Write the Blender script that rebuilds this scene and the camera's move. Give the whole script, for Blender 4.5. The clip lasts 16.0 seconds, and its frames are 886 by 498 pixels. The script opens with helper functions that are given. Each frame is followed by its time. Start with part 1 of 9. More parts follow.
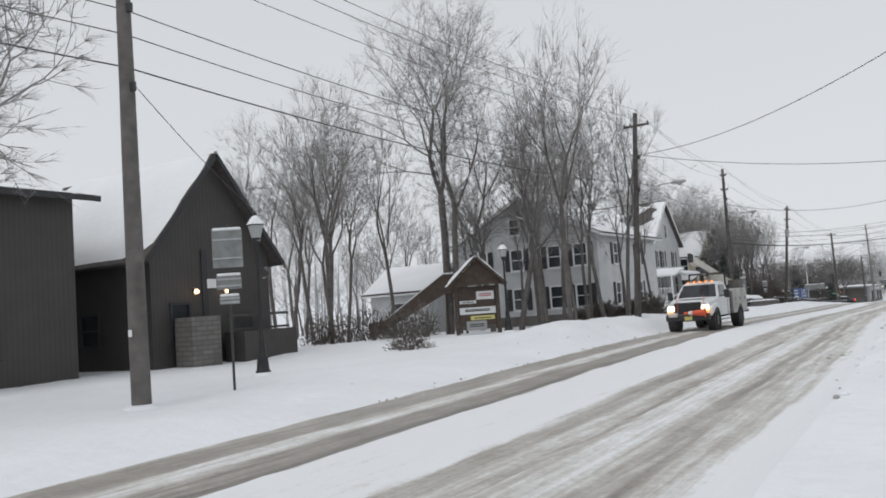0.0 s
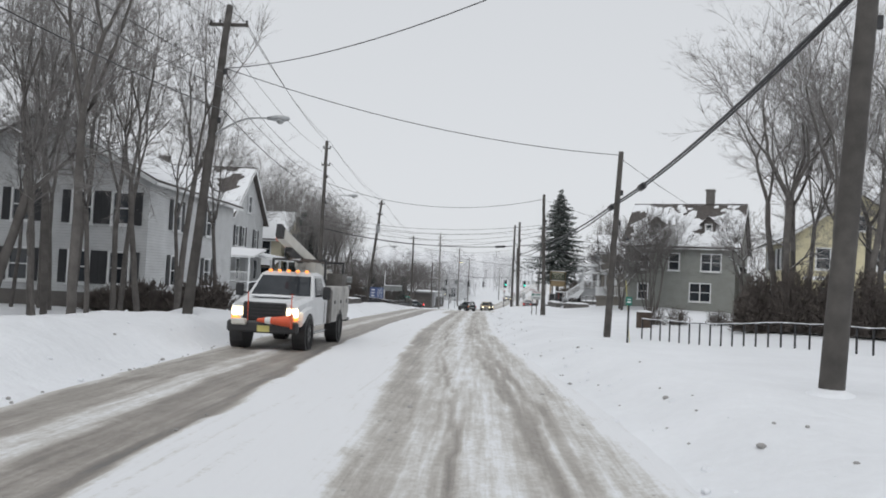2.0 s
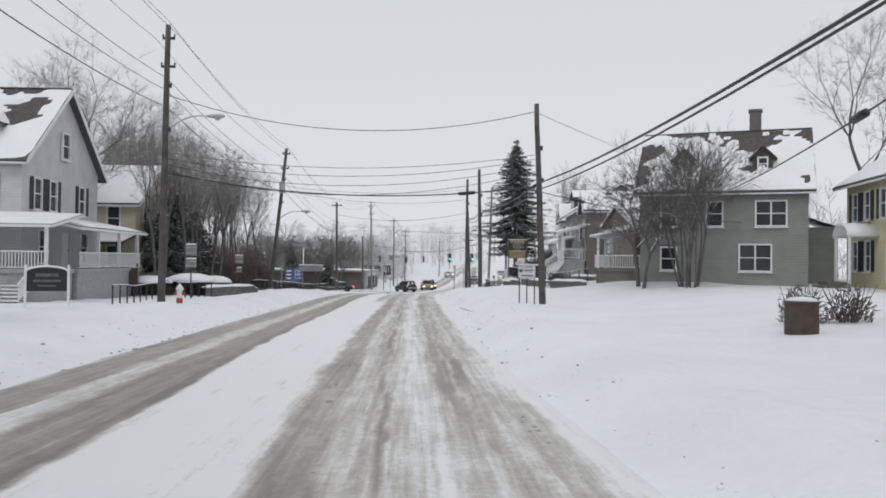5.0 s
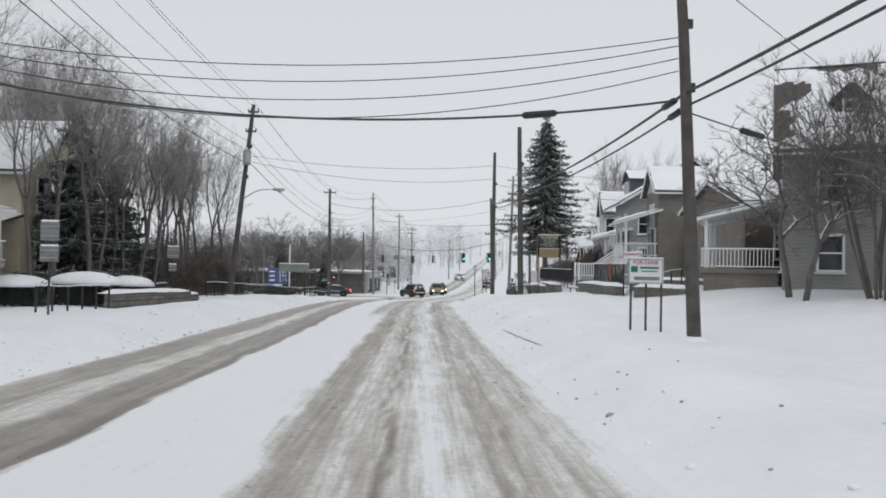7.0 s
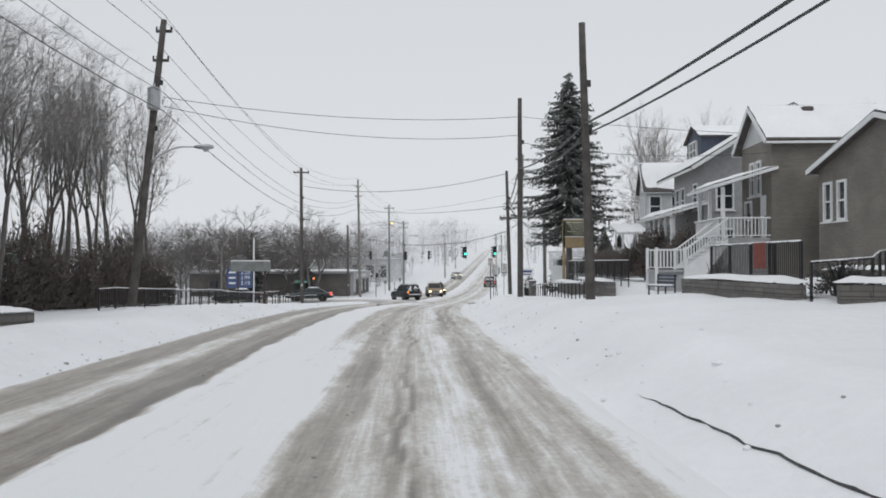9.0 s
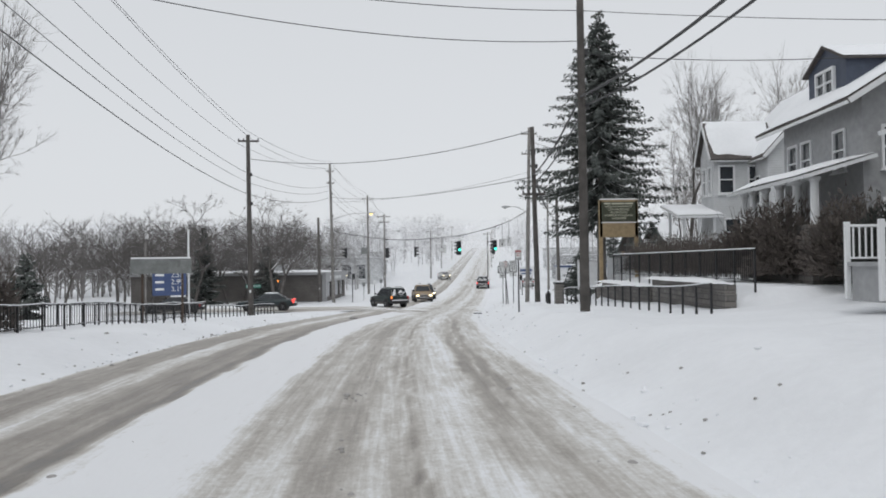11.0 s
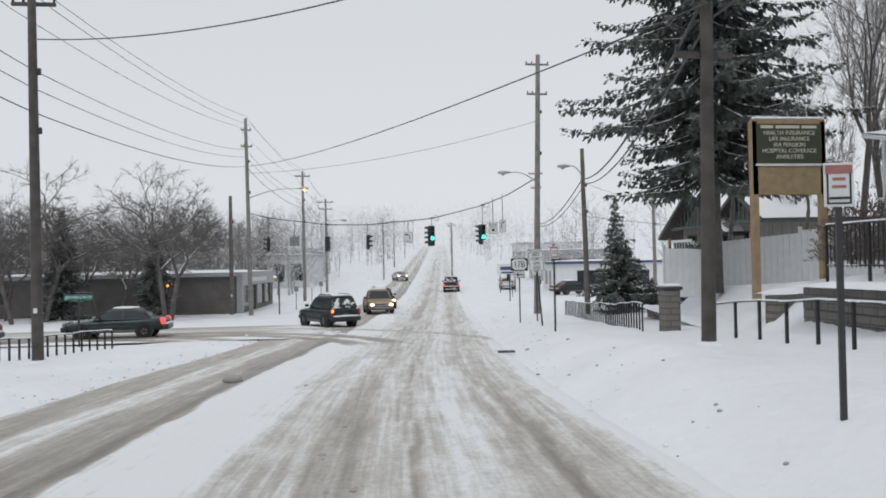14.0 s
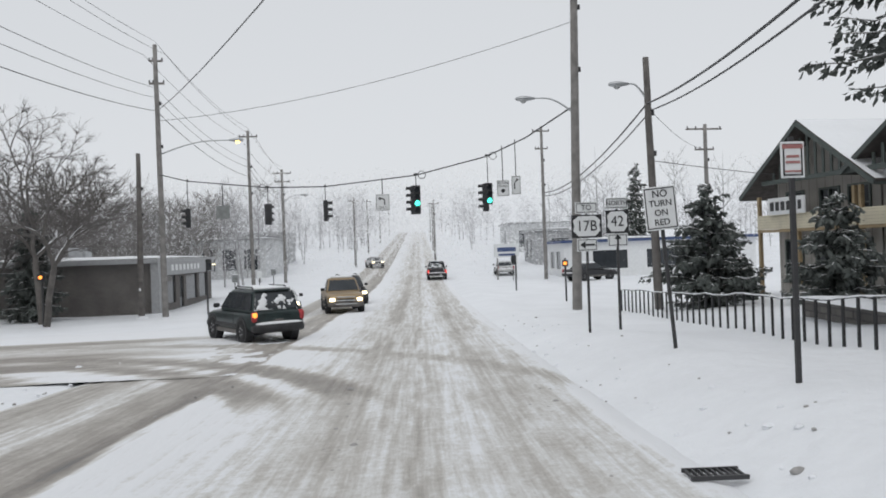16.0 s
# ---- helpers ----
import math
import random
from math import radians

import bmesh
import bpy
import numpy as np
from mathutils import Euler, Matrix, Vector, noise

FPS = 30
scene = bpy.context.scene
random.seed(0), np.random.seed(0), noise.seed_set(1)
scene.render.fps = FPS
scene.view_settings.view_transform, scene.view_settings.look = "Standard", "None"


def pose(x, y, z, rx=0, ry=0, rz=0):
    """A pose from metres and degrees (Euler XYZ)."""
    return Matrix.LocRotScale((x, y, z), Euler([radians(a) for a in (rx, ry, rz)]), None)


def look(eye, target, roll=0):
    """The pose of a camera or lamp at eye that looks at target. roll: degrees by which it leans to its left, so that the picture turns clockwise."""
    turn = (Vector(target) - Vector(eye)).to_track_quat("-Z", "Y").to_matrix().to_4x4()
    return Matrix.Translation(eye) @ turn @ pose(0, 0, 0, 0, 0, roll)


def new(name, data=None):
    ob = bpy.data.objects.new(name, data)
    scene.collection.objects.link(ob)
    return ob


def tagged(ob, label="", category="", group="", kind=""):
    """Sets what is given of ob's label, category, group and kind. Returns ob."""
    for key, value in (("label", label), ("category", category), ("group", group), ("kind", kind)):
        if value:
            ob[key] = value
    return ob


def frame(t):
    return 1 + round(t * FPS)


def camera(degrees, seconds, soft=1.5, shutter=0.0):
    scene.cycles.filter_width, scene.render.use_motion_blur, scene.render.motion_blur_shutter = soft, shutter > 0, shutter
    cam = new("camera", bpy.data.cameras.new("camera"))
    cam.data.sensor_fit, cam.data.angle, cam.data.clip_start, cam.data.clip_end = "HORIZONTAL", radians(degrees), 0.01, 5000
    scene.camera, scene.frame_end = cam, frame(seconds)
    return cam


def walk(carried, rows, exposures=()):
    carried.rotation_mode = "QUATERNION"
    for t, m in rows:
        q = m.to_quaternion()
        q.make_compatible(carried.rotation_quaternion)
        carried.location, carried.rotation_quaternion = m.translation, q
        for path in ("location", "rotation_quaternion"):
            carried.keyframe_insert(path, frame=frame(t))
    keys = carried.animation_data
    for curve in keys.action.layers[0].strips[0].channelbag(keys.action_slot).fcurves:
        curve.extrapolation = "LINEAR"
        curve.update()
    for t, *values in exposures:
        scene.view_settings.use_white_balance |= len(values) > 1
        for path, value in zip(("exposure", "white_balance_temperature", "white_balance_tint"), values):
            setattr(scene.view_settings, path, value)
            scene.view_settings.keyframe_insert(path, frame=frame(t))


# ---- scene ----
# ---- camera ----
cam = camera(57.9, 16.0, soft=1.8)
# seconds, place, yaw, pitch, roll
ROWS = [
    (0, 0.002, 0.001, 1.841, 32.34, 4.12, 4.07),
    (0.2, -0.736, 1.399, 1.864, 28.82, 3.99, 3.75),
    (0.5, -1.696, 3.553, 1.899, 23.69, 3.74, 3.57),
    (1, -3.058, 7.293, 1.952, 14.71, 3.59, 1.26),
    (1.5, -3.897, 11.189, 2.000, 7.46, 3.19, -2.30),
    (2, -4.279, 15.128, 2.031, 2.77, 2.41, -2.86),
    (2.5, -4.600, 19.143, 2.046, 0.16, 2.08, -1.29),
    (3, -4.831, 23.191, 2.046, -1.04, 1.90, -1.72),
    (3.5, -4.979, 27.409, 2.027, -1.68, 1.56, -1.47),
    (4, -5.114, 31.713, 1.994, -2.04, 1.20, -0.93),
    (4.2, -5.163, 33.447, 1.978, -2.08, 0.85, -0.82),
    (6.3, -5.622, 52.924, 1.627, -1.75, 0.99, -0.70),
    (6.5, -5.668, 54.804, 1.588, -1.70, 1.06, -1.01),
    (7, -5.722, 59.540, 1.480, -1.54, 1.05, -1.06),
    (7.5, -5.783, 64.159, 1.367, -1.58, 0.98, -1.15),
    (8, -5.869, 68.558, 1.255, -1.55, 1.05, -0.73),
    (8.5, -5.963, 72.900, 1.155, -1.64, 1.07, -0.42),
    (9, -6.109, 77.218, 1.079, -2.16, 0.99, 0.10),
    (9.2, -6.170, 78.951, 1.050, -2.41, 0.94, 0.25),
    (11.3, -6.465, 97.557, 0.832, -3.83, 1.01, 0.96),
    (11.5, -6.462, 99.343, 0.817, -4.03, 1.23, 1.23),
    (12, -6.461, 103.782, 0.771, -4.55, 0.95, 1.79),
    (12.5, -6.479, 108.179, 0.702, -5.34, 0.10, 1.91),
    (13, -6.400, 112.625, 0.610, -6.13, 0.17, 1.98),
    (13.5, -6.330, 117.133, 0.512, -6.89, 0.53, 1.64),
    (14, -6.240, 121.549, 0.418, -7.40, 0.96, 1.10),
    (14.5, -5.827, 126.155, 0.323, -7.58, 0.86, 0.79),
    (15, -5.527, 130.614, 0.163, -8.26, 0.36, 1.33),
    (15.5, -5.147, 134.995, -0.030, -8.94, -0.10, 1.65),
    (16, -4.671, 139.392, -0.251, -9.10, 0.07, 2.02),
]
walk(cam, [(t, pose(x, y, z, 90 + pitch, roll, yaw)) for t, x, y, z, yaw, pitch, roll in ROWS], exposures=((0.0, 0.0), (0.5, -0.14), (1.0, 0.0), (16.0, 0.0)))

# ---- world, sun, exposure: a thick snow sky ----
world = bpy.data.worlds.new("snow_sky")
scene.world = world
world.use_nodes = True
wn, wl = world.node_tree.nodes, world.node_tree.links
wn.clear()
w_out, w_bg, w_mix = wn.new("ShaderNodeOutputWorld"), wn.new("ShaderNodeBackground"), wn.new("ShaderNodeMixRGB")
w_sky, w_dull, w_ramp = wn.new("ShaderNodeTexSky"), wn.new("ShaderNodeHueSaturation"), wn.new("ShaderNodeValToRGB")
w_co, w_sep, w_scale = wn.new("ShaderNodeTexCoord"), wn.new("ShaderNodeSeparateXYZ"), wn.new("ShaderNodeVectorMath")
w_sky.sky_type, w_sky.sun_disc = "NISHITA", False
w_sky.sun_elevation, w_sky.sun_rotation = radians(38), radians(200)
w_dull.inputs["Saturation"].default_value = 0.15
w_dull.inputs["Value"].default_value = 0.10
w_ramp.color_ramp.elements[0].position, w_ramp.color_ramp.elements[0].color = 0.0, (0.72, 0.745, 0.778, 1)
w_ramp.color_ramp.elements[1].position, w_ramp.color_ramp.elements[1].color = 0.5, (0.675, 0.70, 0.735, 1)
wl.new(w_co.outputs["Generated"], w_sep.inputs[0])
wl.new(w_sep.outputs["Z"], w_ramp.inputs[0])
wl.new(w_sky.outputs[0], w_dull.inputs["Color"])
w_mix.inputs[0].default_value = 0.9
wl.new(w_dull.outputs[0], w_mix.inputs[1])
wl.new(w_ramp.outputs[0], w_mix.inputs[2])
wl.new(w_mix.outputs[0], w_bg.inputs["Color"])
w_bg.inputs["Strength"].default_value = 1.0
wl.new(w_bg.outputs[0], w_out.inputs["Surface"])
sun = new("sun", bpy.data.lights.new("sun", "SUN"))
sun.data.energy, sun.data.angle, sun.data.color = 0.8, radians(40), (0.99, 0.985, 0.97)
sun.matrix_world = look((0, 0, 60), (12, 30, 0))


# ---- materials ----
def material(name, color, rough=0.6, metal=0.0, vary=0.15, scale=4.0, fine=60.0, bump=0.1, dust=0.0, emit=None, power=0.0, spec=0.5, per_object=0.0):
    """Two scales of noise over a base colour; dust: how much snow lies on faces that look up."""
    m = bpy.data.materials.new(name)
    m.use_nodes = True
    n, l = m.node_tree.nodes, m.node_tree.links
    b = n["Principled BSDF"]
    co = n.new("ShaderNodeTexCoord")
    big, small = n.new("ShaderNodeTexNoise"), n.new("ShaderNodeTexNoise")
    big.inputs["Scale"].default_value, small.inputs["Scale"].default_value = scale, fine
    big.inputs["Detail"].default_value = 5
    l.new(co.outputs["Object"], big.inputs["Vector"])
    l.new(co.outputs["Object"], small.inputs["Vector"])
    add = n.new("ShaderNodeMath")
    add.operation = "MULTIPLY_ADD"
    l.new(small.outputs[0], add.inputs[0])
    add.inputs[1].default_value = 0.4
    l.new(big.outputs[0], add.inputs[2])
    ramp = n.new("ShaderNodeValToRGB")
    ramp.color_ramp.elements[0].position, ramp.color_ramp.elements[1].position = 0.45, 0.95
    lo, hi = [max(0, c * (1 - vary)) for c in color], [min(1, c * (1 + vary)) for c in color]
    ramp.color_ramp.elements[0].color, ramp.color_ramp.elements[1].color = (*lo, 1), (*hi, 1)
    l.new(add.outputs[0], ramp.inputs[0])
    out = ramp.outputs[0]
    if per_object:
        info, hsv, mul = n.new("ShaderNodeObjectInfo"), n.new("ShaderNodeHueSaturation"), n.new("ShaderNodeMath")
        mul.operation = "MULTIPLY_ADD"
        l.new(info.outputs["Random"], mul.inputs[0])
        mul.inputs[1].default_value, mul.inputs[2].default_value = per_object, 1 - per_object / 2
        l.new(mul.outputs[0], hsv.inputs["Value"])
        l.new(out, hsv.inputs["Color"])
        out = hsv.outputs[0]
    if dust:
        geo, sep, md = n.new("ShaderNodeNewGeometry"), n.new("ShaderNodeSeparateXYZ"), n.new("ShaderNodeMath")
        cov, mix = n.new("ShaderNodeValToRGB"), n.new("ShaderNodeMixRGB")
        l.new(geo.outputs["Normal"], sep.inputs[0])
        md.operation = "MULTIPLY_ADD"
        l.new(big.outputs[0], md.inputs[0])
        md.inputs[1].default_value = 0.9
        l.new(sep.outputs["Z"], md.inputs[2])
        cov.color_ramp.elements[0].position, cov.color_ramp.elements[1].position = min(0.98, 1.25 - dust), min(1.0, 1.4 - dust)
        l.new(md.outputs[0], cov.inputs[0])
        l.new(cov.outputs[0], mix.inputs[0])
        l.new(out, mix.inputs[1])
        mix.inputs[2].default_value = (0.8, 0.81, 0.83, 1)
        out = mix.outputs[0]
    l.new(out, b.inputs["Base Color"])
    b.inputs["Roughness"].default_value, b.inputs["Metallic"].default_value = rough, metal
    b.inputs["Specular IOR Level"].default_value = spec
    if bump:
        bn = n.new("ShaderNodeBump")
        bn.inputs["Strength"].default_value, bn.inputs["Distance"].default_value = bump, 0.02
        l.new(add.outputs[0], bn.inputs["Height"])
        l.new(bn.outputs[0], b.inputs["Normal"])
    if emit:
        b.inputs["Emission Color"].default_value, b.inputs["Emission Strength"].default_value = (*emit, 1), power
    return m


def siding(name, color, pitch, rough=0.6, vary=0.08, vertical=False, depth=0.6, dirt=0.12):
    """Boards or courses: a saw profile in relief with a thin dark joint, and streaky weathering."""
    m = material(name, color, rough, vary=dirt, scale=1.3, fine=18, bump=0)
    n, l = m.node_tree.nodes, m.node_tree.links
    b = n["Principled BSDF"]
    geo, sep = n.new("ShaderNodeNewGeometry"), n.new("ShaderNodeSeparateXYZ")
    l.new(geo.outputs["Position"], sep.inputs[0])
    mul, fra = n.new("ShaderNodeMath"), n.new("ShaderNodeMath")
    mul.operation, fra.operation = "MULTIPLY", "FRACT"
    mul.inputs[1].default_value = 1 / pitch
    if vertical:
        s = n.new("ShaderNodeMath")
        l.new(sep.outputs["X"], s.inputs[0])
        l.new(sep.outputs["Y"], s.inputs[1])
        l.new(s.outputs[0], mul.inputs[0])
    else:
        l.new(sep.outputs["Z"], mul.inputs[0])
    l.new(mul.outputs[0], fra.inputs[0])
    bn = n.new("ShaderNodeBump")
    bn.inputs["Strength"].default_value, bn.inputs["Distance"].default_value = depth, 0.02
    bn.invert = True
    l.new(fra.outputs[0], bn.inputs["Height"])
    l.new(bn.outputs[0], b.inputs["Normal"])
    old = b.inputs["Base Color"].links[0].from_socket
    joint, mix = n.new("ShaderNodeValToRGB"), n.new("ShaderNodeMixRGB")
    joint.color_ramp.elements[0].position, joint.color_ramp.elements[1].position = 0.0, 0.12
    joint.color_ramp.elements[0].color = (0.45, 0.45, 0.45, 1)
    mix.blend_type, mix.inputs[0].default_value = "MULTIPLY", 1.0
    l.new(fra.outputs[0], joint.inputs[0])
    l.new(old, mix.inputs[1])
    l.new(joint.outputs[0], mix.inputs[2])
    l.new(mix.outputs[0], b.inputs["Base Color"])
    return m


def brickwork(name, a, c, mortar, scale=1.0):
    m = bpy.data.materials.new(name)
    m.use_nodes = True
    n, l = m.node_tree.nodes, m.node_tree.links
    b = n["Principled BSDF"]
    geo, sep, com, add = n.new("ShaderNodeNewGeometry"), n.new("ShaderNodeSeparateXYZ"), n.new("ShaderNodeCombineXYZ"), n.new("ShaderNodeMath")
    br, noi, mix = n.new("ShaderNodeTexBrick"), n.new("ShaderNodeTexNoise"), n.new("ShaderNodeMixRGB")
    l.new(geo.outputs["Position"], sep.inputs[0])
    l.new(sep.outputs["X"], add.inputs[0])
    l.new(sep.outputs["Y"], add.inputs[1])
    l.new(add.outputs[0], com.inputs["X"])
    l.new(sep.outputs["Z"], com.inputs["Y"])
    l.new(com.outputs[0], br.inputs["Vector"])
    br.inputs["Color1"].default_value, br.inputs["Color2"].default_value, br.inputs["Mortar"].default_value = (*a, 1), (*c, 1), (*mortar, 1)
    br.inputs["Scale"].default_value = 1 / scale
    br.inputs["Brick Width"].default_value, br.inputs["Row Height"].default_value, br.inputs["Mortar Size"].default_value = 0.22, 0.075, 0.008
    noi.inputs["Scale"].default_value = 0.8
    l.new(geo.outputs["Position"], noi.inputs["Vector"])
    mix.blend_type, mix.inputs[0].default_value = "OVERLAY", 0.35
    l.new(br.outputs["Color"], mix.inputs[1])
    l.new(noi.outputs[0], mix.inputs[2])
    l.new(mix.outputs[0], b.inputs["Base Color"])
    b.inputs["Roughness"].default_value = 0.85
    bn = n.new("ShaderNodeBump")
    bn.inputs["Strength"].default_value, bn.inputs["Distance"].default_value, bn.invert = 0.5, 0.01, True
    l.new(br.outputs["Fac"], bn.inputs["Height"])
    l.new(bn.outputs[0], b.inputs["Normal"])
    return m


def snow_material(name, color=(0.80, 0.815, 0.84), lumps=2.2, strength=0.35):
    m = material(name, color, 0.55, vary=0.05, scale=0.35, fine=5.0, bump=0, spec=0.25)
    n, l = m.node_tree.nodes, m.node_tree.links
    b = n["Principled BSDF"]
    geo, a, c, s = n.new("ShaderNodeNewGeometry"), n.new("ShaderNodeTexNoise"), n.new("ShaderNodeTexNoise"), n.new("ShaderNodeMath")
    a.inputs["Scale"].default_value, a.inputs["Detail"].default_value = lumps, 6
    c.inputs["Scale"].default_value, c.inputs["Detail"].default_value = lumps * 9, 3
    l.new(geo.outputs["Position"], a.inputs["Vector"])
    l.new(geo.outputs["Position"], c.inputs["Vector"])
    s.operation = "MULTIPLY_ADD"
    l.new(c.outputs[0], s.inputs[0])
    s.inputs[1].default_value = 0.15
    l.new(a.outputs[0], s.inputs[2])
    bn = n.new("ShaderNodeBump")
    bn.inputs["Strength"].default_value, bn.inputs["Distance"].default_value = strength, 0.12
    l.new(s.outputs[0], bn.inputs["Height"])
    l.new(bn.outputs[0], b.inputs["Normal"])
    return m


def road_material():
    """Packed snow over tan slush and wet asphalt. UV "wear": share of wear; UV "lane": metres across and along the road."""
    m = bpy.data.materials.new("slushy_road")
    m.use_nodes = True
    n, l = m.node_tree.nodes, m.node_tree.links
    b = n["Principled BSDF"]
    uv, lane, sep = n.new("ShaderNodeUVMap"), n.new("ShaderNodeUVMap"), n.new("ShaderNodeSeparateXYZ")
    uv.uv_map, lane.uv_map = "wear", "lane"
    l.new(uv.outputs[0], sep.inputs[0])
    total = sep.outputs["X"]
    # across, along, scale, detail, weight: long streaks, dragged clumps, churned slush, grain
    for sx, sy, scale, detail, weight in ((1.0, 0.03, 7.5, 6, 0.72), (1.0, 0.05, 1.4, 3, 0.40), (1.0, 0.40, 2.4, 9, 0.52), (1.0, 0.7, 11.0, 6, 0.42), (1.0, 1.0, 45.0, 3, 0.22)):
        mp, t, k, off = n.new("ShaderNodeMapping"), n.new("ShaderNodeTexNoise"), n.new("ShaderNodeMath"), n.new("ShaderNodeMath")
        mp.inputs["Scale"].default_value = (sx, sy, 1.0)
        t.inputs["Scale"].default_value, t.inputs["Detail"].default_value, t.inputs["Roughness"].default_value = scale, detail, 0.66
        l.new(lane.outputs[0], mp.inputs["Vector"])
        l.new(mp.outputs[0], t.inputs["Vector"])
        off.operation, off.inputs[1].default_value = "SUBTRACT", 0.5
        l.new(t.outputs[0], off.inputs[0])
        k.operation, k.inputs[1].default_value = "MULTIPLY_ADD", weight
        l.new(off.outputs[0], k.inputs[0])
        l.new(total, k.inputs[2])
        total = k.outputs[0]
    ramp = n.new("ShaderNodeValToRGB")
    e = ramp.color_ramp.elements
    e[0].position, e[0].color = 0.10, (0.80, 0.81, 0.83, 1)
    e[1].position, e[1].color = 1.0, (0.115, 0.12, 0.125, 1)
    for p, c in ((0.22, (0.66, 0.655, 0.64, 1)), (0.36, (0.50, 0.48, 0.45, 1)), (0.52, (0.36, 0.335, 0.305, 1)), (0.72, (0.235, 0.215, 0.195, 1))):
        k = e.new(p)
        k.color = c
    l.new(total, ramp.inputs[0])
    l.new(ramp.outputs[0], b.inputs["Base Color"])
    rr = n.new("ShaderNodeMapRange")
    rr.inputs["From Min"].default_value, rr.inputs["From Max"].default_value = 0.1, 0.9
    rr.inputs["To Min"].default_value, rr.inputs["To Max"].default_value = 0.7, 0.4
    l.new(total, rr.inputs[0])
    l.new(rr.outputs[0], b.inputs["Roughness"])
    b.inputs["Specular IOR Level"].default_value = 0.3
    bn = n.new("ShaderNodeBump")
    bn.inputs["Strength"].default_value, bn.inputs["Distance"].default_value, bn.invert = 0.7, 0.05, True
    l.new(total, bn.inputs["Height"])
    l.new(bn.outputs[0], b.inputs["Normal"])
    return m


SNOW = snow_material("snow", strength=0.6)
ROOF_SNOW = snow_material("roof_snow", (0.80, 0.812, 0.83), 1.2, 0.25)
DIRTY_SNOW = snow_material("dirty_snow", (0.36, 0.35, 0.34), 6.0, 0.6)
ROAD = road_material()
POLE_WOOD = material("pole_wood", (0.125, 0.115, 0.108), 0.85, vary=0.35, scale=2.5, fine=90, bump=0.5)
DARK_POLE = material("creosoted_pole", (0.080, 0.073, 0.067), 0.8, vary=0.4, scale=2.5, fine=90, bump=0.5)
# weathered wood, made paler for the farther poles so its colour carries haze
POLE_GREY = material("hazed_weathered_pole", (0.215, 0.205, 0.195), 0.85, vary=0.3, scale=2.5, fine=90, bump=0.5)
BLACK_WIRE = material("wire_rubber", (0.06, 0.06, 0.063), 0.6, bump=0)
STEEL = material("galvanised_steel", (0.42, 0.43, 0.44), 0.45, 0.7, bump=0.05)
DARK_STEEL = material("dark_steel", (0.05, 0.05, 0.052), 0.5, 0.3, bump=0.05)
BLACK_IRON = material("black_iron", (0.022, 0.022, 0.024), 0.45, 0.2, bump=0.05, dust=0.22)
BARK = material("bark", (0.125, 0.115, 0.107), 0.9, vary=0.35, scale=3, fine=40, bump=0.6, dust=0.18)
TWIG = material("twig", (0.225, 0.213, 0.206), 0.9, vary=0.3, scale=2, fine=20, bump=0)
NEEDLE = material("needle", (0.092, 0.104, 0.096), 0.7, vary=0.4, scale=1.2, fine=30, bump=0, dust=0.0)
EVERGREEN = material("evergreen_bush", (0.05, 0.056, 0.05), 0.8, vary=0.4, scale=2, fine=30, bump=0)
CRAB_TWIG = material("dark_twig", (0.14, 0.13, 0.124), 0.9, vary=0.3, scale=2, fine=20, bump=0)
BRUSH = material("dry_brush", (0.155, 0.135, 0.122), 0.9, vary=0.4, scale=2, fine=30, bump=0)
DARK_BOARD = siding("dark_stained_boards", (0.055, 0.050, 0.046), 0.2, vertical=True)
WHITE_SIDING = siding("white_clapboard", (0.55, 0.56, 0.565), 0.14)
GREY_SIDING = siding("grey_shingle", (0.265, 0.272, 0.252), 0.16, 0.8)
YELLOW_SIDING = siding("pale_yellow_clapboard", (0.60, 0.545, 0.36), 0.13)
CREAM_SIDING = siding("cream_clapboard", (0.58, 0.53, 0.40), 0.13)
BROWN_BRICK = brickwork("brown_brick", (0.155, 0.142, 0.125), (0.19, 0.172, 0.15), (0.22, 0.21, 0.19))
STORE_BRICK = brickwork("store_brick", (0.115, 0.107, 0.10), (0.14, 0.128, 0.118), (0.18, 0.172, 0.165))
MOTEL_TRIM = material("grey_green_trim", (0.075, 0.092, 0.085), 0.6, bump=0.04)
STONE = brickwork("wall_stone", (0.13, 0.122, 0.115), (0.18, 0.168, 0.155), (0.10, 0.095, 0.09), 2.6)
WHITE_PAINT = material("white_paint", (0.74, 0.75, 0.755), 0.5, vary=0.06, bump=0.03)
BLUE_PAINT = material("dusk_blue_paint", (0.055, 0.068, 0.10), 0.6, bump=0.03)
GREY_PAINT = material("grey_paint", (0.34, 0.345, 0.35), 0.6, bump=0.04)
SHUTTER = material("shutter_paint", (0.032, 0.033, 0.036), 0.6, bump=0.05)
GLASS = material("window_glass", (0.035, 0.040, 0.046), 0.06, vary=0.3, scale=0.6, fine=3, bump=0)
SHINGLE = material("roof_shingle", (0.085, 0.075, 0.07), 0.9, vary=0.3, fine=40, bump=0.4)
MOTEL_BOARD = siding("motel_boards", (0.30, 0.285, 0.26), 0.6, vertical=True)
BROWN_WOOD = material("brown_wood", (0.078, 0.057, 0.045), 0.8, vary=0.3, fine=50, bump=0.3, dust=0.1)
TAN_WOOD = material("tan_wood", (0.30, 0.225, 0.13), 0.75, vary=0.2, fine=50, bump=0.2)
SIGN_BACK = material("aluminium_sign_back", (0.23, 0.24, 0.235), 0.5, 0.4, vary=0.25, bump=0.03)
SIGN_WHITE = material("sign_white", (0.72, 0.73, 0.73), 0.45, vary=0.04, bump=0)
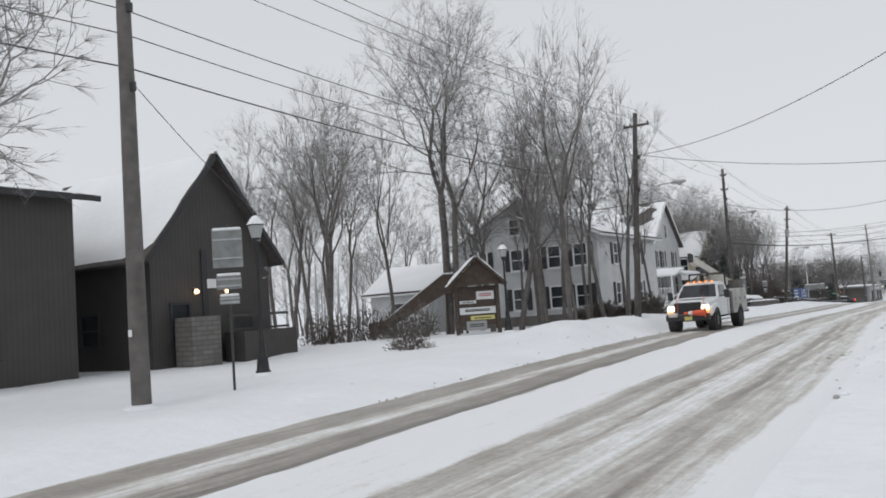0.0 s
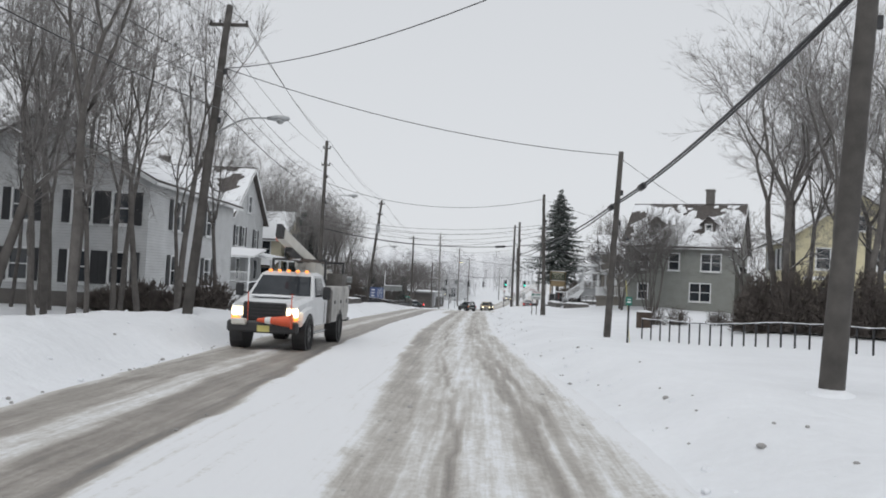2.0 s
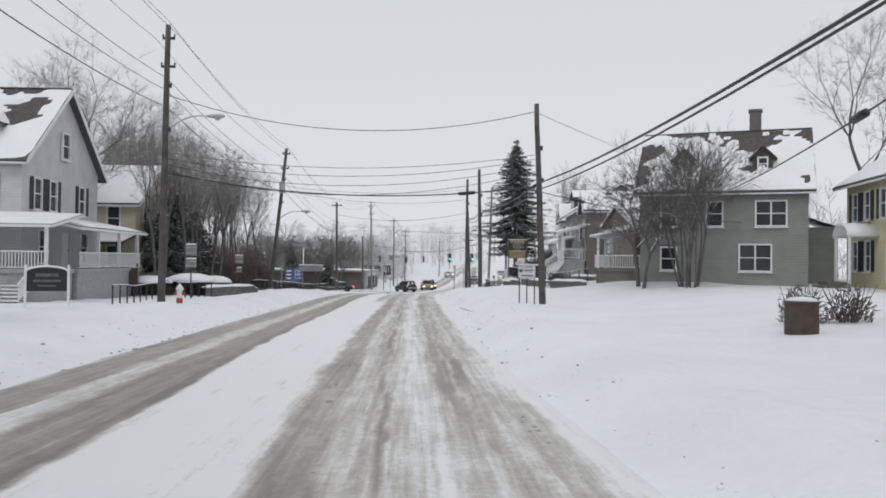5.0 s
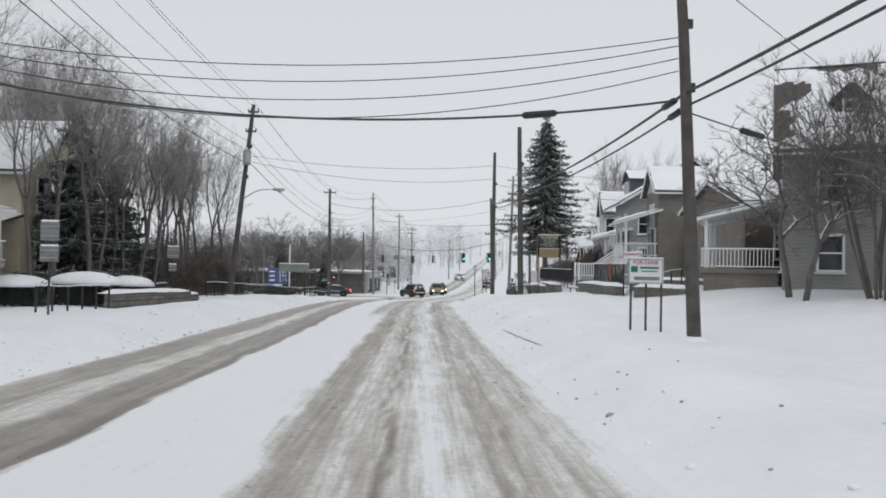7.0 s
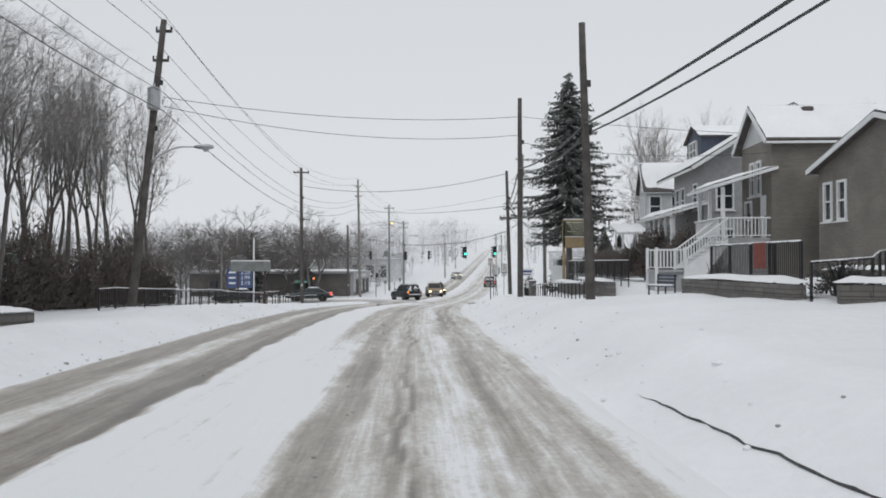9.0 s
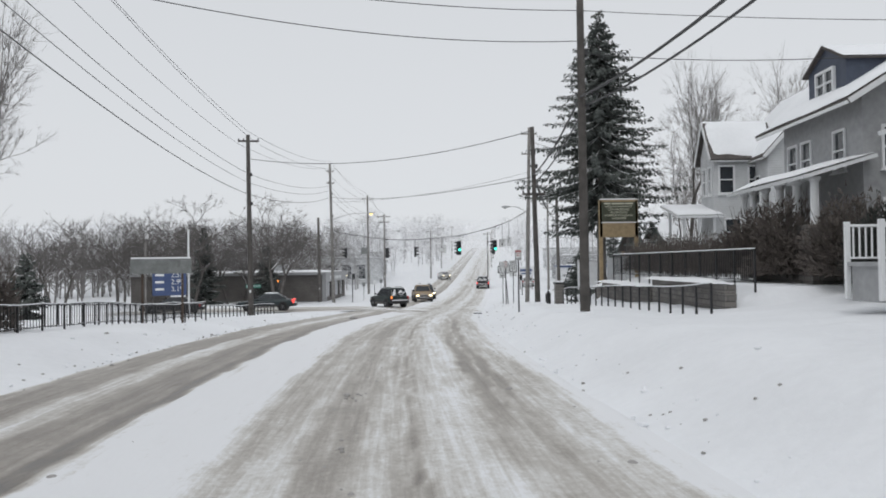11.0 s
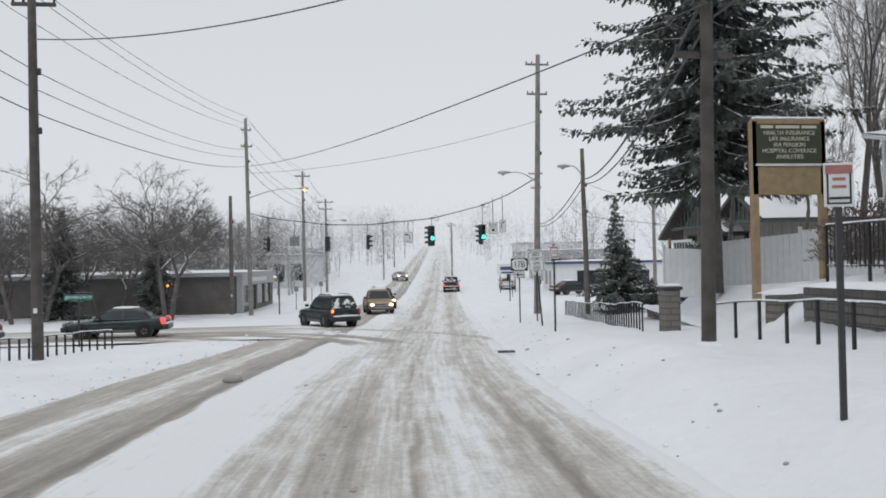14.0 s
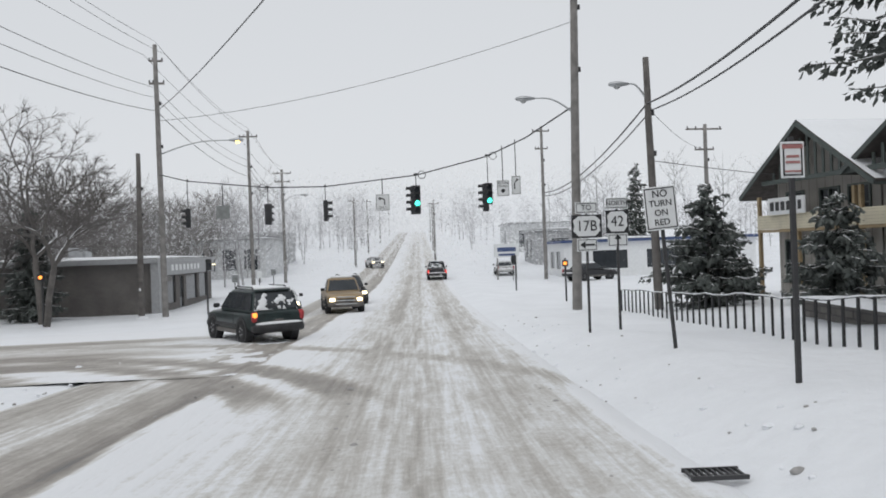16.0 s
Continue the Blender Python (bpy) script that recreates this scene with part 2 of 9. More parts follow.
SIGN_BLACK = material("sign_black", (0.02, 0.02, 0.022), 0.5, vary=0.05, bump=0)
SIGN_GREEN = material("sign_green", (0.012, 0.16, 0.115), 0.45, vary=0.05, bump=0)
SIGN_BLUE = material("sign_blue", (0.055, 0.085, 0.19), 0.5, vary=0.1, bump=0)
SIGN_RED = material("sign_red", (0.42, 0.045, 0.05), 0.5, vary=0.05, bump=0)
FADED_RED = material("faded_red", (0.36, 0.15, 0.14), 0.55, vary=0.15, scale=9, bump=0)
CLOTH_RED = material("brick_red_cloth", (0.19, 0.055, 0.042), 0.85, vary=0.2, scale=5, bump=0.1)
LETTER_CREAM = material("cream_lettering", (0.55, 0.54, 0.43), 0.5, vary=0.1, bump=0)
SIGN_OLIVE = material("sign_olive", (0.045, 0.05, 0.03), 0.5, vary=0.1, bump=0)
SIGN_YELLOW = material("sign_yellow", (0.62, 0.56, 0.20), 0.5, vary=0.1, bump=0)
ORANGE = material("orange_plastic", (0.70, 0.115, 0.05), 0.5, vary=0.1, bump=0)
LAMP_GLASS = material("frosted_lamp_glass", (0.36, 0.37, 0.37), 0.3, bump=0)
RUBBER = material("tyre_rubber", (0.02, 0.02, 0.021), 0.85, vary=0.3, bump=0.2)
RIM = material("alloy_rim", (0.40, 0.40, 0.41), 0.35, 0.8, bump=0)
CAR_GREEN = material("dark_green_car_paint", (0.022, 0.034, 0.034), 0.3, 0.2, vary=0.4, scale=3, fine=30, bump=0)
CAR_TEAL = material("grey_teal_car_paint", (0.035, 0.048, 0.052), 0.3, 0.3, bump=0)
CAR_WHITE = material("white_car_paint", (0.66, 0.67, 0.68), 0.35, vary=0.1, scale=2, bump=0)
CAR_SILVER = material("silver_car_paint", (0.42, 0.42, 0.42), 0.3, 0.5, bump=0)
CAR_TAN = material("tan_car_paint", (0.30, 0.22, 0.13), 0.35, 0.3, bump=0)
CAR_DARK = material("dark_car_paint", (0.03, 0.03, 0.034), 0.35, 0.3, bump=0)
PLASTIC = material("black_plastic", (0.025, 0.025, 0.027), 0.6, vary=0.3, bump=0.1)
GRIME = material("salt_grime", (0.13, 0.122, 0.115), 0.8, vary=0.4, scale=3, bump=0.1)
SALTED_WHITE = material("salted_white_paint", (0.40, 0.39, 0.375), 0.6, vary=0.35, scale=1.6, fine=14, bump=0.05)
BOOM_WHITE = material("boom_fibreglass", (0.60, 0.58, 0.53), 0.45, vary=0.12, scale=2, bump=0)
HEADLIGHT = material("headlight", (0.9, 0.85, 0.7), 0.2, bump=0, emit=(1.0, 0.84, 0.52), power=3.2)
TAILLIGHT = material("tail_light", (0.5, 0.03, 0.03), 0.2, bump=0, emit=(1.0, 0.10, 0.08), power=1.2)
AMBER = material("amber_light", (0.8, 0.3, 0.03), 0.2, bump=0, emit=(1.0, 0.30, 0.06), power=1.8)
GREEN_LIGHT = material("green_signal", (0.05, 0.8, 0.6), 0.2, bump=0, emit=(0.08, 1.0, 0.72), power=2.6)
SODIUM = material("sodium_lamp", (0.9, 0.7, 0.2), 0.2, bump=0, emit=(1.0, 0.66, 0.16), power=4.0)
WARM_BULB = material("warm_bulb", (0.9, 0.6, 0.3), 0.2, bump=0, emit=(1.0, 0.55, 0.28), power=5.0)


# ---- mesh helpers ----
class G:
    """Vertices and faces of one part."""

    def __init__(self):
        self.v, self.f = [], []

    def put(self, verts, faces):
        o = len(self.v)
        self.v += [tuple(p) for p in verts]
        self.f += [tuple(i + o for i in q) for q in faces]
        return self

    def box(self, c, s, rz=0.0, b=0.0, m=None):
        """A box of size s round c, turned by rz degrees; b: chamfer."""
        hx, hy, hz = s[0] / 2, s[1] / 2, s[2] / 2
        b = min(b, hx * 0.9, hy * 0.9, hz * 0.9)
        t = m if m is not None else Matrix.Translation(c) @ Matrix.Rotation(radians(rz), 4, "Z")
        if b <= 0:
            vs = [(x, y, z) for x in (-hx, hx) for y in (-hy, hy) for z in (-hz, hz)]
            fs = [(0, 1, 3, 2), (4, 6, 7, 5), (0, 4, 5, 1), (2, 3, 7, 6), (0, 2, 6, 4), (1, 5, 7, 3)]
        else:
            vs, fs = [], []
            idx = {}
            for sx in (-1, 1):
                for sy in (-1, 1):
                    for sz in (-1, 1):
                        for a in range(3):
                            d = [hx - b, hy - b, hz - b]
                            d[a] = (hx, hy, hz)[a]
                            idx[sx, sy, sz, a] = len(vs)
                            vs.append((sx * d[0], sy * d[1], sz * d[2]))
            order = ((-1, -1), (1, -1), (1, 1), (-1, 1))
            for s_ in (-1, 1):
                fx = [idx[s_, p, q, 0] for p, q in order]
                fy = [idx[p, s_, q, 1] for p, q in order]
                fz = [idx[p, q, s_, 2] for p, q in order]
                fs += [tuple(fx if s_ > 0 else fx[::-1]), tuple(fy[::-1] if s_ > 0 else fy), tuple(fz if s_ > 0 else fz[::-1])]
            for p in (-1, 1):
                for q in (-1, 1):
                    fs.append((idx[p, q, -1, 0], idx[p, q, -1, 1], idx[p, q, 1, 1], idx[p, q, 1, 0]))
                    fs.append((idx[p, -1, q, 0], idx[p, -1, q, 2], idx[p, 1, q, 2], idx[p, 1, q, 0]))
                    fs.append((idx[-1, p, q, 1], idx[-1, p, q, 2], idx[1, p, q, 2], idx[1, p, q, 1]))
                    for r in (-1, 1):
                        fs.append((idx[p, q, r, 0], idx[p, q, r, 1], idx[p, q, r, 2]))
        return self.put([t @ Vector(p) for p in vs], fs)

    def tube(self, path, radii, n=6, caps=True):
        """A tube along the points of path with a radius at each."""
        path = [Vector(p) for p in path]
        rings = []
        up = Vector((0, 0, 1))
        for i, p in enumerate(path):
            d = (path[min(i + 1, len(path) - 1)] - path[max(i - 1, 0)]).normalized()
            a = d.cross(up if abs(d.z) < 0.9 else Vector((1, 0, 0))).normalized()
            c = d.cross(a)
            r = radii[i] if not isinstance(radii, (int, float)) else radii
            rings.append([p + (a * math.cos(2 * math.pi * k / n) + c * math.sin(2 * math.pi * k / n)) * r for k in range(n)])
        o = len(self.v)
        self.v += [tuple(q) for ring in rings for q in ring]
        for i in range(len(path) - 1):
            for k in range(n):
                a, b = o + i * n + k, o + i * n + (k + 1) % n
                self.f.append((a, b, b + n, a + n))
        if caps:
            self.f += [tuple(o + k for k in range(n)), tuple(o + (len(path) - 1) * n + k for k in reversed(range(n)))]
        return self

    def cyl(self, p0, p1, r0, r1=None, n=12, caps=True):
        return self.tube([p0, p1], [r0, r0 if r1 is None else r1], n, caps)

    def lathe(self, profile, c=(0, 0, 0), n=14):
        """A turned shape round the vertical through c; profile: (radius, height)."""
        o = len(self.v)
        for r, h in profile:
            self.v += [(c[0] + r * math.cos(2 * math.pi * k / n), c[1] + r * math.sin(2 * math.pi * k / n), c[2] + h) for k in range(n)]
        for i in range(len(profile) - 1):
            for k in range(n):
                a, b = o + i * n + k, o + i * n + (k + 1) % n
                self.f.append((a, b, b + n, a + n))
        self.f += [tuple(o + k for k in reversed(range(n))), tuple(o + (len(profile) - 1) * n + k for k in range(n))]
        return self

    def prism(self, poly, a, axis, lo, hi):
        """poly, in the two other axes, drawn out along axis from lo to hi."""
        def at(p, h):
            return {"x": (h, p[0], p[1]), "y": (p[0], h, p[1]), "z": (p[0], p[1], h)}[axis]
        n = len(poly)
        vs = [at(p, lo) for p in poly] + [at(p, hi) for p in poly]
        fs = [tuple(range(n)), tuple(reversed(range(n, 2 * n)))] + [(i, i + n, (i + 1) % n + n, (i + 1) % n) for i in range(n)]
        return self.put(vs, fs)

    def loft(self, rings, caps=True):
        n, o = len(rings[0]), len(self.v)
        self.v += [tuple(p) for ring in rings for p in ring]
        for i in range(len(rings) - 1):
            for k in range(n):
                a, b = o + i * n + k, o + i * n + (k + 1) % n
                self.f.append((a, b, b + n, a + n))
        if caps:
            self.f += [tuple(o + k for k in reversed(range(n))), tuple(o + (len(rings) - 1) * n + k for k in range(n))]
        return self


def mesh_of(name, g, mat, smooth=False, weld=False):
    me = bpy.data.meshes.new(name)
    me.from_pydata(g.v, [], g.f)
    me.materials.append(mat)
    bm = bmesh.new()
    bm.from_mesh(me)
    if weld:
        bmesh.ops.remove_doubles(bm, verts=bm.verts, dist=0.001)
    if len(bm.faces) < 30000:
        bmesh.ops.recalc_face_normals(bm, faces=bm.faces)
    bm.to_mesh(me)
    bm.free()
    if smooth:
        me.polygons.foreach_set("use_smooth", [True] * len(me.polygons))
    return me


def part(name, g, mat, parent, label="", smooth=False, weld=False):
    ob = new(name, mesh_of(name, g, mat, smooth, weld))
    ob.parent = parent
    if label:
        ob["label"] = label
    return ob


def thing(name, at, label, category, group="", rz=0.0):
    ob = new(name)
    ob.empty_display_size = 0.2
    ob.matrix_basis = pose(at[0], at[1], at[2], 0, 0, rz)
    return tagged(ob, label, category, group)


def structure(name, g, mat, label="", category="", smooth=False):
    ob = new(name, mesh_of(name, g, mat, smooth))
    return tagged(ob, label, category, kind="structure")


def smooth01(a, b, x):
    t = min(1.0, max(0.0, (x - a) / (b - a)))
    return t * t * (3 - 2 * t)


# ---- the lie of the land ----
ROAD_Y = [-300, -60, 0, 10, 20, 30, 40, 50, 60, 70, 80, 90, 100, 110, 120, 130, 140, 150, 160, 170, 185, 200, 220, 250, 300, 400, 700, 2000]
ROAD_Z = [2.0, 0.3, -0.08, -0.04, 0.0, -0.02, -0.17, -0.35, -0.56, -0.79, -0.98, -1.11, -1.23, -1.38, -1.58, -1.87, -2.26, -2.63, -2.92, -3.16, -3.42, -3.5, -3.3, -2.2, 0.0, 5.0, 17.0, 30.0]


def road_z(y):
    return float(np.interp(y, ROAD_Y, ROAD_Z))


def bend(y):
    """How far the road has drawn to the east at y."""
    if y < 108:
        return 0.0
    if y < 150:
        return 0.13 * (y - 108) ** 2 / 84
    return 2.73 + 0.13 * (y - 150)


def west_edge(y):
    return float(np.interp(y, [-50, 0, 20, 40, 60, 75], [-9.2, -9.4, -10.5, -11.8, -12.8, -13.4])) + bend(y)


def east_edge(y):
    return float(np.interp(y, [-50, 15, 28, 40, 57], [-1.6, -1.9, -2.1, -2.8, -3.3])) + bend(y)


BANK_E = ([0, 12, 20, 28, 49, 78, 103, 120, 137, 148, 155, 165, 180, 200, 400], [0.0, 0.02, 0.35, 0.55, 0.36, 0.74, 1.0, 0.68, 0.7, 0.52, 0.38, 0.15, -0.1, 0.1, 0.3])
BANK_W = ([-20, 10, 25, 34, 44, 80, 112, 130, 150, 158, 190, 400], [0.0, 0.1, 0.15, 0.45, 0.3, 0.55, 0.5, 0.2, 0.0, -0.05, -0.25, 0.3])


def ground_z(x, y):
    z = road_z(y)
    w, e = west_edge(y), east_edge(y)
    n = noise.noise(Vector((x * 0.35, y * 0.35, 1.7))) * 0.10 + noise.noise(Vector((x * 1.1, y * 1.1, 5.2))) * 0.05
    if x > e:
        d = x - e
        z += float(np.interp(y, *BANK_E)) * smooth01(0.0, 2.6, d) + n * smooth01(0.1, 2.0, d)
        z += 0.22 * smooth01(0.3, 1.2, d) * (1 - smooth01(1.4, 3.4, d)) * smooth01(12, 20, y) * (0.6 + 2 * n)
        lawn = float(np.interp(y, [30, 60, 95, 105, 125, 150, 165, 200], [0.2, 0.5, 0.9, 0.9, 0.8, 1.2, 0.3, 0.1]))
        z += lawn * smooth01(5.5, 16.0, d)
        z += 0.3 * smooth01(2.0, 5.0, d) * smooth01(88, 94, y) * (1 - smooth01(105, 112, y))
        # terrace behind the retaining walls
        top = float(np.interp(y, [120, 122, 142, 147, 152, 156, 159], [-9, -0.1, -0.15, -0.5, -0.75, -1.1, -9]))
        brim = float(np.interp(y, [121, 141, 147, 160], [5.5, 6.0, 6.8, 9.2]))
        z += smooth01(0.0, 0.7, x - brim) * max(0.0, top + 0.5 * n - z)
    elif x < w:
        d = w - x
        j = smooth01(155, 160, y) * (1 - smooth01(173, 178, y))  # the side street
        z += float(np.interp(y, *BANK_W)) * smooth01(0.0, 2.6, d) * (1 - j) + n * smooth01(0.1, 2.0, d) * (1 - 0.8 * j)
        z += (0.45 * smooth01(24, 31, y) * (1 - smooth01(47, 56, y)) + 0.12) * smooth01(0.3, 1.5, d) * (1 - smooth01(2.6, 6.5, d)) * (0.7 + 3.5 * n) * (1 - j)
    if abs(x) > 60:
        z += 0.02 * (abs(x) - 60) * (0.5 + noise.noise(Vector((x * 0.01, y * 0.01, 0))))
    return z


def turn_wear(x, y):
    """Tracks of cars that turn from the main road into the side street."""
    if not 146 < y < 176 or x > 3:
        return 0.0
    v = 0.0
    for cx, cy, r, half, depth in ((-18.0, 150.5, 12.6, 0.35, 0.6), (-18.0, 150.5, 14.2, 0.35, 0.62), (-17.0, 151.0, 17.0, 0.3, 0.4), (-19.0, 153.0, 7.4, 0.4, 0.62), (-19.0, 153.0, 9.0, 0.4, 0.55)):
        if y > cy:
            d = abs(math.hypot(x - cx, y - cy) - r) + 0.12 * noise.noise(Vector((x, y, 4)))
            v = max(v, depth * (1 - smooth01(half, half + 0.35, d)) * smooth01(cy, cy + 4, y))
    return v


def wear_at(x, y):
    """How worn the snow is on the carriageway: 0 white, 1 slush down to the tar."""
    w, e = west_edge(y), east_edge(y)
    k = (e - w) / 10.1
    u = (x - w) / k
    u += 0.16 * noise.noise(Vector((x * 0.8, y * 0.35, 8.8))) + 0.10 * noise.noise(Vector((x * 2.5, y * 1.3, 2.2)))
    v = 0.0
    # oncoming lane: two dark wheel bands, a paler strip between
    for c, half, soft, depth in ((0.75, 0.42, 0.55, 0.54), (2.65, 0.45, 0.45, 0.60), (3.12, 0.08, 0.24, 0.76), (1.75, 0.5, 0.5, 0.27)):
        v = max(v, depth * (1 - smooth01(half, half + soft, abs(u - c))))
    # near lane: tan all over, with narrow darker ruts and a pale ridge
    far = smooth01(126, 140, y)
    lane = (0.30 - 0.03 * far) * smooth01(5.7, 6.3, u) * (1 - smooth01(9.1, 10.1, u))
    for c, half, soft, depth in ((6.22, 0.2, 0.40, 0.54), (7.22, 0.02, 0.10, 0.60), (7.02, 0.03, 0.10, 0.42), (8.5, 0.08, 0.22, 0.48), (8.85, 0.06, 0.18, 0.50), (9.4, 0.12, 0.45, 0.34)):
        depth *= 1 + 0.5 * noise.noise(Vector((c * 3, y * 0.13, 6.1)))
        lane = max(lane, depth * (1 - 0.3 * far) * (1 - smooth01(half, half + soft, abs(u - c))))
    lane = max(lane, 0.38 * smooth01(94, 108, y) * (1 - 0.4 * far) * (1 - smooth01(0.3, 0.8, abs(u - 5.55))))
    lane -= 0.12 * (1 - smooth01(0.08, 0.4, abs(u - 7.85 + 0.25 * noise.noise(Vector((0.0, y * 0.09, 2.0))))))
    spread = 0.16 * far * smooth01(3.6, 5.4, u) * (1 - smooth01(8.8, 9.8, u))
    v = max(v * (1 - 0.15 * far), lane, spread)
    return max(v, turn_wear(x, y))


def road_mesh():
    g_v, g_f, uv, lane = [], [], [], []
    ys = list(np.arange(-30, 30, 0.5)) + list(np.arange(30, 190, 0.4)) + list(np.arange(190, 460, 2.0))
    cols = 110
    for y in ys:
        w, e = west_edge(y) - 0.35, east_edge(y) + 0.35
        for i in range(cols):
            x = w + (e - w) * i / (cols - 1)
            k = wear_at(x, y)
            lump = noise.noise(Vector((x * 2.3, y * 1.1, 3.3))) * 0.022 + noise.noise(Vector((x * 7, y * 2.5, 9.1))) * 0.010
            rim = 1 - smooth01(0.0, 0.05, min(i, cols - 1 - i) / (cols - 1))
            g_v.append((x, y, road_z(y) + 0.035 - 0.055 * k + lump - 0.12 * rim))
            uv.append((k, 0.5))
            lane.append((x - bend(y), y))
    for j in range(len(ys) - 1):
        for i in range(cols - 1):
            a = j * cols + i
            g_f.append((a, a + 1, a + 1 + cols, a + cols))
    me = bpy.data.meshes.new("road")
    me.from_pydata(g_v, [], g_f)
    me.materials.append(ROAD)
    layer = me.uv_layers.new(name="wear")
    loops = np.empty(len(me.loops), dtype=np.int32)
    me.loops.foreach_get("vertex_index", loops)
    layer.data.foreach_set("uv", np.array(uv)[loops].ravel())
    layer = me.uv_layers.new(name="lane")
    layer.data.foreach_set("uv", np.array(lane)[loops].ravel())
    me.polygons.foreach_set("use_smooth", [True] * len(me.polygons))
    return tagged(new("road", me), "snow-covered road with tan slush in the wheel tracks", "road", kind="structure")


def side_street():
    """The street that leaves to the west, with slush tracks of its own."""
    g_v, g_f, uv, lane = [], [], [], []
    xs, cols = list(np.arange(-60, -4.9, 0.6)), 40
    for x in xs:
        for i in range(cols):
            y0, y1 = 157.5 - 0.02 * (x + 10), 174.0
            y = y0 + (y1 - y0) * i / (cols - 1)
            u = (y - y0) / (y1 - y0) * 16.5
            k = max(0.62 * (1 - smooth01(0.7, 1.5, abs(u - 3.8))), 0.55 * (1 - smooth01(0.6, 1.3, abs(u - 6.4))), 0.5 * (1 - smooth01(0.6, 1.4, abs(u - 11.5))), 0.3 * (1 - smooth01(2.5, 5.0, abs(u - 7.5))))
            k = max(k * (1 - smooth01(-12.0, -6.0, x)), turn_wear(x, y))
            lump = noise.noise(Vector((x * 1.1, y * 2.3, 7.3))) * 0.02
            g_v.append((x, y, road_z(y) + 0.048 - 0.03 * k + lump - 0.05 * smooth01(-10, -5, x) - 0.25 * smooth01(-20, -60, x)))
            uv.append((k, 0.5))
            lane.append((y, x))
    for j in range(len(xs) - 1):
        for i in range(cols - 1):
            a = j * cols + i
            g_f.append((a, a + 1, a + 1 + cols, a + cols))
    me = bpy.data.meshes.new("side_street")
    me.from_pydata(g_v, [], g_f)
    me.materials.append(ROAD)
    layer = me.uv_layers.new(name="wear")
    loops = np.empty(len(me.loops), dtype=np.int32)
    me.loops.foreach_get("vertex_index", loops)
    layer.data.foreach_set("uv", np.array(uv)[loops].ravel())
    layer = me.uv_layers.new(name="lane")
    layer.data.foreach_set("uv", np.array(lane)[loops].ravel())
    me.polygons.foreach_set("use_smooth", [True] * len(me.polygons))
    return tagged(new("road_side_street", me), "snowy side street with slush wheel tracks", "road", kind="structure")


def ground_mesh():
    ys = list(np.arange(-400, -30, 25.0)) + list(np.arange(-30, 10, 2.0)) + list(np.arange(10, 180, 0.5)) + list(np.arange(180, 300, 3.0)) + list(np.arange(300, 900, 30.0)) + [1100, 1500, 2000]
    off_w = [0.0, -0.4, -0.7, -1.0, -1.3, -1.6, -1.9, -2.3, -2.7, -3.2, -3.8, -4.5, -5.3, -6.2, -7.2, -8.5, -10, -12, -14, -17, -20, -25, -32, -42, -60, -90, -150, -300, -700, -1500]
    off_e = [0.0, 0.3, 0.6, 0.9, 1.2, 1.5, 1.8, 2.2, 2.6, 3.0, 3.5, 4.0, 4.6, 5.3, 6.0, 7.0, 8.0, 9.5, 11, 13, 15, 18, 22, 28, 38, 60, 90, 150, 300, 700, 1500]
    vs, fs = [], []
    cols = len(off_w) + len(off_e)
    for y in ys:
        w, e = west_edge(y), east_edge(y)
        for o in reversed(off_w):
            vs.append((w + o, y, ground_z(w + o - 1e-4, y) - (0.07 if o == 0 else 0)))
        for o in off_e:
            vs.append((e + o, y, ground_z(e + o + 1e-4, y) - (0.07 if o == 0 else 0)))
    for j in range(len(ys) - 1):
        for i in range(cols - 1):
            a = j * cols + i
            fs.append((a, a + 1, a + 1 + cols, a + cols))
    me = bpy.data.meshes.new("ground")
    me.from_pydata(vs, [], fs)
    me.materials.append(SNOW)
    me.polygons.foreach_set("use_smooth", [True] * len(me.polygons))
    return tagged(new("ground", me), "ground under deep fresh snow with ploughed banks", "ground", kind="structure")


ground_mesh()
road_mesh()
side_street()


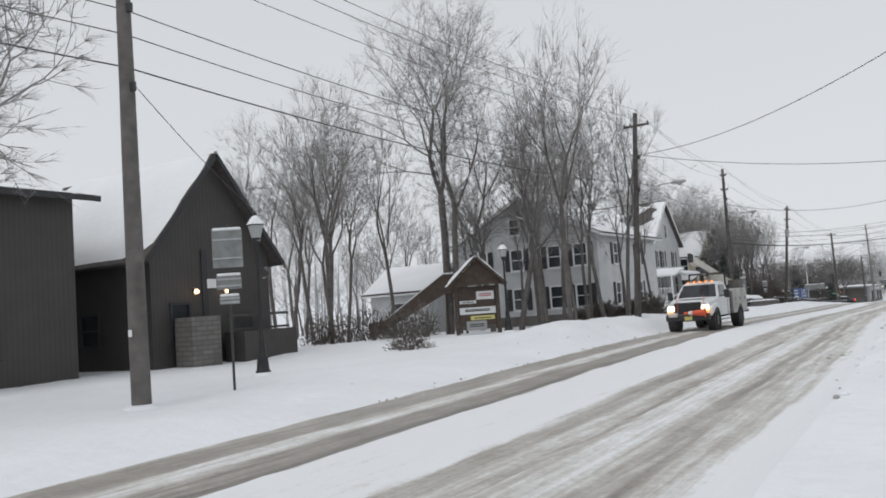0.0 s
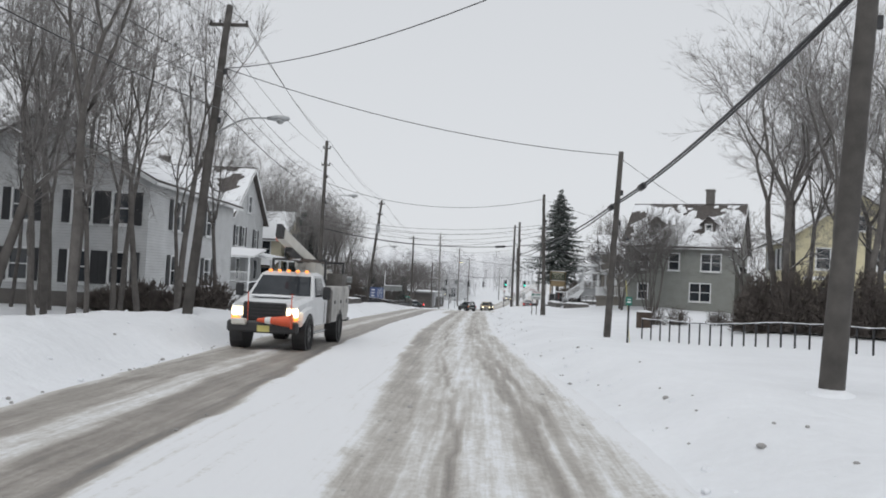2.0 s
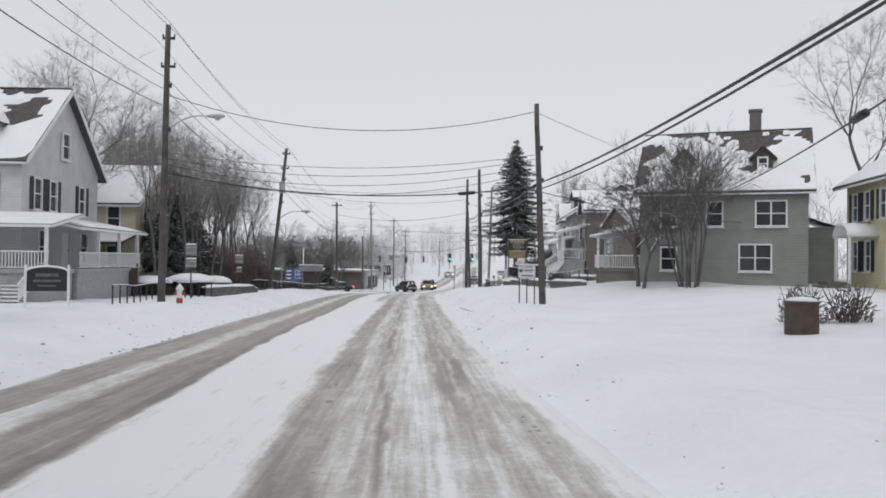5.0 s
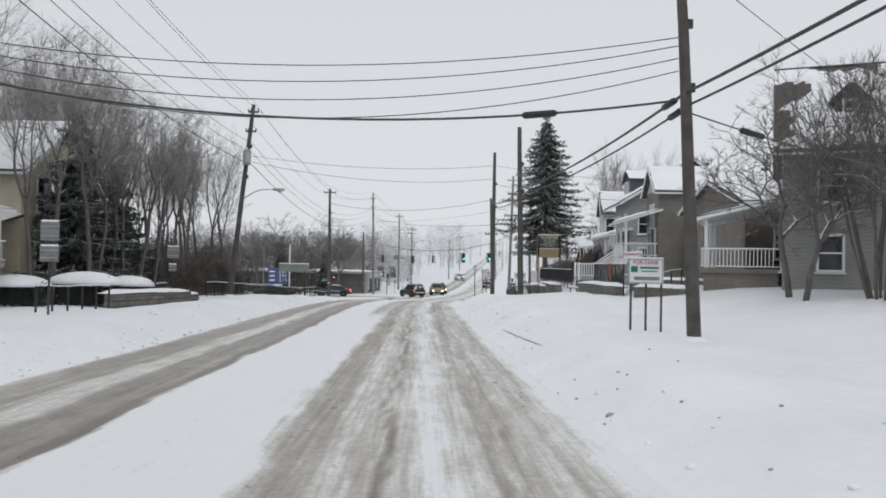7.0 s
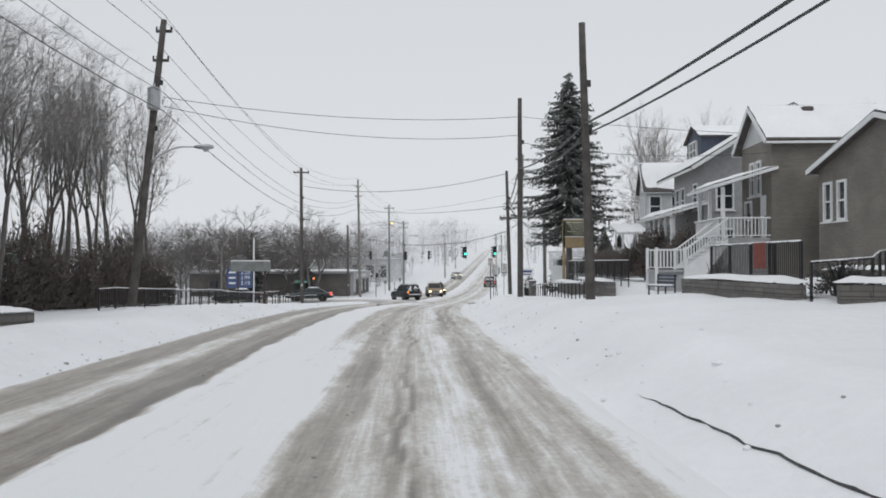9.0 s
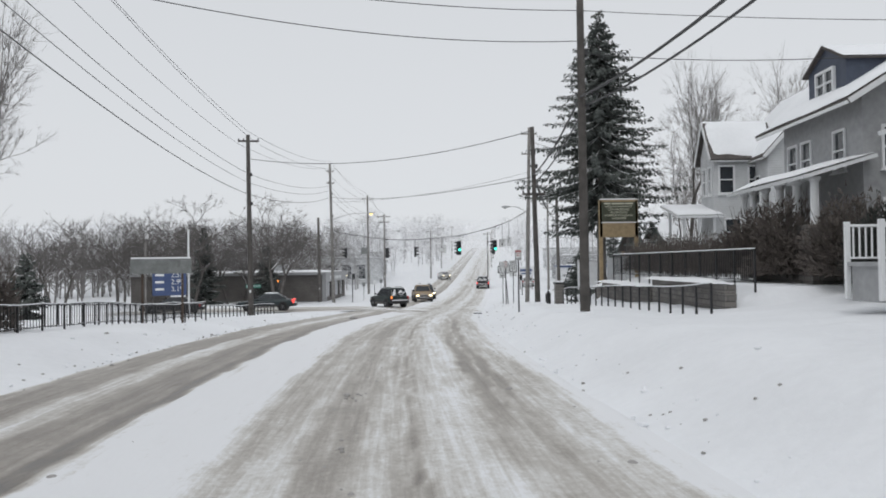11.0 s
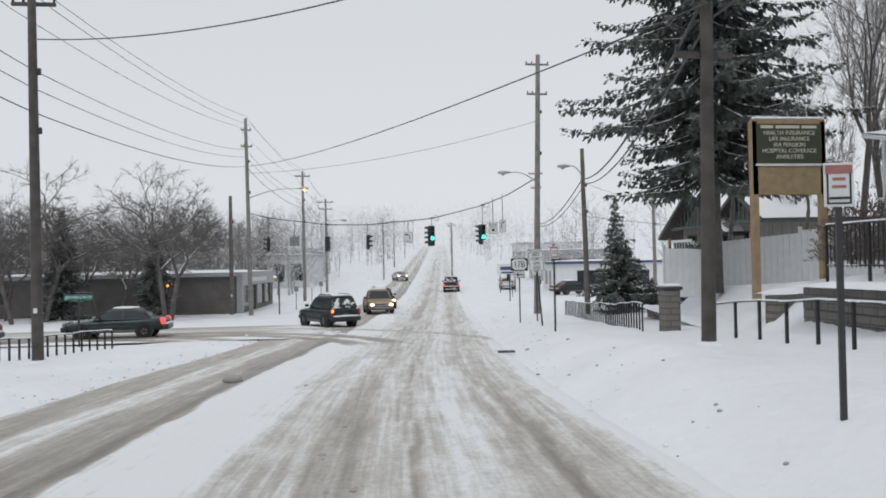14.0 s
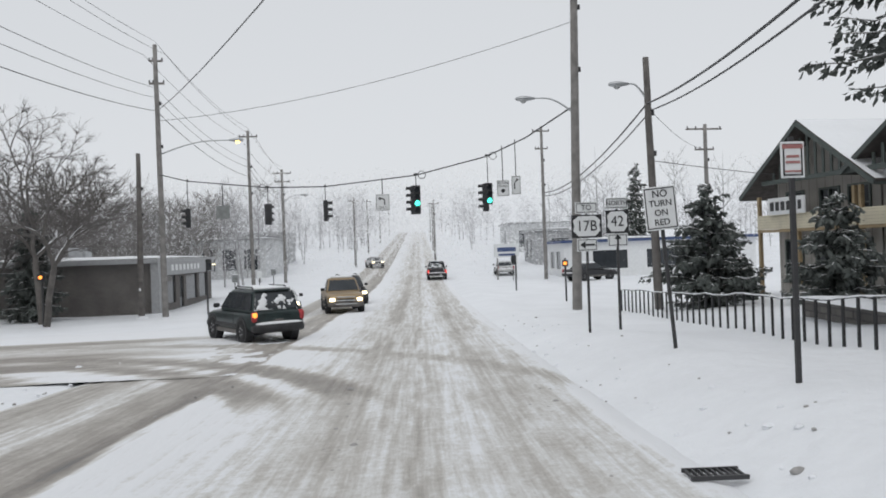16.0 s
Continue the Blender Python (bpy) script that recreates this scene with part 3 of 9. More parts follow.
# ---- poles and wires ----
def utility_pole(base, top, r=0.15, mat=None, label="", arms=(), lamp=None, can=None, plate=False, stub=False):
    """arms: (height, half length, turn); lamp: (height, reach, turn, lit); can: height of a transformer."""
    x, y = base[0], base[1]
    z = ground_z(x, y)
    mat = mat or POLE_WOOD
    p = thing("utility_pole", (x, y, z), label or "dark weathered wooden utility pole standing in the snow bank", "utility pole", "utility poles along the road")
    t = Vector((top[0] - x, top[1] - y, top[2] - z))

    def on(h):
        return t * (h / t.z)
    g = G()
    path = [on(-0.5)] + [on(t.z * k / 8) + Vector((noise.noise(Vector((x, y, k))) * 0.02, noise.noise(Vector((y, x, k))) * 0.02, 0)) for k in range(9)]
    g.tube(path, [r * 1.12] + [r * (1.1 - 0.35 * k / 8) for k in range(9)], 12)
    part("pole_shaft", g, mat, p, smooth=True)
    part("snow_collar", G().lathe([(r * 2.6, -0.1), (r * 2.0, 0.03), (r * 1.25, 0.09), (r * 0.9, 0.1)], (0, 0, 0), 12), SNOW, p, smooth=True)
    for h, half, turn in arms:
        m = Matrix.Translation(on(h - z)) @ Matrix.Rotation(radians(turn), 4, "Z")
        part("crossarm", G().box((0, 0, 0), (2 * half, 0.10, 0.12), b=0.01, m=m @ Matrix.Translation((0, r, 0))), mat, p)
        for s in (-0.92, 0.92, -0.45):
            q = m @ Vector((half * s, r, 0.06))
            part("insulator", G().lathe([(0.03, 0), (0.05, 0.03), (0.03, 0.06), (0.055, 0.09), (0.025, 0.14)], q, 8), DARK_STEEL, p)
    for k in range(2):
        h = t.z * (0.62 + 0.16 * k)
        part("bracket", G().box(on(h) + Vector((r, 0, 0)), (0.16, 0.1, 0.22), b=0.01), DARK_STEEL, p)
    if can:
        q = on(can - z) + Vector((0.1, -r - 0.28, 0))
        part("transformer", G().lathe([(0.24, -0.5), (0.27, -0.46), (0.27, 0.36), (0.29, 0.4), (0.2, 0.47), (0.06, 0.5), (0.05, 0.66)], q, 14), STEEL, p, "grey transformer can")
    if lamp:
        h, reach, turn, lit = lamp
        m = Matrix.Translation(on(h - z)) @ Matrix.Rotation(radians(turn), 4, "Z")
        pts = [m @ Vector((reach * k / 8, 0, 0.75 * math.sin(math.pi / 2 * min(1, k / 6)))) for k in range(9)]
        part("lamp_arm", G().tube(pts, [0.045 - 0.002 * k for k in range(9)], 8), STEEL, p, smooth=True)
        hd = G()
        rings = []
        for u, wd, ht in ((-0.12, 0.05, 0.05), (0.02, 0.10, 0.08), (0.25, 0.17, 0.12), (0.5, 0.18, 0.12), (0.68, 0.12, 0.08), (0.74, 0.03, 0.03)):
            rings.append([m @ Vector((reach + u, wd * math.cos(a), 0.75 + ht * math.sin(a))) for a in np.linspace(0, 2 * math.pi, 12, endpoint=False)])
        hd.loft(rings)
        head = part("lamp_head", hd, STEEL, p, "grey cobra-head street lamp", True)
        q = m @ Vector((reach + 0.38, 0, 0.66))
        lens = G().lathe([(0.05, -0.12), (0.13, -0.06), (0.16, 0.02)], q, 12)
        part("lens", lens, SODIUM if lit else LAMP_GLASS, head, "glowing amber lens" if lit else "", True)
    if plate:
        part("tag", G().box((0, -r - 0.02, 1.7), (0.12, 0.015, 0.16)), SIGN_WHITE, p)
    return p


def wire(a, b, sag=0.6, r=0.012, label="thin overhead wire strung between utility poles", mat=None, splice=None):
    a, b = Vector(a), Vector(b)
    n = 22
    pts = []
    for k in range(n + 1):
        s = k / n
        q = a.lerp(b, s)
        q.z -= 4 * sag * s * (1 - s)
        pts.append(q)
    w = tagged(new("overhead_wire", mesh_of("overhead_wire", G().tube(pts, r, 5), mat or BLACK_WIRE, True)), label, "wire", "overhead wires")
    if splice is not None:
        i = int(splice * n)
        d = (pts[i + 1] - pts[i]).normalized()
        q = pts[i]
        part("splice_case", G().tube([q - d * 0.42, q - d * 0.36, q + d * 0.36, q + d * 0.42], [0.04, 0.085, 0.085, 0.04], 8), PLASTIC, w, "black splice case", True)
    return w


LEFT = [((-15.6, 11.7), (-15.9, 11.9, 12.0)), ((-14.81, 43.56), (-14.3, 44.6, 12.1)), ((-17.44, 79.3), (-17.55, 80.0, 13.2)), ((-18.2, 112.2), (-17.0, 112.6, 11.75)), ((-15.95, 149.0), (-16.1, 149.2, 9.6)), ((-13.35, 188.0), (-13.8, 189.9, 12.75)), ((-10.0, 210.7), (-10.06, 210.7, 10.7)), ((-7.8, 226.0), (-7.84, 226.0, 8.9))]
RIGHT = [((1.35, 28.25), (1.85, 28.0, 10.2)), ((1.08, 49.3), (1.35, 49.2, 7.95)), ((0.6, 77.9), (0.28, 78.3, 9.35)), ((-0.26, 103.4), (-0.4, 103.9, 9.15)), ((-0.29, 120.4), (-0.27, 120.6, 10.05)), ((1.18, 137.0), (0.8, 135.9, 7.85)), ((6.76, 173.6), (7.2, 173.7, 14.2)), ((15.9, 209.4), (15.9, 209.4, 10.6))]
utility_pole(LEFT[0][0], LEFT[0][1], 0.2, POLE_WOOD, "thick weathered grey-brown utility pole beside the restaurant", plate=True)
utility_pole(LEFT[1][0], LEFT[1][1], 0.17, DARK_POLE, "", arms=((11.4, 0.75, 0),), lamp=(7.0, 2.2, -4, False))
utility_pole(LEFT[2][0], LEFT[2][1], 0.17, DARK_POLE, "", arms=((12.6, 0.3, 0), (11.2, 0.35, 0)), lamp=(8.0, 2.1, 0, False))
utility_pole(LEFT[3][0], LEFT[3][1], 0.17, DARK_POLE, "leaning wooden utility pole with a transformer and street lamp", arms=((11.3, 0.35, 0), (10.0, 0.35, 0)), lamp=(5.4, 2.1, 0, False), can=8.2)
utility_pole(LEFT[4][0], LEFT[4][1], 0.17, DARK_POLE, "wooden utility pole with a crossarm at the street corner", arms=((9.2, 0.7, 0),), plate=True)
utility_pole(LEFT[5][0], LEFT[5][1], 0.17, POLE_GREY, "tall grey utility pole at the junction carrying signal cables", arms=((11.8, 0.4, 0), (10.4, 0.45, 0)), lamp=(6.0, 4.3, -8, True))
utility_pole(LEFT[6][0], LEFT[6][1], 0.16, POLE_GREY, "", arms=((10.2, 0.8, 0),))
utility_pole(LEFT[7][0], LEFT[7][1], 0.16, POLE_GREY, "", arms=((8.5, 1.0, 0), (7.6, 0.8, 0)), lamp=(5.4, 2.0, 0, False))
utility_pole((-15.15, 190.2), (-15.4, 192.0, 6.45), 0.18, POLE_WOOD, "short dark wooden pole stub at the junction", plate=True)
utility_pole(RIGHT[0][0], RIGHT[0][1], 0.18, DARK_POLE, "dark wooden utility pole with a grey cable box", can=None)
utility_pole(RIGHT[1][0], RIGHT[1][1], 0.14, DARK_POLE)
utility_pole(RIGHT[2][0], RIGHT[2][1], 0.15, DARK_POLE)
utility_pole(RIGHT[3][0], RIGHT[3][1], 0.15, DARK_POLE)
utility_pole(RIGHT[4][0], RIGHT[4][1], 0.15, DARK_POLE)
utility_pole(RIGHT[5][0], RIGHT[5][1], 0.135, DARK_POLE, "dark wooden pole with a short cable arm", arms=((4.4, 0.6, 0),))
utility_pole(RIGHT[6][0], RIGHT[6][1], 0.2, POLE_GREY, "tall grey utility pole at the junction with a street lamp", arms=((13.6, 0.8, 0), (11.6, 0.7, 0)), lamp=(5.6, 1.9, 172, False))
utility_pole((9.4, 170.9), (9.35, 171.3, 7.55), 0.17, POLE_WOOD, "dark wooden pole beside the sidewalk railing", lamp=(5.7, 0.9, 172, False))
utility_pole(RIGHT[7][0], RIGHT[7][1], 0.16, POLE_GREY, "", arms=((10.2, 0.8, 0), (8.6, 0.6, 0)))
utility_pole((21.9, 190.5), (21.9, 190.5, 7.7), 0.16, POLE_GREY, "", arms=((7.4, 1.3, 0), (6.0, 0.7, 0)))
for k, (dx, y, h) in enumerate(((-5.5, 248, 9.5), (4.0, 250, 9.0), (-6, 285, 10), (4.4, 290, 9), (-6, 330, 10), (4.6, 335, 9.5), (-6, 390, 10))):
    q = (bend(y) - 8.4 + dx * 1.15, y)
    utility_pole(q, (q[0], y, ground_z(*q) + h), 0.15, POLE_GREY, arms=((ground_z(*q) + h - 0.5, 0.8, 0),))


def top_of(row, drop=0.0, dx=0.0):
    t = row[1]
    return (t[0] + dx, t[1], t[2] - drop)


start = (-17.4, -24.0, 12.6)
for dx, dh in ((-0.65, 0.6), (0.65, 0.6), (0.0, -0.25)):
    wire((start[0] + dx, start[1], start[2] - dh), top_of(LEFT[0], dh, dx), 0.5)
    for a, b in zip(LEFT[:7], LEFT[1:8]):
        wire(top_of(a, dh, dx), top_of(b, dh, dx), 0.55)
for dh, r in ((2.6, 0.014), (3.2, 0.014), (4.0, 0.02)):
    wire((start[0], start[1], start[2] - dh), top_of(LEFT[0], dh), 0.5, r)
    for a, b in zip(LEFT[:7], LEFT[1:8]):
        wire(top_of(a, dh), top_of(b, dh), 0.6, r)
# service wires to the restaurant and across the road
wire(top_of(LEFT[0], 4.2), (-30.0, 33.0, 6.0), 0.5)
wire(top_of(LEFT[0], 1.2), (3.0, 8.0, 10.6), 0.4, 0.02)
wire(top_of(LEFT[1], 2.4), (1.8, 28.1, 10.0), 0.9, 0.016)
wire(top_of(LEFT[1], 2.4), top_of(RIGHT[1], 0.15), 0.55, 0.016)
wire(top_of(LEFT[2], 3.4), top_of(RIGHT[2], 0.35), 1.3, 0.018)
for k, (ha, hb) in enumerate(((6.2, 2.4), (6.5, 2.6), (6.8, 2.9), (7.1, 3.2))):
    wire(top_of(LEFT[2], ha), top_of(RIGHT[2], hb), 0.7 + 0.15 * k, 0.013)
wire(top_of(LEFT[2], 7.2), top_of(RIGHT[2], 3.9), 0.75, 0.03, "thick black telephone cable crossing the road", splice=0.86)
wire(top_of(LEFT[3], 3.4), top_of(RIGHT[4], 1.0), 0.5, 0.014)
wire(top_of(LEFT[3], 3.8), top_of(RIGHT[4], 2.0), 0.7, 0.014)
wire(top_of(LEFT[4], 1.6), top_of(RIGHT[5], 0.2), 0.9, 0.02)
wire(top_of(LEFT[5], 4.0), top_of(RIGHT[5], 2.6), 0.6, 0.02)
wire(top_of(LEFT[5], 4.6), top_of(RIGHT[6], 4.4), 0.7, 0.014)
# the heavy cables of the east side: height at each pole
CABLE = [((2.6, 8.0), 8.4), ((1.65, 28.15), 7.2), ((1.27, 49.25), 5.8), ((0.45, 78.1), 5.6), ((-0.33, 103.6), 5.7), ((-0.28, 120.5), 6.2), ((0.98, 136.5), 5.4), ((9.37, 171.2), 5.6), ((15.9, 209.4), 4.6)]
APART = [0.2, 0.2, 0.25, 0.9, 1, 1, 1, 1, 1]
for dz, r, dx in ((0.0, 0.038, -0.05), (-0.28, 0.03, 0.12)):
    for k, (((xa, ya), ha), ((xb, yb), hb_)) in enumerate(zip(CABLE, CABLE[1:])):
        wa, wb = APART[k], APART[k + 1]
        wire((xa + dx * wa, ya, ha + dz * wa), (xb + dx * wb, yb, hb_ + dz * wb), 0.3 if k < 6 else 0.9, r, "thick black telephone cable along the road", splice=(0.5, 0.8, 0.06, 0.08, 0.12, 0.5, 0.3, 0.5)[k] if k in (1, 2, 3) or (k == 4 and dz) else None)
wire(top_of(RIGHT[2], 4.1), (12.5, 84.0, 4.2), 0.3, 0.02, splice=0.2)
wire(top_of(RIGHT[1], 0.3), (19.5, 82.0, 6.4), 0.5, 0.012)
wire(top_of(RIGHT[1], 3.2), (12.2, 93.0, 6.0), 0.6, 0.02, splice=0.15)
wire(top_of(RIGHT[2], 0.4), (20.0, 96.0, 6.5), 0.4, 0.012)
wire(top_of(RIGHT[4], 1.0), (22.0, 111.5, 6.6), 0.4, 0.012)
wire(top_of(RIGHT[4], 2.4), (9.8, 112.5, 6.0), 0.4, 0.012)
wire(top_of(RIGHT[5], 0.8), (13.2, 144.0, 6.2), 0.4, 0.012)
wire((9.37, 171.2, 5.4), (21.9, 190.5, 6.0), 0.4, 0.012)
wire((9.37, 171.2, 3.2), (30.0, 176.0, 2.2), 0.3, 0.016)


# ---- trees ----
def grow(seed, height, spread, clear=0.3, stems=1, angle=26, rise=0.10, depth=8, shoots=2, r0=None, lean=0.0, fine=0.008, tuft=5, fork=0.25, wander=0.07, keep=0.0, hold=0.0):
    """A bare tree that forks again and again: (trunk, crown). clear: share of the height below the first fork;
    angle: how wide the forks open; rise: pull of the limbs towards the light; keep: how far one leader outgrows its fellows;
    hold: how well the limbs keep their thickness."""
    rnd = random.Random(seed)
    limbs = []
    slivers = []

    def gauss3(k):
        return Vector((rnd.gauss(0, k), rnd.gauss(0, k), rnd.gauss(0, k)))

    def turned(d, ang, around):
        side = d.orthogonal().normalized()
        side.rotate(Matrix.Rotation(around, 3, d))
        return (d * math.cos(ang) + side * math.sin(ang)).normalized()

    def twigs(p, d, length, r, count):
        """Straight thin shoots that fan out round d."""
        for _ in range(count):
            t = turned(d, abs(rnd.gauss(0, 0.42)) + 0.04, rnd.uniform(0, 6.28))
            t = (t + Vector((0, 0, rise * 0.8))).normalized()
            ln = length * rnd.uniform(0.55, 1.25)
            slivers.append((p, p + t * ln, r))
            for _k in range(2):
                q = p + t * ln * rnd.uniform(0.25, 0.8)
                u = turned(t, rnd.uniform(0.3, 0.75), rnd.uniform(0, 6.28))
                slivers.append((q, q + u * ln * rnd.uniform(0.35, 0.6), r * 0.75))

    def limb(p, d, length, r, level):
        n = 7 if level == 0 else 4 if level < 3 else 3 if level < 5 else 2
        pts, rad = [p.copy()], [r]
        end = r * ((0.72 + 0.14 * hold) if level else 0.78)
        for k in range(n):
            d = (d + gauss3(wander * (0.5 if level == 0 else 1.0 + 0.12 * level)) + Vector((0, 0, rise if level else 0.03))).normalized()
            p = p + d * (length / n)
            pts.append(p.copy())
            rad.append(r + (end - r) * (k + 1) / n)
        limbs.append((pts, rad, level))
        if level >= depth or end < fine * 1.15:
            twigs(p, d, length * 0.95, fine * 0.8, tuft)
            for _ in range(2):
                i = rnd.randrange(1, len(pts))
                twigs(pts[i], turned(d, 0.6, rnd.uniform(0, 6.28)), length * 0.8, fine * 0.8, 2)
            return
        if level:
            for _ in range(shoots):
                i = rnd.randrange(1, len(pts))
                q = turned(d, radians(rnd.uniform(35, 65)), rnd.uniform(0, 6.28))
                if level < depth - 2 and rnd.random() < 0.55:
                    limb(pts[i], q, length * rnd.uniform(0.45, 0.7), max(fine, rad[i] * 0.4), max(level + 2, depth - 3))
                else:
                    twigs(pts[i], q, length * 0.75, fine * 0.8, 3)
        around = rnd.uniform(0, 6.28)
        kids = 3 if (level < 3 and rnd.random() < 0.35) else 2
        lead = rnd.randrange(kids)
        for c in range(kids):
            bold = c == lead
            ang = radians(angle) * rnd.uniform(0.65, 1.3) * (1 - keep if bold else 1.0 + 0.35 * keep)
            ln = length * (0.40 if level == 0 and not keep else 0.5 if level == 0 else 1.0) * rnd.uniform(0.78, 0.98) * (1.0 if bold else 0.86)
            limb(p, turned(d, ang, around + 6.283 * c / kids + rnd.gauss(0, 0.3)), ln, end * ((0.82 + 0.04 * hold) if bold else (0.66 + 0.08 * hold)), level + 1)

    base_r = r0 or height * 0.013
    for k in range(stems):
        a = 6.283 * k / stems + rnd.uniform(0, 0.8)
        tilt = fork * rnd.uniform(0.5, 1.2) if stems > 1 else lean
        p = Vector((math.cos(a), math.sin(a), 0)) * (base_r * 1.5 if stems > 1 else 0) + Vector((0, 0, -0.3))
        limb(p, Vector((math.cos(a) * tilt, math.sin(a) * tilt, 1)).normalized(), max(0.05, clear) * height * rnd.uniform(0.85, 1.1), base_r * rnd.uniform(0.75, 1.0) if stems > 1 else base_r, 0)
    # bring the crown to its height and spread
    tops = [q for _p, q, _r in slivers]
    kz = height / max(q.z for q in tops)
    reach = sorted(math.hypot(q.x - lean * q.z, q.y) for q in tops)[int(0.93 * len(tops))]
    kx = spread / reach

    def fit_to(q):
        return Vector((q.x * kx, q.y * kx, q.z * kz))
    wood, crown = G(), G()
    for pts, rad, level in limbs:
        (wood if level < 3 else crown).tube([fit_to(q) for q in pts], rad, 9 if level == 0 else 6 if level < 3 else 4 if level < 5 else 3, caps=False)
    for p, q, r in slivers:
        p, q = fit_to(p), fit_to(q)
        a = (q - p).orthogonal().normalized()
        a.rotate(Matrix.Rotation(rnd.uniform(0, 3.14), 3, (q - p).normalized()))
        a *= r
        crown.put([p + a, p - a, q], [(0, 1, 2)])
    return wood, crown


TREE_MESHES = {}


def tree_data(key, **kw):
    if key not in TREE_MESHES:
        w, c = grow(**kw)
        TREE_MESHES[key] = (mesh_of("trunk", w, BARK, True), mesh_of("crown", c, CRAB_TWIG if key in ("shrub", "crab") else TWIG))
    return TREE_MESHES[key]


def bare_tree(key, x, y, scale=1.0, rz=0.0, label="", sink=0.1, group="bare trees", squash=1.0, **kw):
    t, c = tree_data(key, **kw)
    e = thing("bare_tree", (x, y, ground_z(x, y) - sink), label or "leafless grey-brown tree standing in snow", "tree", group, rz)
    e.scale = (scale, scale, scale * squash)
    for nm, me in (("trunk", t), ("crown", c)):
        o = new(nm, me)
        o.parent = e
    return e


TALL = dict(seed=11, height=24, spread=6.6, clear=0.34, angle=23, rise=0.07, depth=8, r0=0.27, shoots=3, tuft=6, fine=0.009)
TALL_B = dict(seed=23, height=22, spread=5.2, clear=0.36, angle=21, rise=0.09, depth=8, r0=0.22, keep=0.3, shoots=3, tuft=6, fine=0.009)
SLIM = dict(seed=5, height=14.5, spread=2.6, clear=0.28, angle=20, rise=0.12, depth=7, r0=0.12, keep=0.5, shoots=3, tuft=7)
SLIM_B = dict(seed=8, height=14, spread=2.3, clear=0.36, angle=19, rise=0.12, depth=7, r0=0.10, keep=0.5, lean=0.06, shoots=3, tuft=7)
FORKED = dict(seed=31, height=15, spread=3.9, clear=0.24, stems=2, fork=0.2, angle=22, rise=0.1, depth=7, r0=0.15, shoots=3, tuft=7)
ROUND = dict(seed=42, height=9.5, spread=4.8, clear=0.2, stems=2, fork=0.3, angle=31, rise=0.03, depth=8, r0=0.19, wander=0.1, shoots=3, tuft=6)
POPLAR = dict(seed=52, height=13, spread=1.7, clear=0.25, angle=15, rise=0.16, depth=7, r0=0.13, keep=0.6, shoots=3, tuft=6)
CRAB = dict(seed=78, height=9.2, spread=4.6, clear=0.15, stems=2, fork=0.2, angle=27, rise=0.04, depth=8, r0=0.16, fine=0.012, wander=0.09, shoots=2, tuft=5, hold=0.9)
SHRUB = dict(seed=61, height=10.6, spread=4.3, clear=0.13, stems=14, fork=0.38, angle=23, rise=0.03, depth=7, r0=0.06, fine=0.010, wander=0.11, shoots=2, tuft=6, hold=0.9)

# by the kiosk and before the white house
bare_tree("tall", -25.9, 41.5, 1.0, 20, "tall bare double-trunked tree behind the notice kiosk", **TALL)
bare_tree("tall_b", -24.9, 41.0, 1.0, 80, "tall bare tree with upswept limbs", **TALL_B)
bare_tree("tall_b", -27.0, 47.5, 0.85, 200, **TALL_B)
bare_tree("round", -22.6, 42.6, 1.25, 140, **ROUND)
for k, (x, y, s, kind) in enumerate(((-20.4, 43.2, 1.1, "slim"), (-17.6, 40.6, 1.3, "slim"), (-18.7, 46.0, 1.2, "slim_b"), (-17.4, 45.4, 1.25, "slim_b"), (-19.6, 48.6, 1.0, "slim"), (-16.9, 48.0, 0.9, "slim_b"), (-18.2, 43.0, 0.8, "slim"), (-16.3, 51.0, 0.8, "slim"), (-21.6, 46.2, 1.2, "slim"), (-20.0, 45.2, 1.3, "slim_b"), (-22.8, 48.8, 1.2, "slim_b"), (-16.4, 46.6, 1.1, "slim"), (-19.2, 41.4, 0.7, "slim_b"), (-24.0, 50.2, 1.05, "slim"), (-25.6, 50.6, 0.95, "slim_b"), (-27.6, 50.0, 1.0, "slim"), (-29.6, 49.4, 1.05, "slim_b"))):
    bare_tree(kind, x, y, s, 47 * k, "slender bare tree in the row before the white house", **(SLIM if kind == "slim" else SLIM_B))
# between restaurant and kiosk
for k, (x, y, s) in enumerate(((-33.5, 38.5, 1.0), (-27.6, 32.5, 1.05), (-30.6, 36.0, 1.1), (-36.5, 44.0, 1.0))):
    bare_tree("forked" if k != 1 else "slim", x, y, s, 61 * k, **(FORKED if k != 1 else SLIM))
bare_tree("round", -21.0, 7.5, 1.45, 10, "low bare tree with drooping snowy branches by the restaurant", **ROUND)
# wood behind, west
rnd = random.Random(3)
KINDS = (("slim", SLIM), ("slim_b", SLIM_B), ("forked", FORKED), ("poplar", POPLAR), ("tall_b", TALL_B))
for k in range(12):
    key, kw = KINDS[k % 4]
    bare_tree(key, -40 - rnd.random() * 26, 42 + k * 4.2 + rnd.random() * 3, rnd.uniform(0.8, 1.1), rnd.uniform(0, 360), "bare woodland tree in the hazy distance", group="woodland trees", **kw)
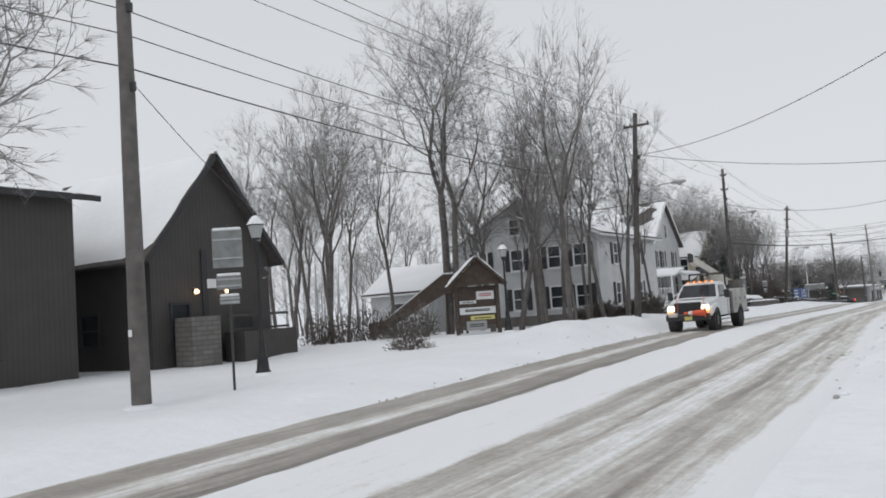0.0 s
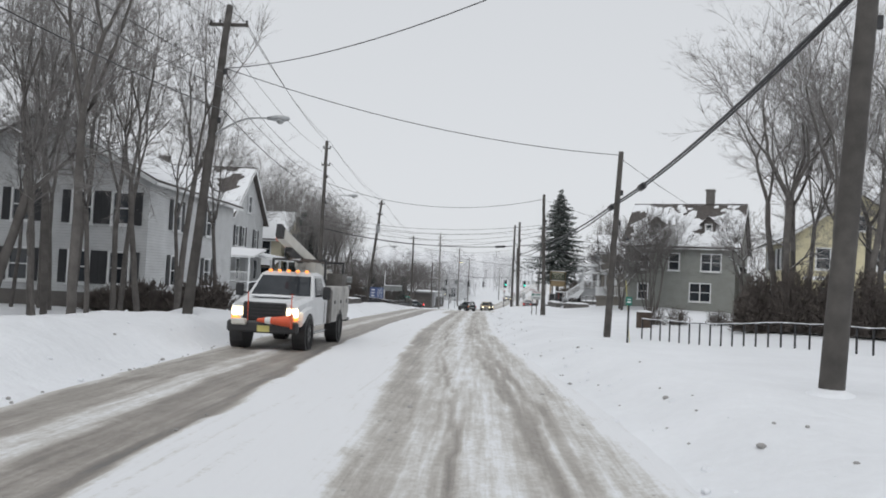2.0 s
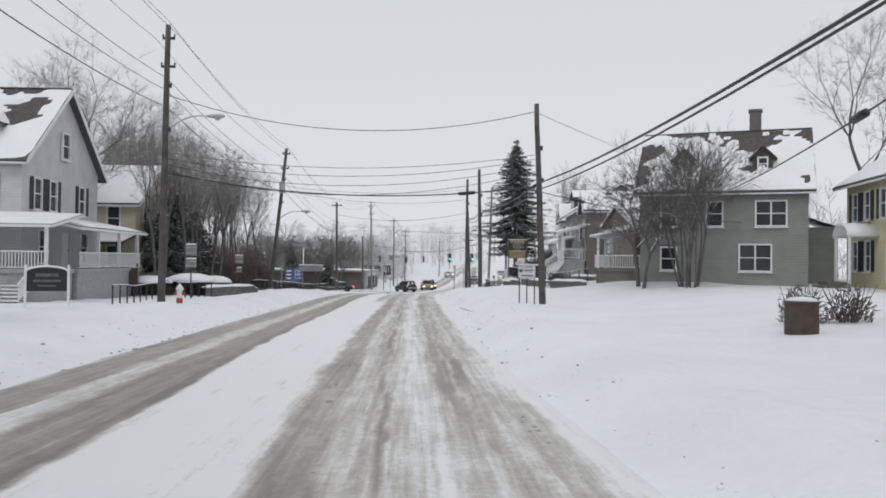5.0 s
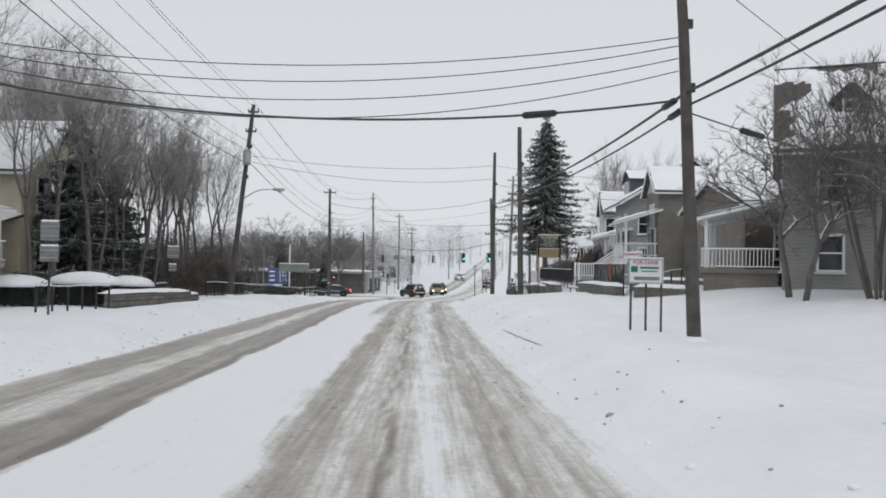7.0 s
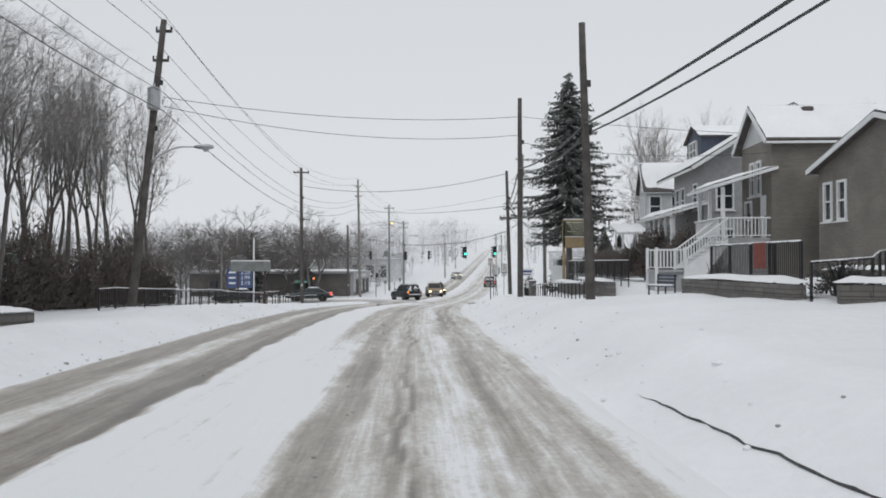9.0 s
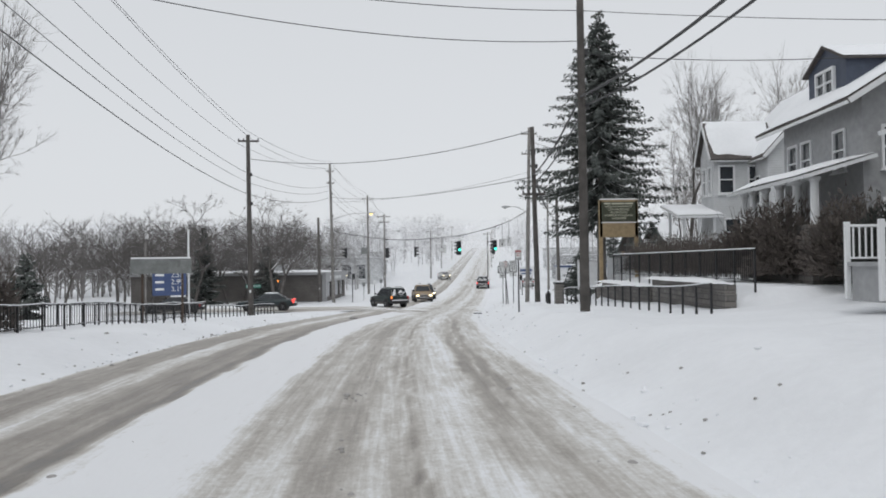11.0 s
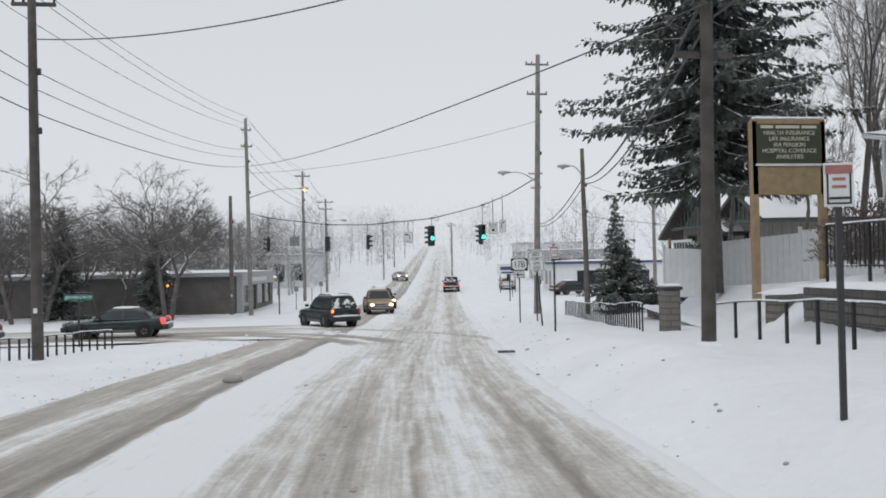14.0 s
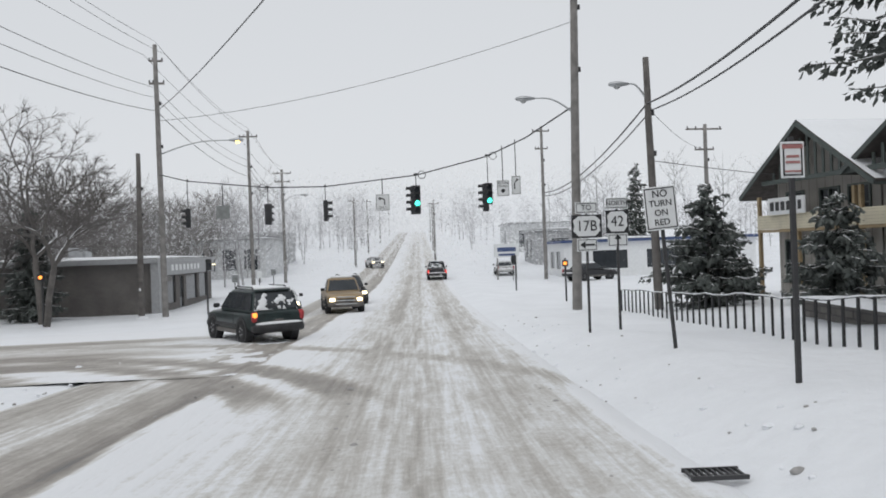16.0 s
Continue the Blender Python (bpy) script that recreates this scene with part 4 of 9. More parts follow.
# beyond the porch house
for k in range(30):
    key, kw = KINDS[(k * 2 + k // 5) % 4]
    y = 95 + k * 1.05
    x = -24.5 - rnd.random() * 11 + (2.5 if y > 112 else 0)
    if y < 108:
        x = -37 + rnd.random() * 8 if k % 2 else -21.8 - rnd.random()
    bare_tree(key, x, y, rnd.uniform(0.85, 1.25) * (0.8 if x > -23 else 1), rnd.uniform(0, 360), group="trees along the west fence", **kw)
for x, y, q in ((-29.5, 99.0, 0.85), (-26.5, 110.5, 0.75), (-30.5, 115.0, 0.8), (-33.0, 121.0, 0.7)):
    bare_tree("tall", x, y, q, 53 * y, "tall bare tree with upswept limbs beside the fence", group="trees along the west fence", **TALL)
# east side
bare_tree("tall", 10.6, 55.5, 0.78, 75, "bare maple tree spreading over the hedge by the yellow house", **TALL)
bare_tree("forked", 12.7, 53.0, 1.25, 15, **FORKED)
bare_tree("forked", 11.4, 57.5, 1.2, 215, **FORKED)
bare_tree("tall_b", 14.8, 56.0, 0.75, 305, **TALL_B)
bare_tree("round", 10.0, 57.4, 0.85, 95, **ROUND)
bare_tree("slim", 12.9, 58.5, 1.1, 40, **SLIM)
bare_tree("forked", 13.8, 54.5, 1.0, 120, **FORKED)
bare_tree("round", 16.5, 57.0, 1.1, 200, **ROUND)
bare_tree("shrub", 11.0, 88.0, 1.0, 0, "large many-stemmed bare shrub on the snowy lawn", group="bare shrubs", **SHRUB)
bare_tree("crab", 8.6, 89.6, 0.95, 50, "small crooked bare tree on the snowy lawn", **CRAB)
for k, (x, y, s) in enumerate(((28, 100, 1.0), (33, 92, 1.1), (30, 118, 0.9), (26, 130, 1.0), (24, 152, 0.9), (30, 84, 1.1))):
    bare_tree("poplar" if k > 1 else "tall_b", x, y, s, 70 * k, **(POPLAR if k > 1 else TALL_B))
for k in range(9):
    bare_tree("poplar" if k % 3 else "slim", 17 + rnd.random() * 12, 150 + k * 2.4, rnd.uniform(0.8, 1.05), rnd.uniform(0, 360), "slender bare tree behind the white fence", **(POPLAR if k % 3 else SLIM))
for k, (x, y, q) in enumerate(((11.4, 156.5, 1.2), (15.0, 152.0, 1.25), (17.6, 153.5, 1.2), (19.3, 156.0, 1.25), (16.2, 158.5, 1.1), (20.5, 149.5, 1.2))):
    bare_tree("slim" if k % 2 else "slim_b", x, y, q, 83 * k, "tall slender bare tree behind the white fence", **(SLIM if k % 2 else SLIM_B))
for x, y, q in ((-22.3, 127.3, 0.95), (-23.8, 129.0, 1.1), (-25.4, 126.6, 1.15)):
    bare_tree("slim", x, y, q, 31 * y, group="trees along the west fence", **SLIM)
for k, (x, y, q) in enumerate(((-33.5, 46.5, 1.2), (-38.5, 40.5, 1.1))):
    bare_tree("forked" if k % 2 else "slim", x, y, q, 67 * k, "bare tree in the hazy wood behind the stairs", group="woodland trees", **(FORKED if k % 2 else SLIM))
# across the side street
for k, (x, y, s) in enumerate(((-30.0, 187.0, 1.48), (-19.6, 187.0, 1.48), (-25.2, 191.0, 1.0), (-38.0, 190.0, 1.2), (-46.0, 192.0, 1.15), (-34.0, 191.0, 1.1))):
    bare_tree("crab", x, y, s, 77 * k, "broad bare crab-apple tree beside the brick store", **CRAB)
def needle_tree(x, y, height, radius, seed, clear, label, base=None, whorls=26, per=9, droop=0.35, dense=1.0):
    """A spruce: tapered trunk, drooping boughs in whorls, each hung with sprays of needles."""
    rnd = random.Random(seed)
    z = ground_z(x, y) if base is None else base
    e = thing("spruce_tree", (x, y, z), label, "tree")
    r = height * 0.0145
    part("trunk", G().tube([(0, 0, -0.3), (0, 0, height * 0.3), (0.05, 0, height * 0.7), (0, 0, height)], [r * 1.15, r * 0.9, r * 0.45, 0.02], 10), BARK, e, smooth=True)
    boughs, needles = G(), G()
    for w in range(whorls):
        s = clear + (1 - clear) * (w + rnd.random() * 0.6) / whorls
        reach = radius * (1 - (s - clear) / (1 - clear)) ** 0.78 * rnd.uniform(0.78, 1.1) + 0.2
        if s < clear + 0.14:
            reach *= rnd.uniform(0.55, 1.0)
        for b in range(per):
            a = 2 * math.pi * (b + rnd.random() * 0.9) / per + w * 0.7
            L = reach * rnd.uniform(0.65, 1.12)
            d = Vector((math.cos(a), math.sin(a), 0))
            p0 = Vector((0, 0, min(0.99, s + rnd.gauss(0, 0.35) * (1 - clear) / whorls) * height))
            pts = []
            for k in range(6):
                u = k / 5
                pts.append(p0 + d * L * u + Vector((0, 0, -droop * L * (1.5 * u - 0.9 * u * u) + 0.05 * rnd.gauss(0, 1))))
            boughs.tube(pts, [0.045 - 0.007 * k for k in range(6)], 4, False)
            m = max(8, int(L * 34 * dense))
            for k in range(m):
                u = 0.12 + 0.88 * (k + rnd.random()) / m
                i = min(4, int(u * 5))
                q = pts[i].lerp(pts[i + 1], u * 5 - i)
                ax = (pts[i + 1] - pts[i]).normalized()
                q = q + Vector((rnd.gauss(0, 0.05), rnd.gauss(0, 0.05), rnd.gauss(-0.04, 0.07))) * min(1.0, L / 2)
                sd = ax.cross(Vector((0, 0, 1))).normalized() * (1 if k % 2 else -1)
                ln = (0.17 + 0.30 * (1 - u)) * rnd.uniform(0.6, 1.35) * min(1.0, L / 1.6 + 0.35)
                tip = q + (sd * rnd.uniform(0.1, 1.0) + ax * rnd.uniform(0.2, 0.9)) * ln + Vector((0, 0, ln * rnd.uniform(-1.25, 0.2)))
                wd = 0.035 + ln * 0.16
                up = Vector((rnd.gauss(0, 0.7), rnd.gauss(0, 0.7), 1)).normalized()
                n1 = (tip - q).cross(up).normalized() * wd
                mid = q.lerp(tip, rnd.uniform(0.35, 0.6))
                needles.put([q, mid + n1, tip, mid - n1 - up * wd * 0.7], [(0, 1, 2), (0, 2, 3)])
    tagged(part("bough_whorl", boughs, BARK, e), kind="stuff")
    tagged(part("needle_mass", needles, NEEDLE, e, "dark green drooping needle sprays"), kind="stuff")
    return e


needle_tree(8.5, 151.6, 19.7, 6.7, 4, 0.24, "tall dark spruce tree beside the billboard", base=-0.7, whorls=33, per=8, droop=0.42, dense=0.85)
needle_tree(11.6, 170.8, 5.2, 2.7, 9, 0.05, "small bushy spruce tree by the motel", whorls=12, per=8, droop=-0.12)
needle_tree(14.5, 166.5, 4.0, 2.6, 19, 0.05, "small bushy spruce tree by the motel", whorls=10, per=8, droop=-0.1)
needle_tree(14.6, 173.5, 2.0, 0.9, 29, 0.05, "tiny spruce shrub beside the railing", whorls=10, per=8, droop=0.1)
needle_tree(-28.4, 189.6, 9.0, 2.6, 14, 0.06, "dark spruce tree beside the brick store", whorls=16, per=9, droop=0.2)
needle_tree(-21.4, 190.6, 7.0, 2.2, 15, 0.06, "dark spruce tree beside the brick store", whorls=16, per=9, droop=0.2)
needle_tree(-31.0, 150.0, 4.6, 1.6, 16, 0.06, "small spruce tree behind the price sign", whorls=12, per=8, droop=0.15)
needle_tree(27.0, 215.0, 11.0, 2.6, 17, 0.08, "hazy spruce tree behind the motel", whorls=16, per=8, droop=0.2)
needle_tree(-24.3, 103.0, 10.0, 3.9, 18, 0.06, "dark evergreen tree beside the cream house", whorls=20, per=9, droop=0.25)
needle_tree(-24.0, 107.6, 8.2, 3.3, 21, 0.06, "dark evergreen tree beside the cream house", whorls=17, per=9, droop=0.25)


def bush(x, y, rx, ry, h, seed, mat, label, name="bush", count=900, blade=0.16, base=None, snow=False):
    """A dense shrub of many small twigs with an uneven outline."""
    rnd = random.Random(seed)
    z = ground_z(x, y) if base is None else base
    e = thing(name, (x, y, z), label, "bush", "bushes")
    stems, leaves = G(), G()
    for k in range(14):
        a, q = rnd.uniform(0, 6.28), rnd.uniform(0.3, 0.9)
        stems.tube([(0.2 * rx * math.cos(a), 0.2 * ry * math.sin(a), -0.1), (q * rx * math.cos(a), q * ry * math.sin(a), h * rnd.uniform(0.6, 1.0))], [0.025, 0.006], 4, False)
    for k in range(count):
        a, u = rnd.uniform(0, 6.28), rnd.random() ** 0.45
        ph = math.asin(rnd.random())
        rr = u * (0.82 + 0.3 * noise.noise(Vector((math.cos(a) * 1.8 + seed, math.sin(a) * 1.8, ph * 2))))
        p = Vector((rx * rr * math.cos(a) * math.cos(ph), ry * rr * math.sin(a) * math.cos(ph), h * rr * math.sin(ph) + 0.03))
        d = Vector((p.x / rx, p.y / ry, 0.35 + p.z / h)).normalized()
        d = (d + Vector((rnd.gauss(0, 0.5), rnd.gauss(0, 0.5), rnd.gauss(0, 0.4)))).normalized() * blade * rnd.uniform(0.6, 1.5)
        n1 = d.orthogonal().normalized() * blade * 0.14
        leaves.put([p - n1, p + n1, p + d], [(0, 1, 2)])
        leaves.put([p - n1.cross(d).normalized() * blade * 0.12, p + n1.cross(d).normalized() * blade * 0.12, p + d * 0.9], [(0, 1, 2)])
    part("stem_tuft", stems, BARK, e)
    part("foliage", leaves, mat, e)
    if snow:
        g, prof = G(), []
        for i in range(7):
            t = i / 6
            prof.append([(rx * 0.76 * math.sin(math.pi / 2 * (1 - t)) * (1 + 0.22 * math.sin(5 * a + seed)) * math.cos(a), ry * 0.76 * math.sin(math.pi / 2 * (1 - t)) * (1 + 0.2 * math.sin(3 * a + seed)) * math.sin(a), h * (0.62 + 0.38 * math.sin(math.pi / 2 * t))) for a in np.linspace(0, 6.28, 16, endpoint=False)])
        g.loft(prof)
        part("snow_cap", g, ROOF_SNOW, e, "rounded cap of snow", True)
    return e


bush(-18.6, 26.6, 1.3, 0.9, 0.8, 1, BRUSH, "low scraggly bare bush poking through the snow bank", count=500)
for k in range(5):
    bush(-27.6 + 1.2 * k, 31.5 + 0.6 * k, 1.3, 1.0, 1.9, 20 + k, BRUSH, "dark bare bush behind the restaurant", count=900)
for k in range(6):
    bush(-21.5 + 1.1 * k, 50.9 - 0.25 * k, 1.2, 0.9, 1.1 + 0.3 * (k % 3), 30 + k, BRUSH, "tangled bare undergrowth before the white house", count=1200, blade=0.26)
for k in range(8):
    bush(9.3 + 1.45 * k, 55.2 - 0.75 * k, 1.55, 1.3, 3.2 + 0.25 * (k % 2), 40 + k, BRUSH, "dense dark brown hedge beside the railing", "hedge", count=6500, blade=0.24)
for k, (x, y) in enumerate(((6.3, 64.5), (7.6, 64.2), (9.6, 62.6), (11.2, 61.8), (12.5, 60.8))):
    bush(x, y, 0.9, 0.8, 1.25 if k < 2 else 1.0, 50 + k, BRUSH, "small bare shrub beside the yellow house path", count=600)
for k, (x, y, rx, ry, h) in enumerate(((-20.4, 95.2, 2.0, 1.2, 1.5), (-19.4, 97.6, 1.5, 1.1, 1.3), (-22.5, 93.2, 1.6, 1.2, 1.3))):
    bush(x, y, rx, ry, h, 60 + k, EVERGREEN, "clipped evergreen bush capped with snow", count=4500, snow=True)
for k in range(7):
    bush(-23.5 + 0.35 * k, 107.0 + 2.9 * k, 1.9, 1.9, 3.2 + 0.7 * (k % 3), 70 + k, BRUSH, "bare tangled brush behind the iron fence", count=3200, blade=0.26)
for k in range(6):
    bush(7.6 + 0.25 * k, 128.5 + 2.9 * k, 1.7, 1.8, 2.0 + 0.3 * (k % 2), 90 + k, BRUSH, "dense brown barberry hedge above the wall", "hedge", count=3000, base=0.2)
for k, (x, y, q) in enumerate(((9.6, 122.2, 3.2), (9.0, 125.2, 3.5), (8.9, 128.0, 3.1))):
    bush(x, y, 1.9, 1.7, q, 110 + k, BRUSH, "tall dense brown hedge before the columned porch", "hedge", count=4500, blade=0.26, base=0.2)
bush(8.4, 118.0, 1.6, 1.6, 2.6, 97, EVERGREEN, "dark evergreen shrub beside the porch steps", count=5000, base=0.4)
bush(4.9, 97.3, 1.0, 1.0, 1.1, 98, EVERGREEN, "low evergreen shrub dusted with snow", count=700)
bush(6.5, 109.8, 0.7, 0.7, 1.4, 99, BRUSH, "small bare shrub beside the brown house", count=450)


# ---- houses ----
def wall_cells(g, a, b, z0, z1, thick, holes):
    """A wall from a to b (plan points, outer face on the right hand side) with real openings (u0, u1, v0, v1)."""
    a, b = Vector((*a, 0)), Vector((*b, 0))
    d = (b - a).normalized()
    n = Vector((-d.y, d.x, 0))
    L = (b - a).length
    us = sorted({0.0, L, *(h[0] for h in holes), *(h[1] for h in holes)})
    vs = sorted({z0, z1, *(h[2] for h in holes), *(h[3] for h in holes)})
    for u0, u1 in zip(us, us[1:]):
        for v0, v1 in zip(vs, vs[1:]):
            um, vm = (u0 + u1) / 2, (v0 + v1) / 2
            if any(h[0] < um < h[1] and h[2] < vm < h[3] for h in holes):
                continue
            c = a + d * um + n * (thick / 2)
            m = Matrix.Translation((c.x, c.y, vm)) @ Matrix(((d.x, n.x, 0, 0), (d.y, n.y, 0, 0), (0, 0, 1, 0), (0, 0, 0, 1)))
            g.box((0, 0, 0), (u1 - u0, thick, v1 - v0), m=m)


def window_parts(house, a, d, u, v, w, h, trim, shutters=None, panes=2, name="window"):
    """A sash window set in its opening: frame, panes, sill; a: wall start, d: way along the wall."""
    n = Vector((d.y, -d.x, 0))  # outward

    def at(uu, out, z):
        p = a + d * uu + n * out
        return Matrix.Translation((p.x, p.y, z)) @ Matrix(((d.x, n.x, 0, 0), (d.y, n.y, 0, 0), (0, 0, 1, 0), (0, 0, 0, 1)))
    f = G()
    t = 0.10
    lo, hi = u - w / 2 - t + 0.02, u + w / 2 + t - 0.02
    us = [(t, hi - lo - t)] if panes < 2 or w <= 1.2 else [(t, (hi - lo) / 2 - 0.045), ((hi - lo) / 2 + 0.045, hi - lo - t)]
    holes = [(ua, ub, va, vb) for ua, ub in us for va, vb in ((v + 0.02, v + h / 2 - 0.03), (v + h / 2 + 0.03, v + h - 0.02))]
    s0, s1 = a + d * lo + n * 0.07, a + d * hi + n * 0.07
    wall_cells(f, (s0.x, s0.y), (s1.x, s1.y), v - t + 0.02, v + h + t - 0.02, 0.14, holes)
    win = part(name, f, trim, house, weld=True)
    part("pane", G().box(0, (w - 0.03, 0.02, h - 0.03), m=at(u, -0.045, v + h / 2)), GLASS, win)
    part("sill", G().box(0, (w + 0.3, 0.2, 0.06), b=0.01, m=at(u, 0.06, v - 0.12)), trim, win)
    if shutters:
        for s in (-1, 1):
            g = G()
            cu = u + s * (w / 2 + 0.1 + 0.22)
            g.box(0, (0.40, 0.04, h + 0.1), b=0.008, m=at(cu, 0.045, v + h / 2))
            for k in range(7):
                g.box(0, (0.30, 0.02, 0.05), m=at(cu, 0.07, v + h * (0.08 + 0.14 * k)))
            part("shutter", g, shutters, win, "dark louvred shutter")
    return win


def slab(g, p0, p1, p2, p3, t):
    """A plate of thickness t over the quad p0..p3, thickened upwards."""
    ps = [Vector(p) for p in (p0, p1, p2, p3)]
    n = (ps[1] - ps[0]).cross(ps[3] - ps[0]).normalized()
    if n.z < 0:
        n = -n
    g.put([*ps, *[p + n * t for p in ps]], [(0, 1, 2, 3), (4, 7, 6, 5), (0, 4, 5, 1), (1, 5, 6, 2), (2, 6, 7, 3), (3, 7, 4, 0)])


def snow_sheet(g, p0, p1, p2, p3, t, seed, nu=14, nv=8, bare=0.0):
    """Snow lying on a roof plane: uneven, rounded at its edges, with bare gaps where it has slid off."""
    ps = [Vector(p) for p in (p0, p1, p2, p3)]
    n = (ps[1] - ps[0]).cross(ps[3] - ps[0]).normalized()
    if n.z < 0:
        n = -n
    o = len(g.v)
    for j in range(nv + 1):
        for i in range(nu + 1):
            u, v = i / nu, j / nv
            p = ps[0].lerp(ps[1], u).lerp(ps[3].lerp(ps[2], u), v)
            e = min(1.0, 5 * min(u, 1 - u) + 0.25, 5 * min(v, 1 - v) + 0.25)
            k = noise.noise(Vector((u * 3 + seed, v * 3, seed * 1.3)))
            h = t * e * (1 + 0.5 * k)
            if bare and noise.noise(Vector((u * 4.1 + seed * 2, v * 2.6, seed))) + 0.35 * noise.noise(Vector((u * 17 + seed, v * 11, seed))) > 1 - bare - 0.55 * (v ** 3):
                h = -0.06
            wob = 0.06 * noise.noise(Vector((u * 9 + seed, v * 9, 2)))
            g.v.append(tuple(p + n * h + (ps[1] - ps[0]).normalized() * wob))
    for j in range(nv):
        for i in range(nu):
            a = o + j * (nu + 1) + i
            g.f.append((a, a + 1, a + nu + 2, a + nu + 1))


def house(at, size, eave, ridge, axis, walls, trim, label, openings=(), over=0.45, base_mat=None, base_h=0.0, shutters=None, roof=None, snow=0.16, bare=0.0, chimney=None, name="house", category="house", gable_mat=None, rz=0.0, cap=False):
    """at: middle of the footprint and ground; axis: the way the ridge runs; openings: (side, u, v, w, h, kind)."""
    X, Y = size
    e = thing(name, at, label, category, "houses along the road" if name == "house" else "", rz)
    g = G()
    sides = {"S": ((-X / 2, -Y / 2), (X / 2, -Y / 2)), "E": ((X / 2, -Y / 2), (X / 2, Y / 2)), "N": ((X / 2, Y / 2), (-X / 2, Y / 2)), "W": ((-X / 2, Y / 2), (-X / 2, -Y / 2))}
    th = 0.22
    for s, (a, b) in sides.items():
        L = X if s in "SN" else Y
        if s in "EW":
            a2, b2 = (a[0], a[1] + math.copysign(th, b[1] - a[1])), (b[0], b[1] - math.copysign(th, b[1] - a[1]))
        else:
            a2, b2 = a, b
        holes = [(L / 2 + u - w / 2 - (th if s in "EW" else 0), L / 2 + u + w / 2 - (th if s in "EW" else 0), v, v + h) for sd, u, v, w, h, k in openings if sd == s and v + h < eave]
        wall_cells(g, a2, b2, -1.8, eave, th, holes)
    body = part("wall", g, walls, e, weld=True)
    for s in (-1, 1):
        gg = G()
        if axis == "x":
            gg.prism([(-Y / 2 + 0.003, eave), (Y / 2 - 0.003, eave), (0, ridge)], 0, "x", s * (X / 2 - 0.003), s * (X / 2 - th))
        else:
            gg.prism([(-X / 2 + 0.003, eave), (X / 2 - 0.003, eave), (0, ridge)], 0, "y", s * (Y / 2 - 0.003), s * (Y / 2 - th))
        part("gable", gg, gable_mat or walls, e)
    if base_h:
        f = G()
        for s, (a, b) in sides.items():
            d = Vector((b[0] - a[0], b[1] - a[1], 0)).normalized()
            nn = Vector((d.y, -d.x, 0)) * 0.03
            wall_cells(f, (a[0] + nn.x, a[1] + nn.y), (b[0] + nn.x, b[1] + nn.y), -1.8, base_h, 0.03, [])
        part("foundation", f, base_mat or STONE, e)
    # roof planes
    H = (X if axis == "y" else Y) / 2
    Lh = (Y if axis == "y" else X) / 2
    slope = (ridge - eave) / H
    lo = eave - over * slope
    for s in (-1, 1):
        r, sn = G(), G()
        if axis == "x":
            q = [(-Lh - over, s * (H + over), lo), (Lh + over, s * (H + over), lo), (Lh + over, 0, ridge), (-Lh - over, 0, ridge)]
        else:
            q = [(s * (H + over), -Lh - over, lo), (s * (H + over), Lh + over, lo), (0, Lh + over, ridge), (0, -Lh - over, ridge)]
        slab(r, *q, 0.18)
        rf = part("roof", r, roof or SHINGLE, e)
        up = Vector((0, 0, 0.19))
        snow_sheet(sn, *[Vector(p) + up for p in q], snow, at[0] + at[1] + s, 44 if bare else 14, 26 if bare else 8, bare=bare)
        part("roof_snow", sn, ROOF_SNOW, rf, "sheet of fresh snow", True)
        # eave board
        fb = G()
        a_, b_ = Vector(q[0]), Vector(q[1])
        mid = (a_ + b_) / 2
        sz = (abs(b_.x - a_.x) + 0.0, 0.05, 0.2) if axis == "x" else (0.05, abs(b_.y - a_.y), 0.2)
        fb.box(mid + Vector((0, 0, 0.06)) + (Vector((0, s * 0.03, 0)) if axis == "x" else Vector((s * 0.03, 0, 0))), sz)
        part("eave_board", fb, trim, rf)
    if cap:
        cs = (2 * Lh + 2 * over, 0.24, 0.10) if axis == "x" else (0.24, 2 * Lh + 2 * over, 0.10)
        part("ridge_cap", G().box((0, 0, ridge + 0.22), cs, b=0.05), roof or SHINGLE, e, "bare dark ridge cap")
    # rakes
    for s in (-1, 1):
        rk = G()
        for t in (-1, 1):
            if axis == "x":
                p0, p1 = Vector((s * (Lh + over + 0.03), t * (H + over), lo + 0.05)), Vector((s * (Lh + over + 0.03), 0, ridge + 0.05))
            else:
                p0, p1 = Vector((t * (H + over), s * (Lh + over + 0.03), lo + 0.05)), Vector((0, s * (Lh + over + 0.03), ridge + 0.05))
            d = (p1 - p0).normalized()
            c = d.cross(Vector((1, 0, 0)) if axis == "x" else Vector((0, 1, 0))).normalized()
            o = Vector((0.025, 0, 0)) if axis == "x" else Vector((0, 0.025, 0))
            vs = [p0 - c * 0.1 - o, p1 - c * 0.1 - o, p1 + c * 0.1 - o, p0 + c * 0.1 - o, p0 - c * 0.1 + o, p1 - c * 0.1 + o, p1 + c * 0.1 + o, p0 + c * 0.1 + o]
            rk.put(vs, [(0, 1, 2, 3), (4, 7, 6, 5), (0, 4, 5, 1), (1, 5, 6, 2), (2, 6, 7, 3), (3, 7, 4, 0)])
        part("rake_board", rk, trim, e)
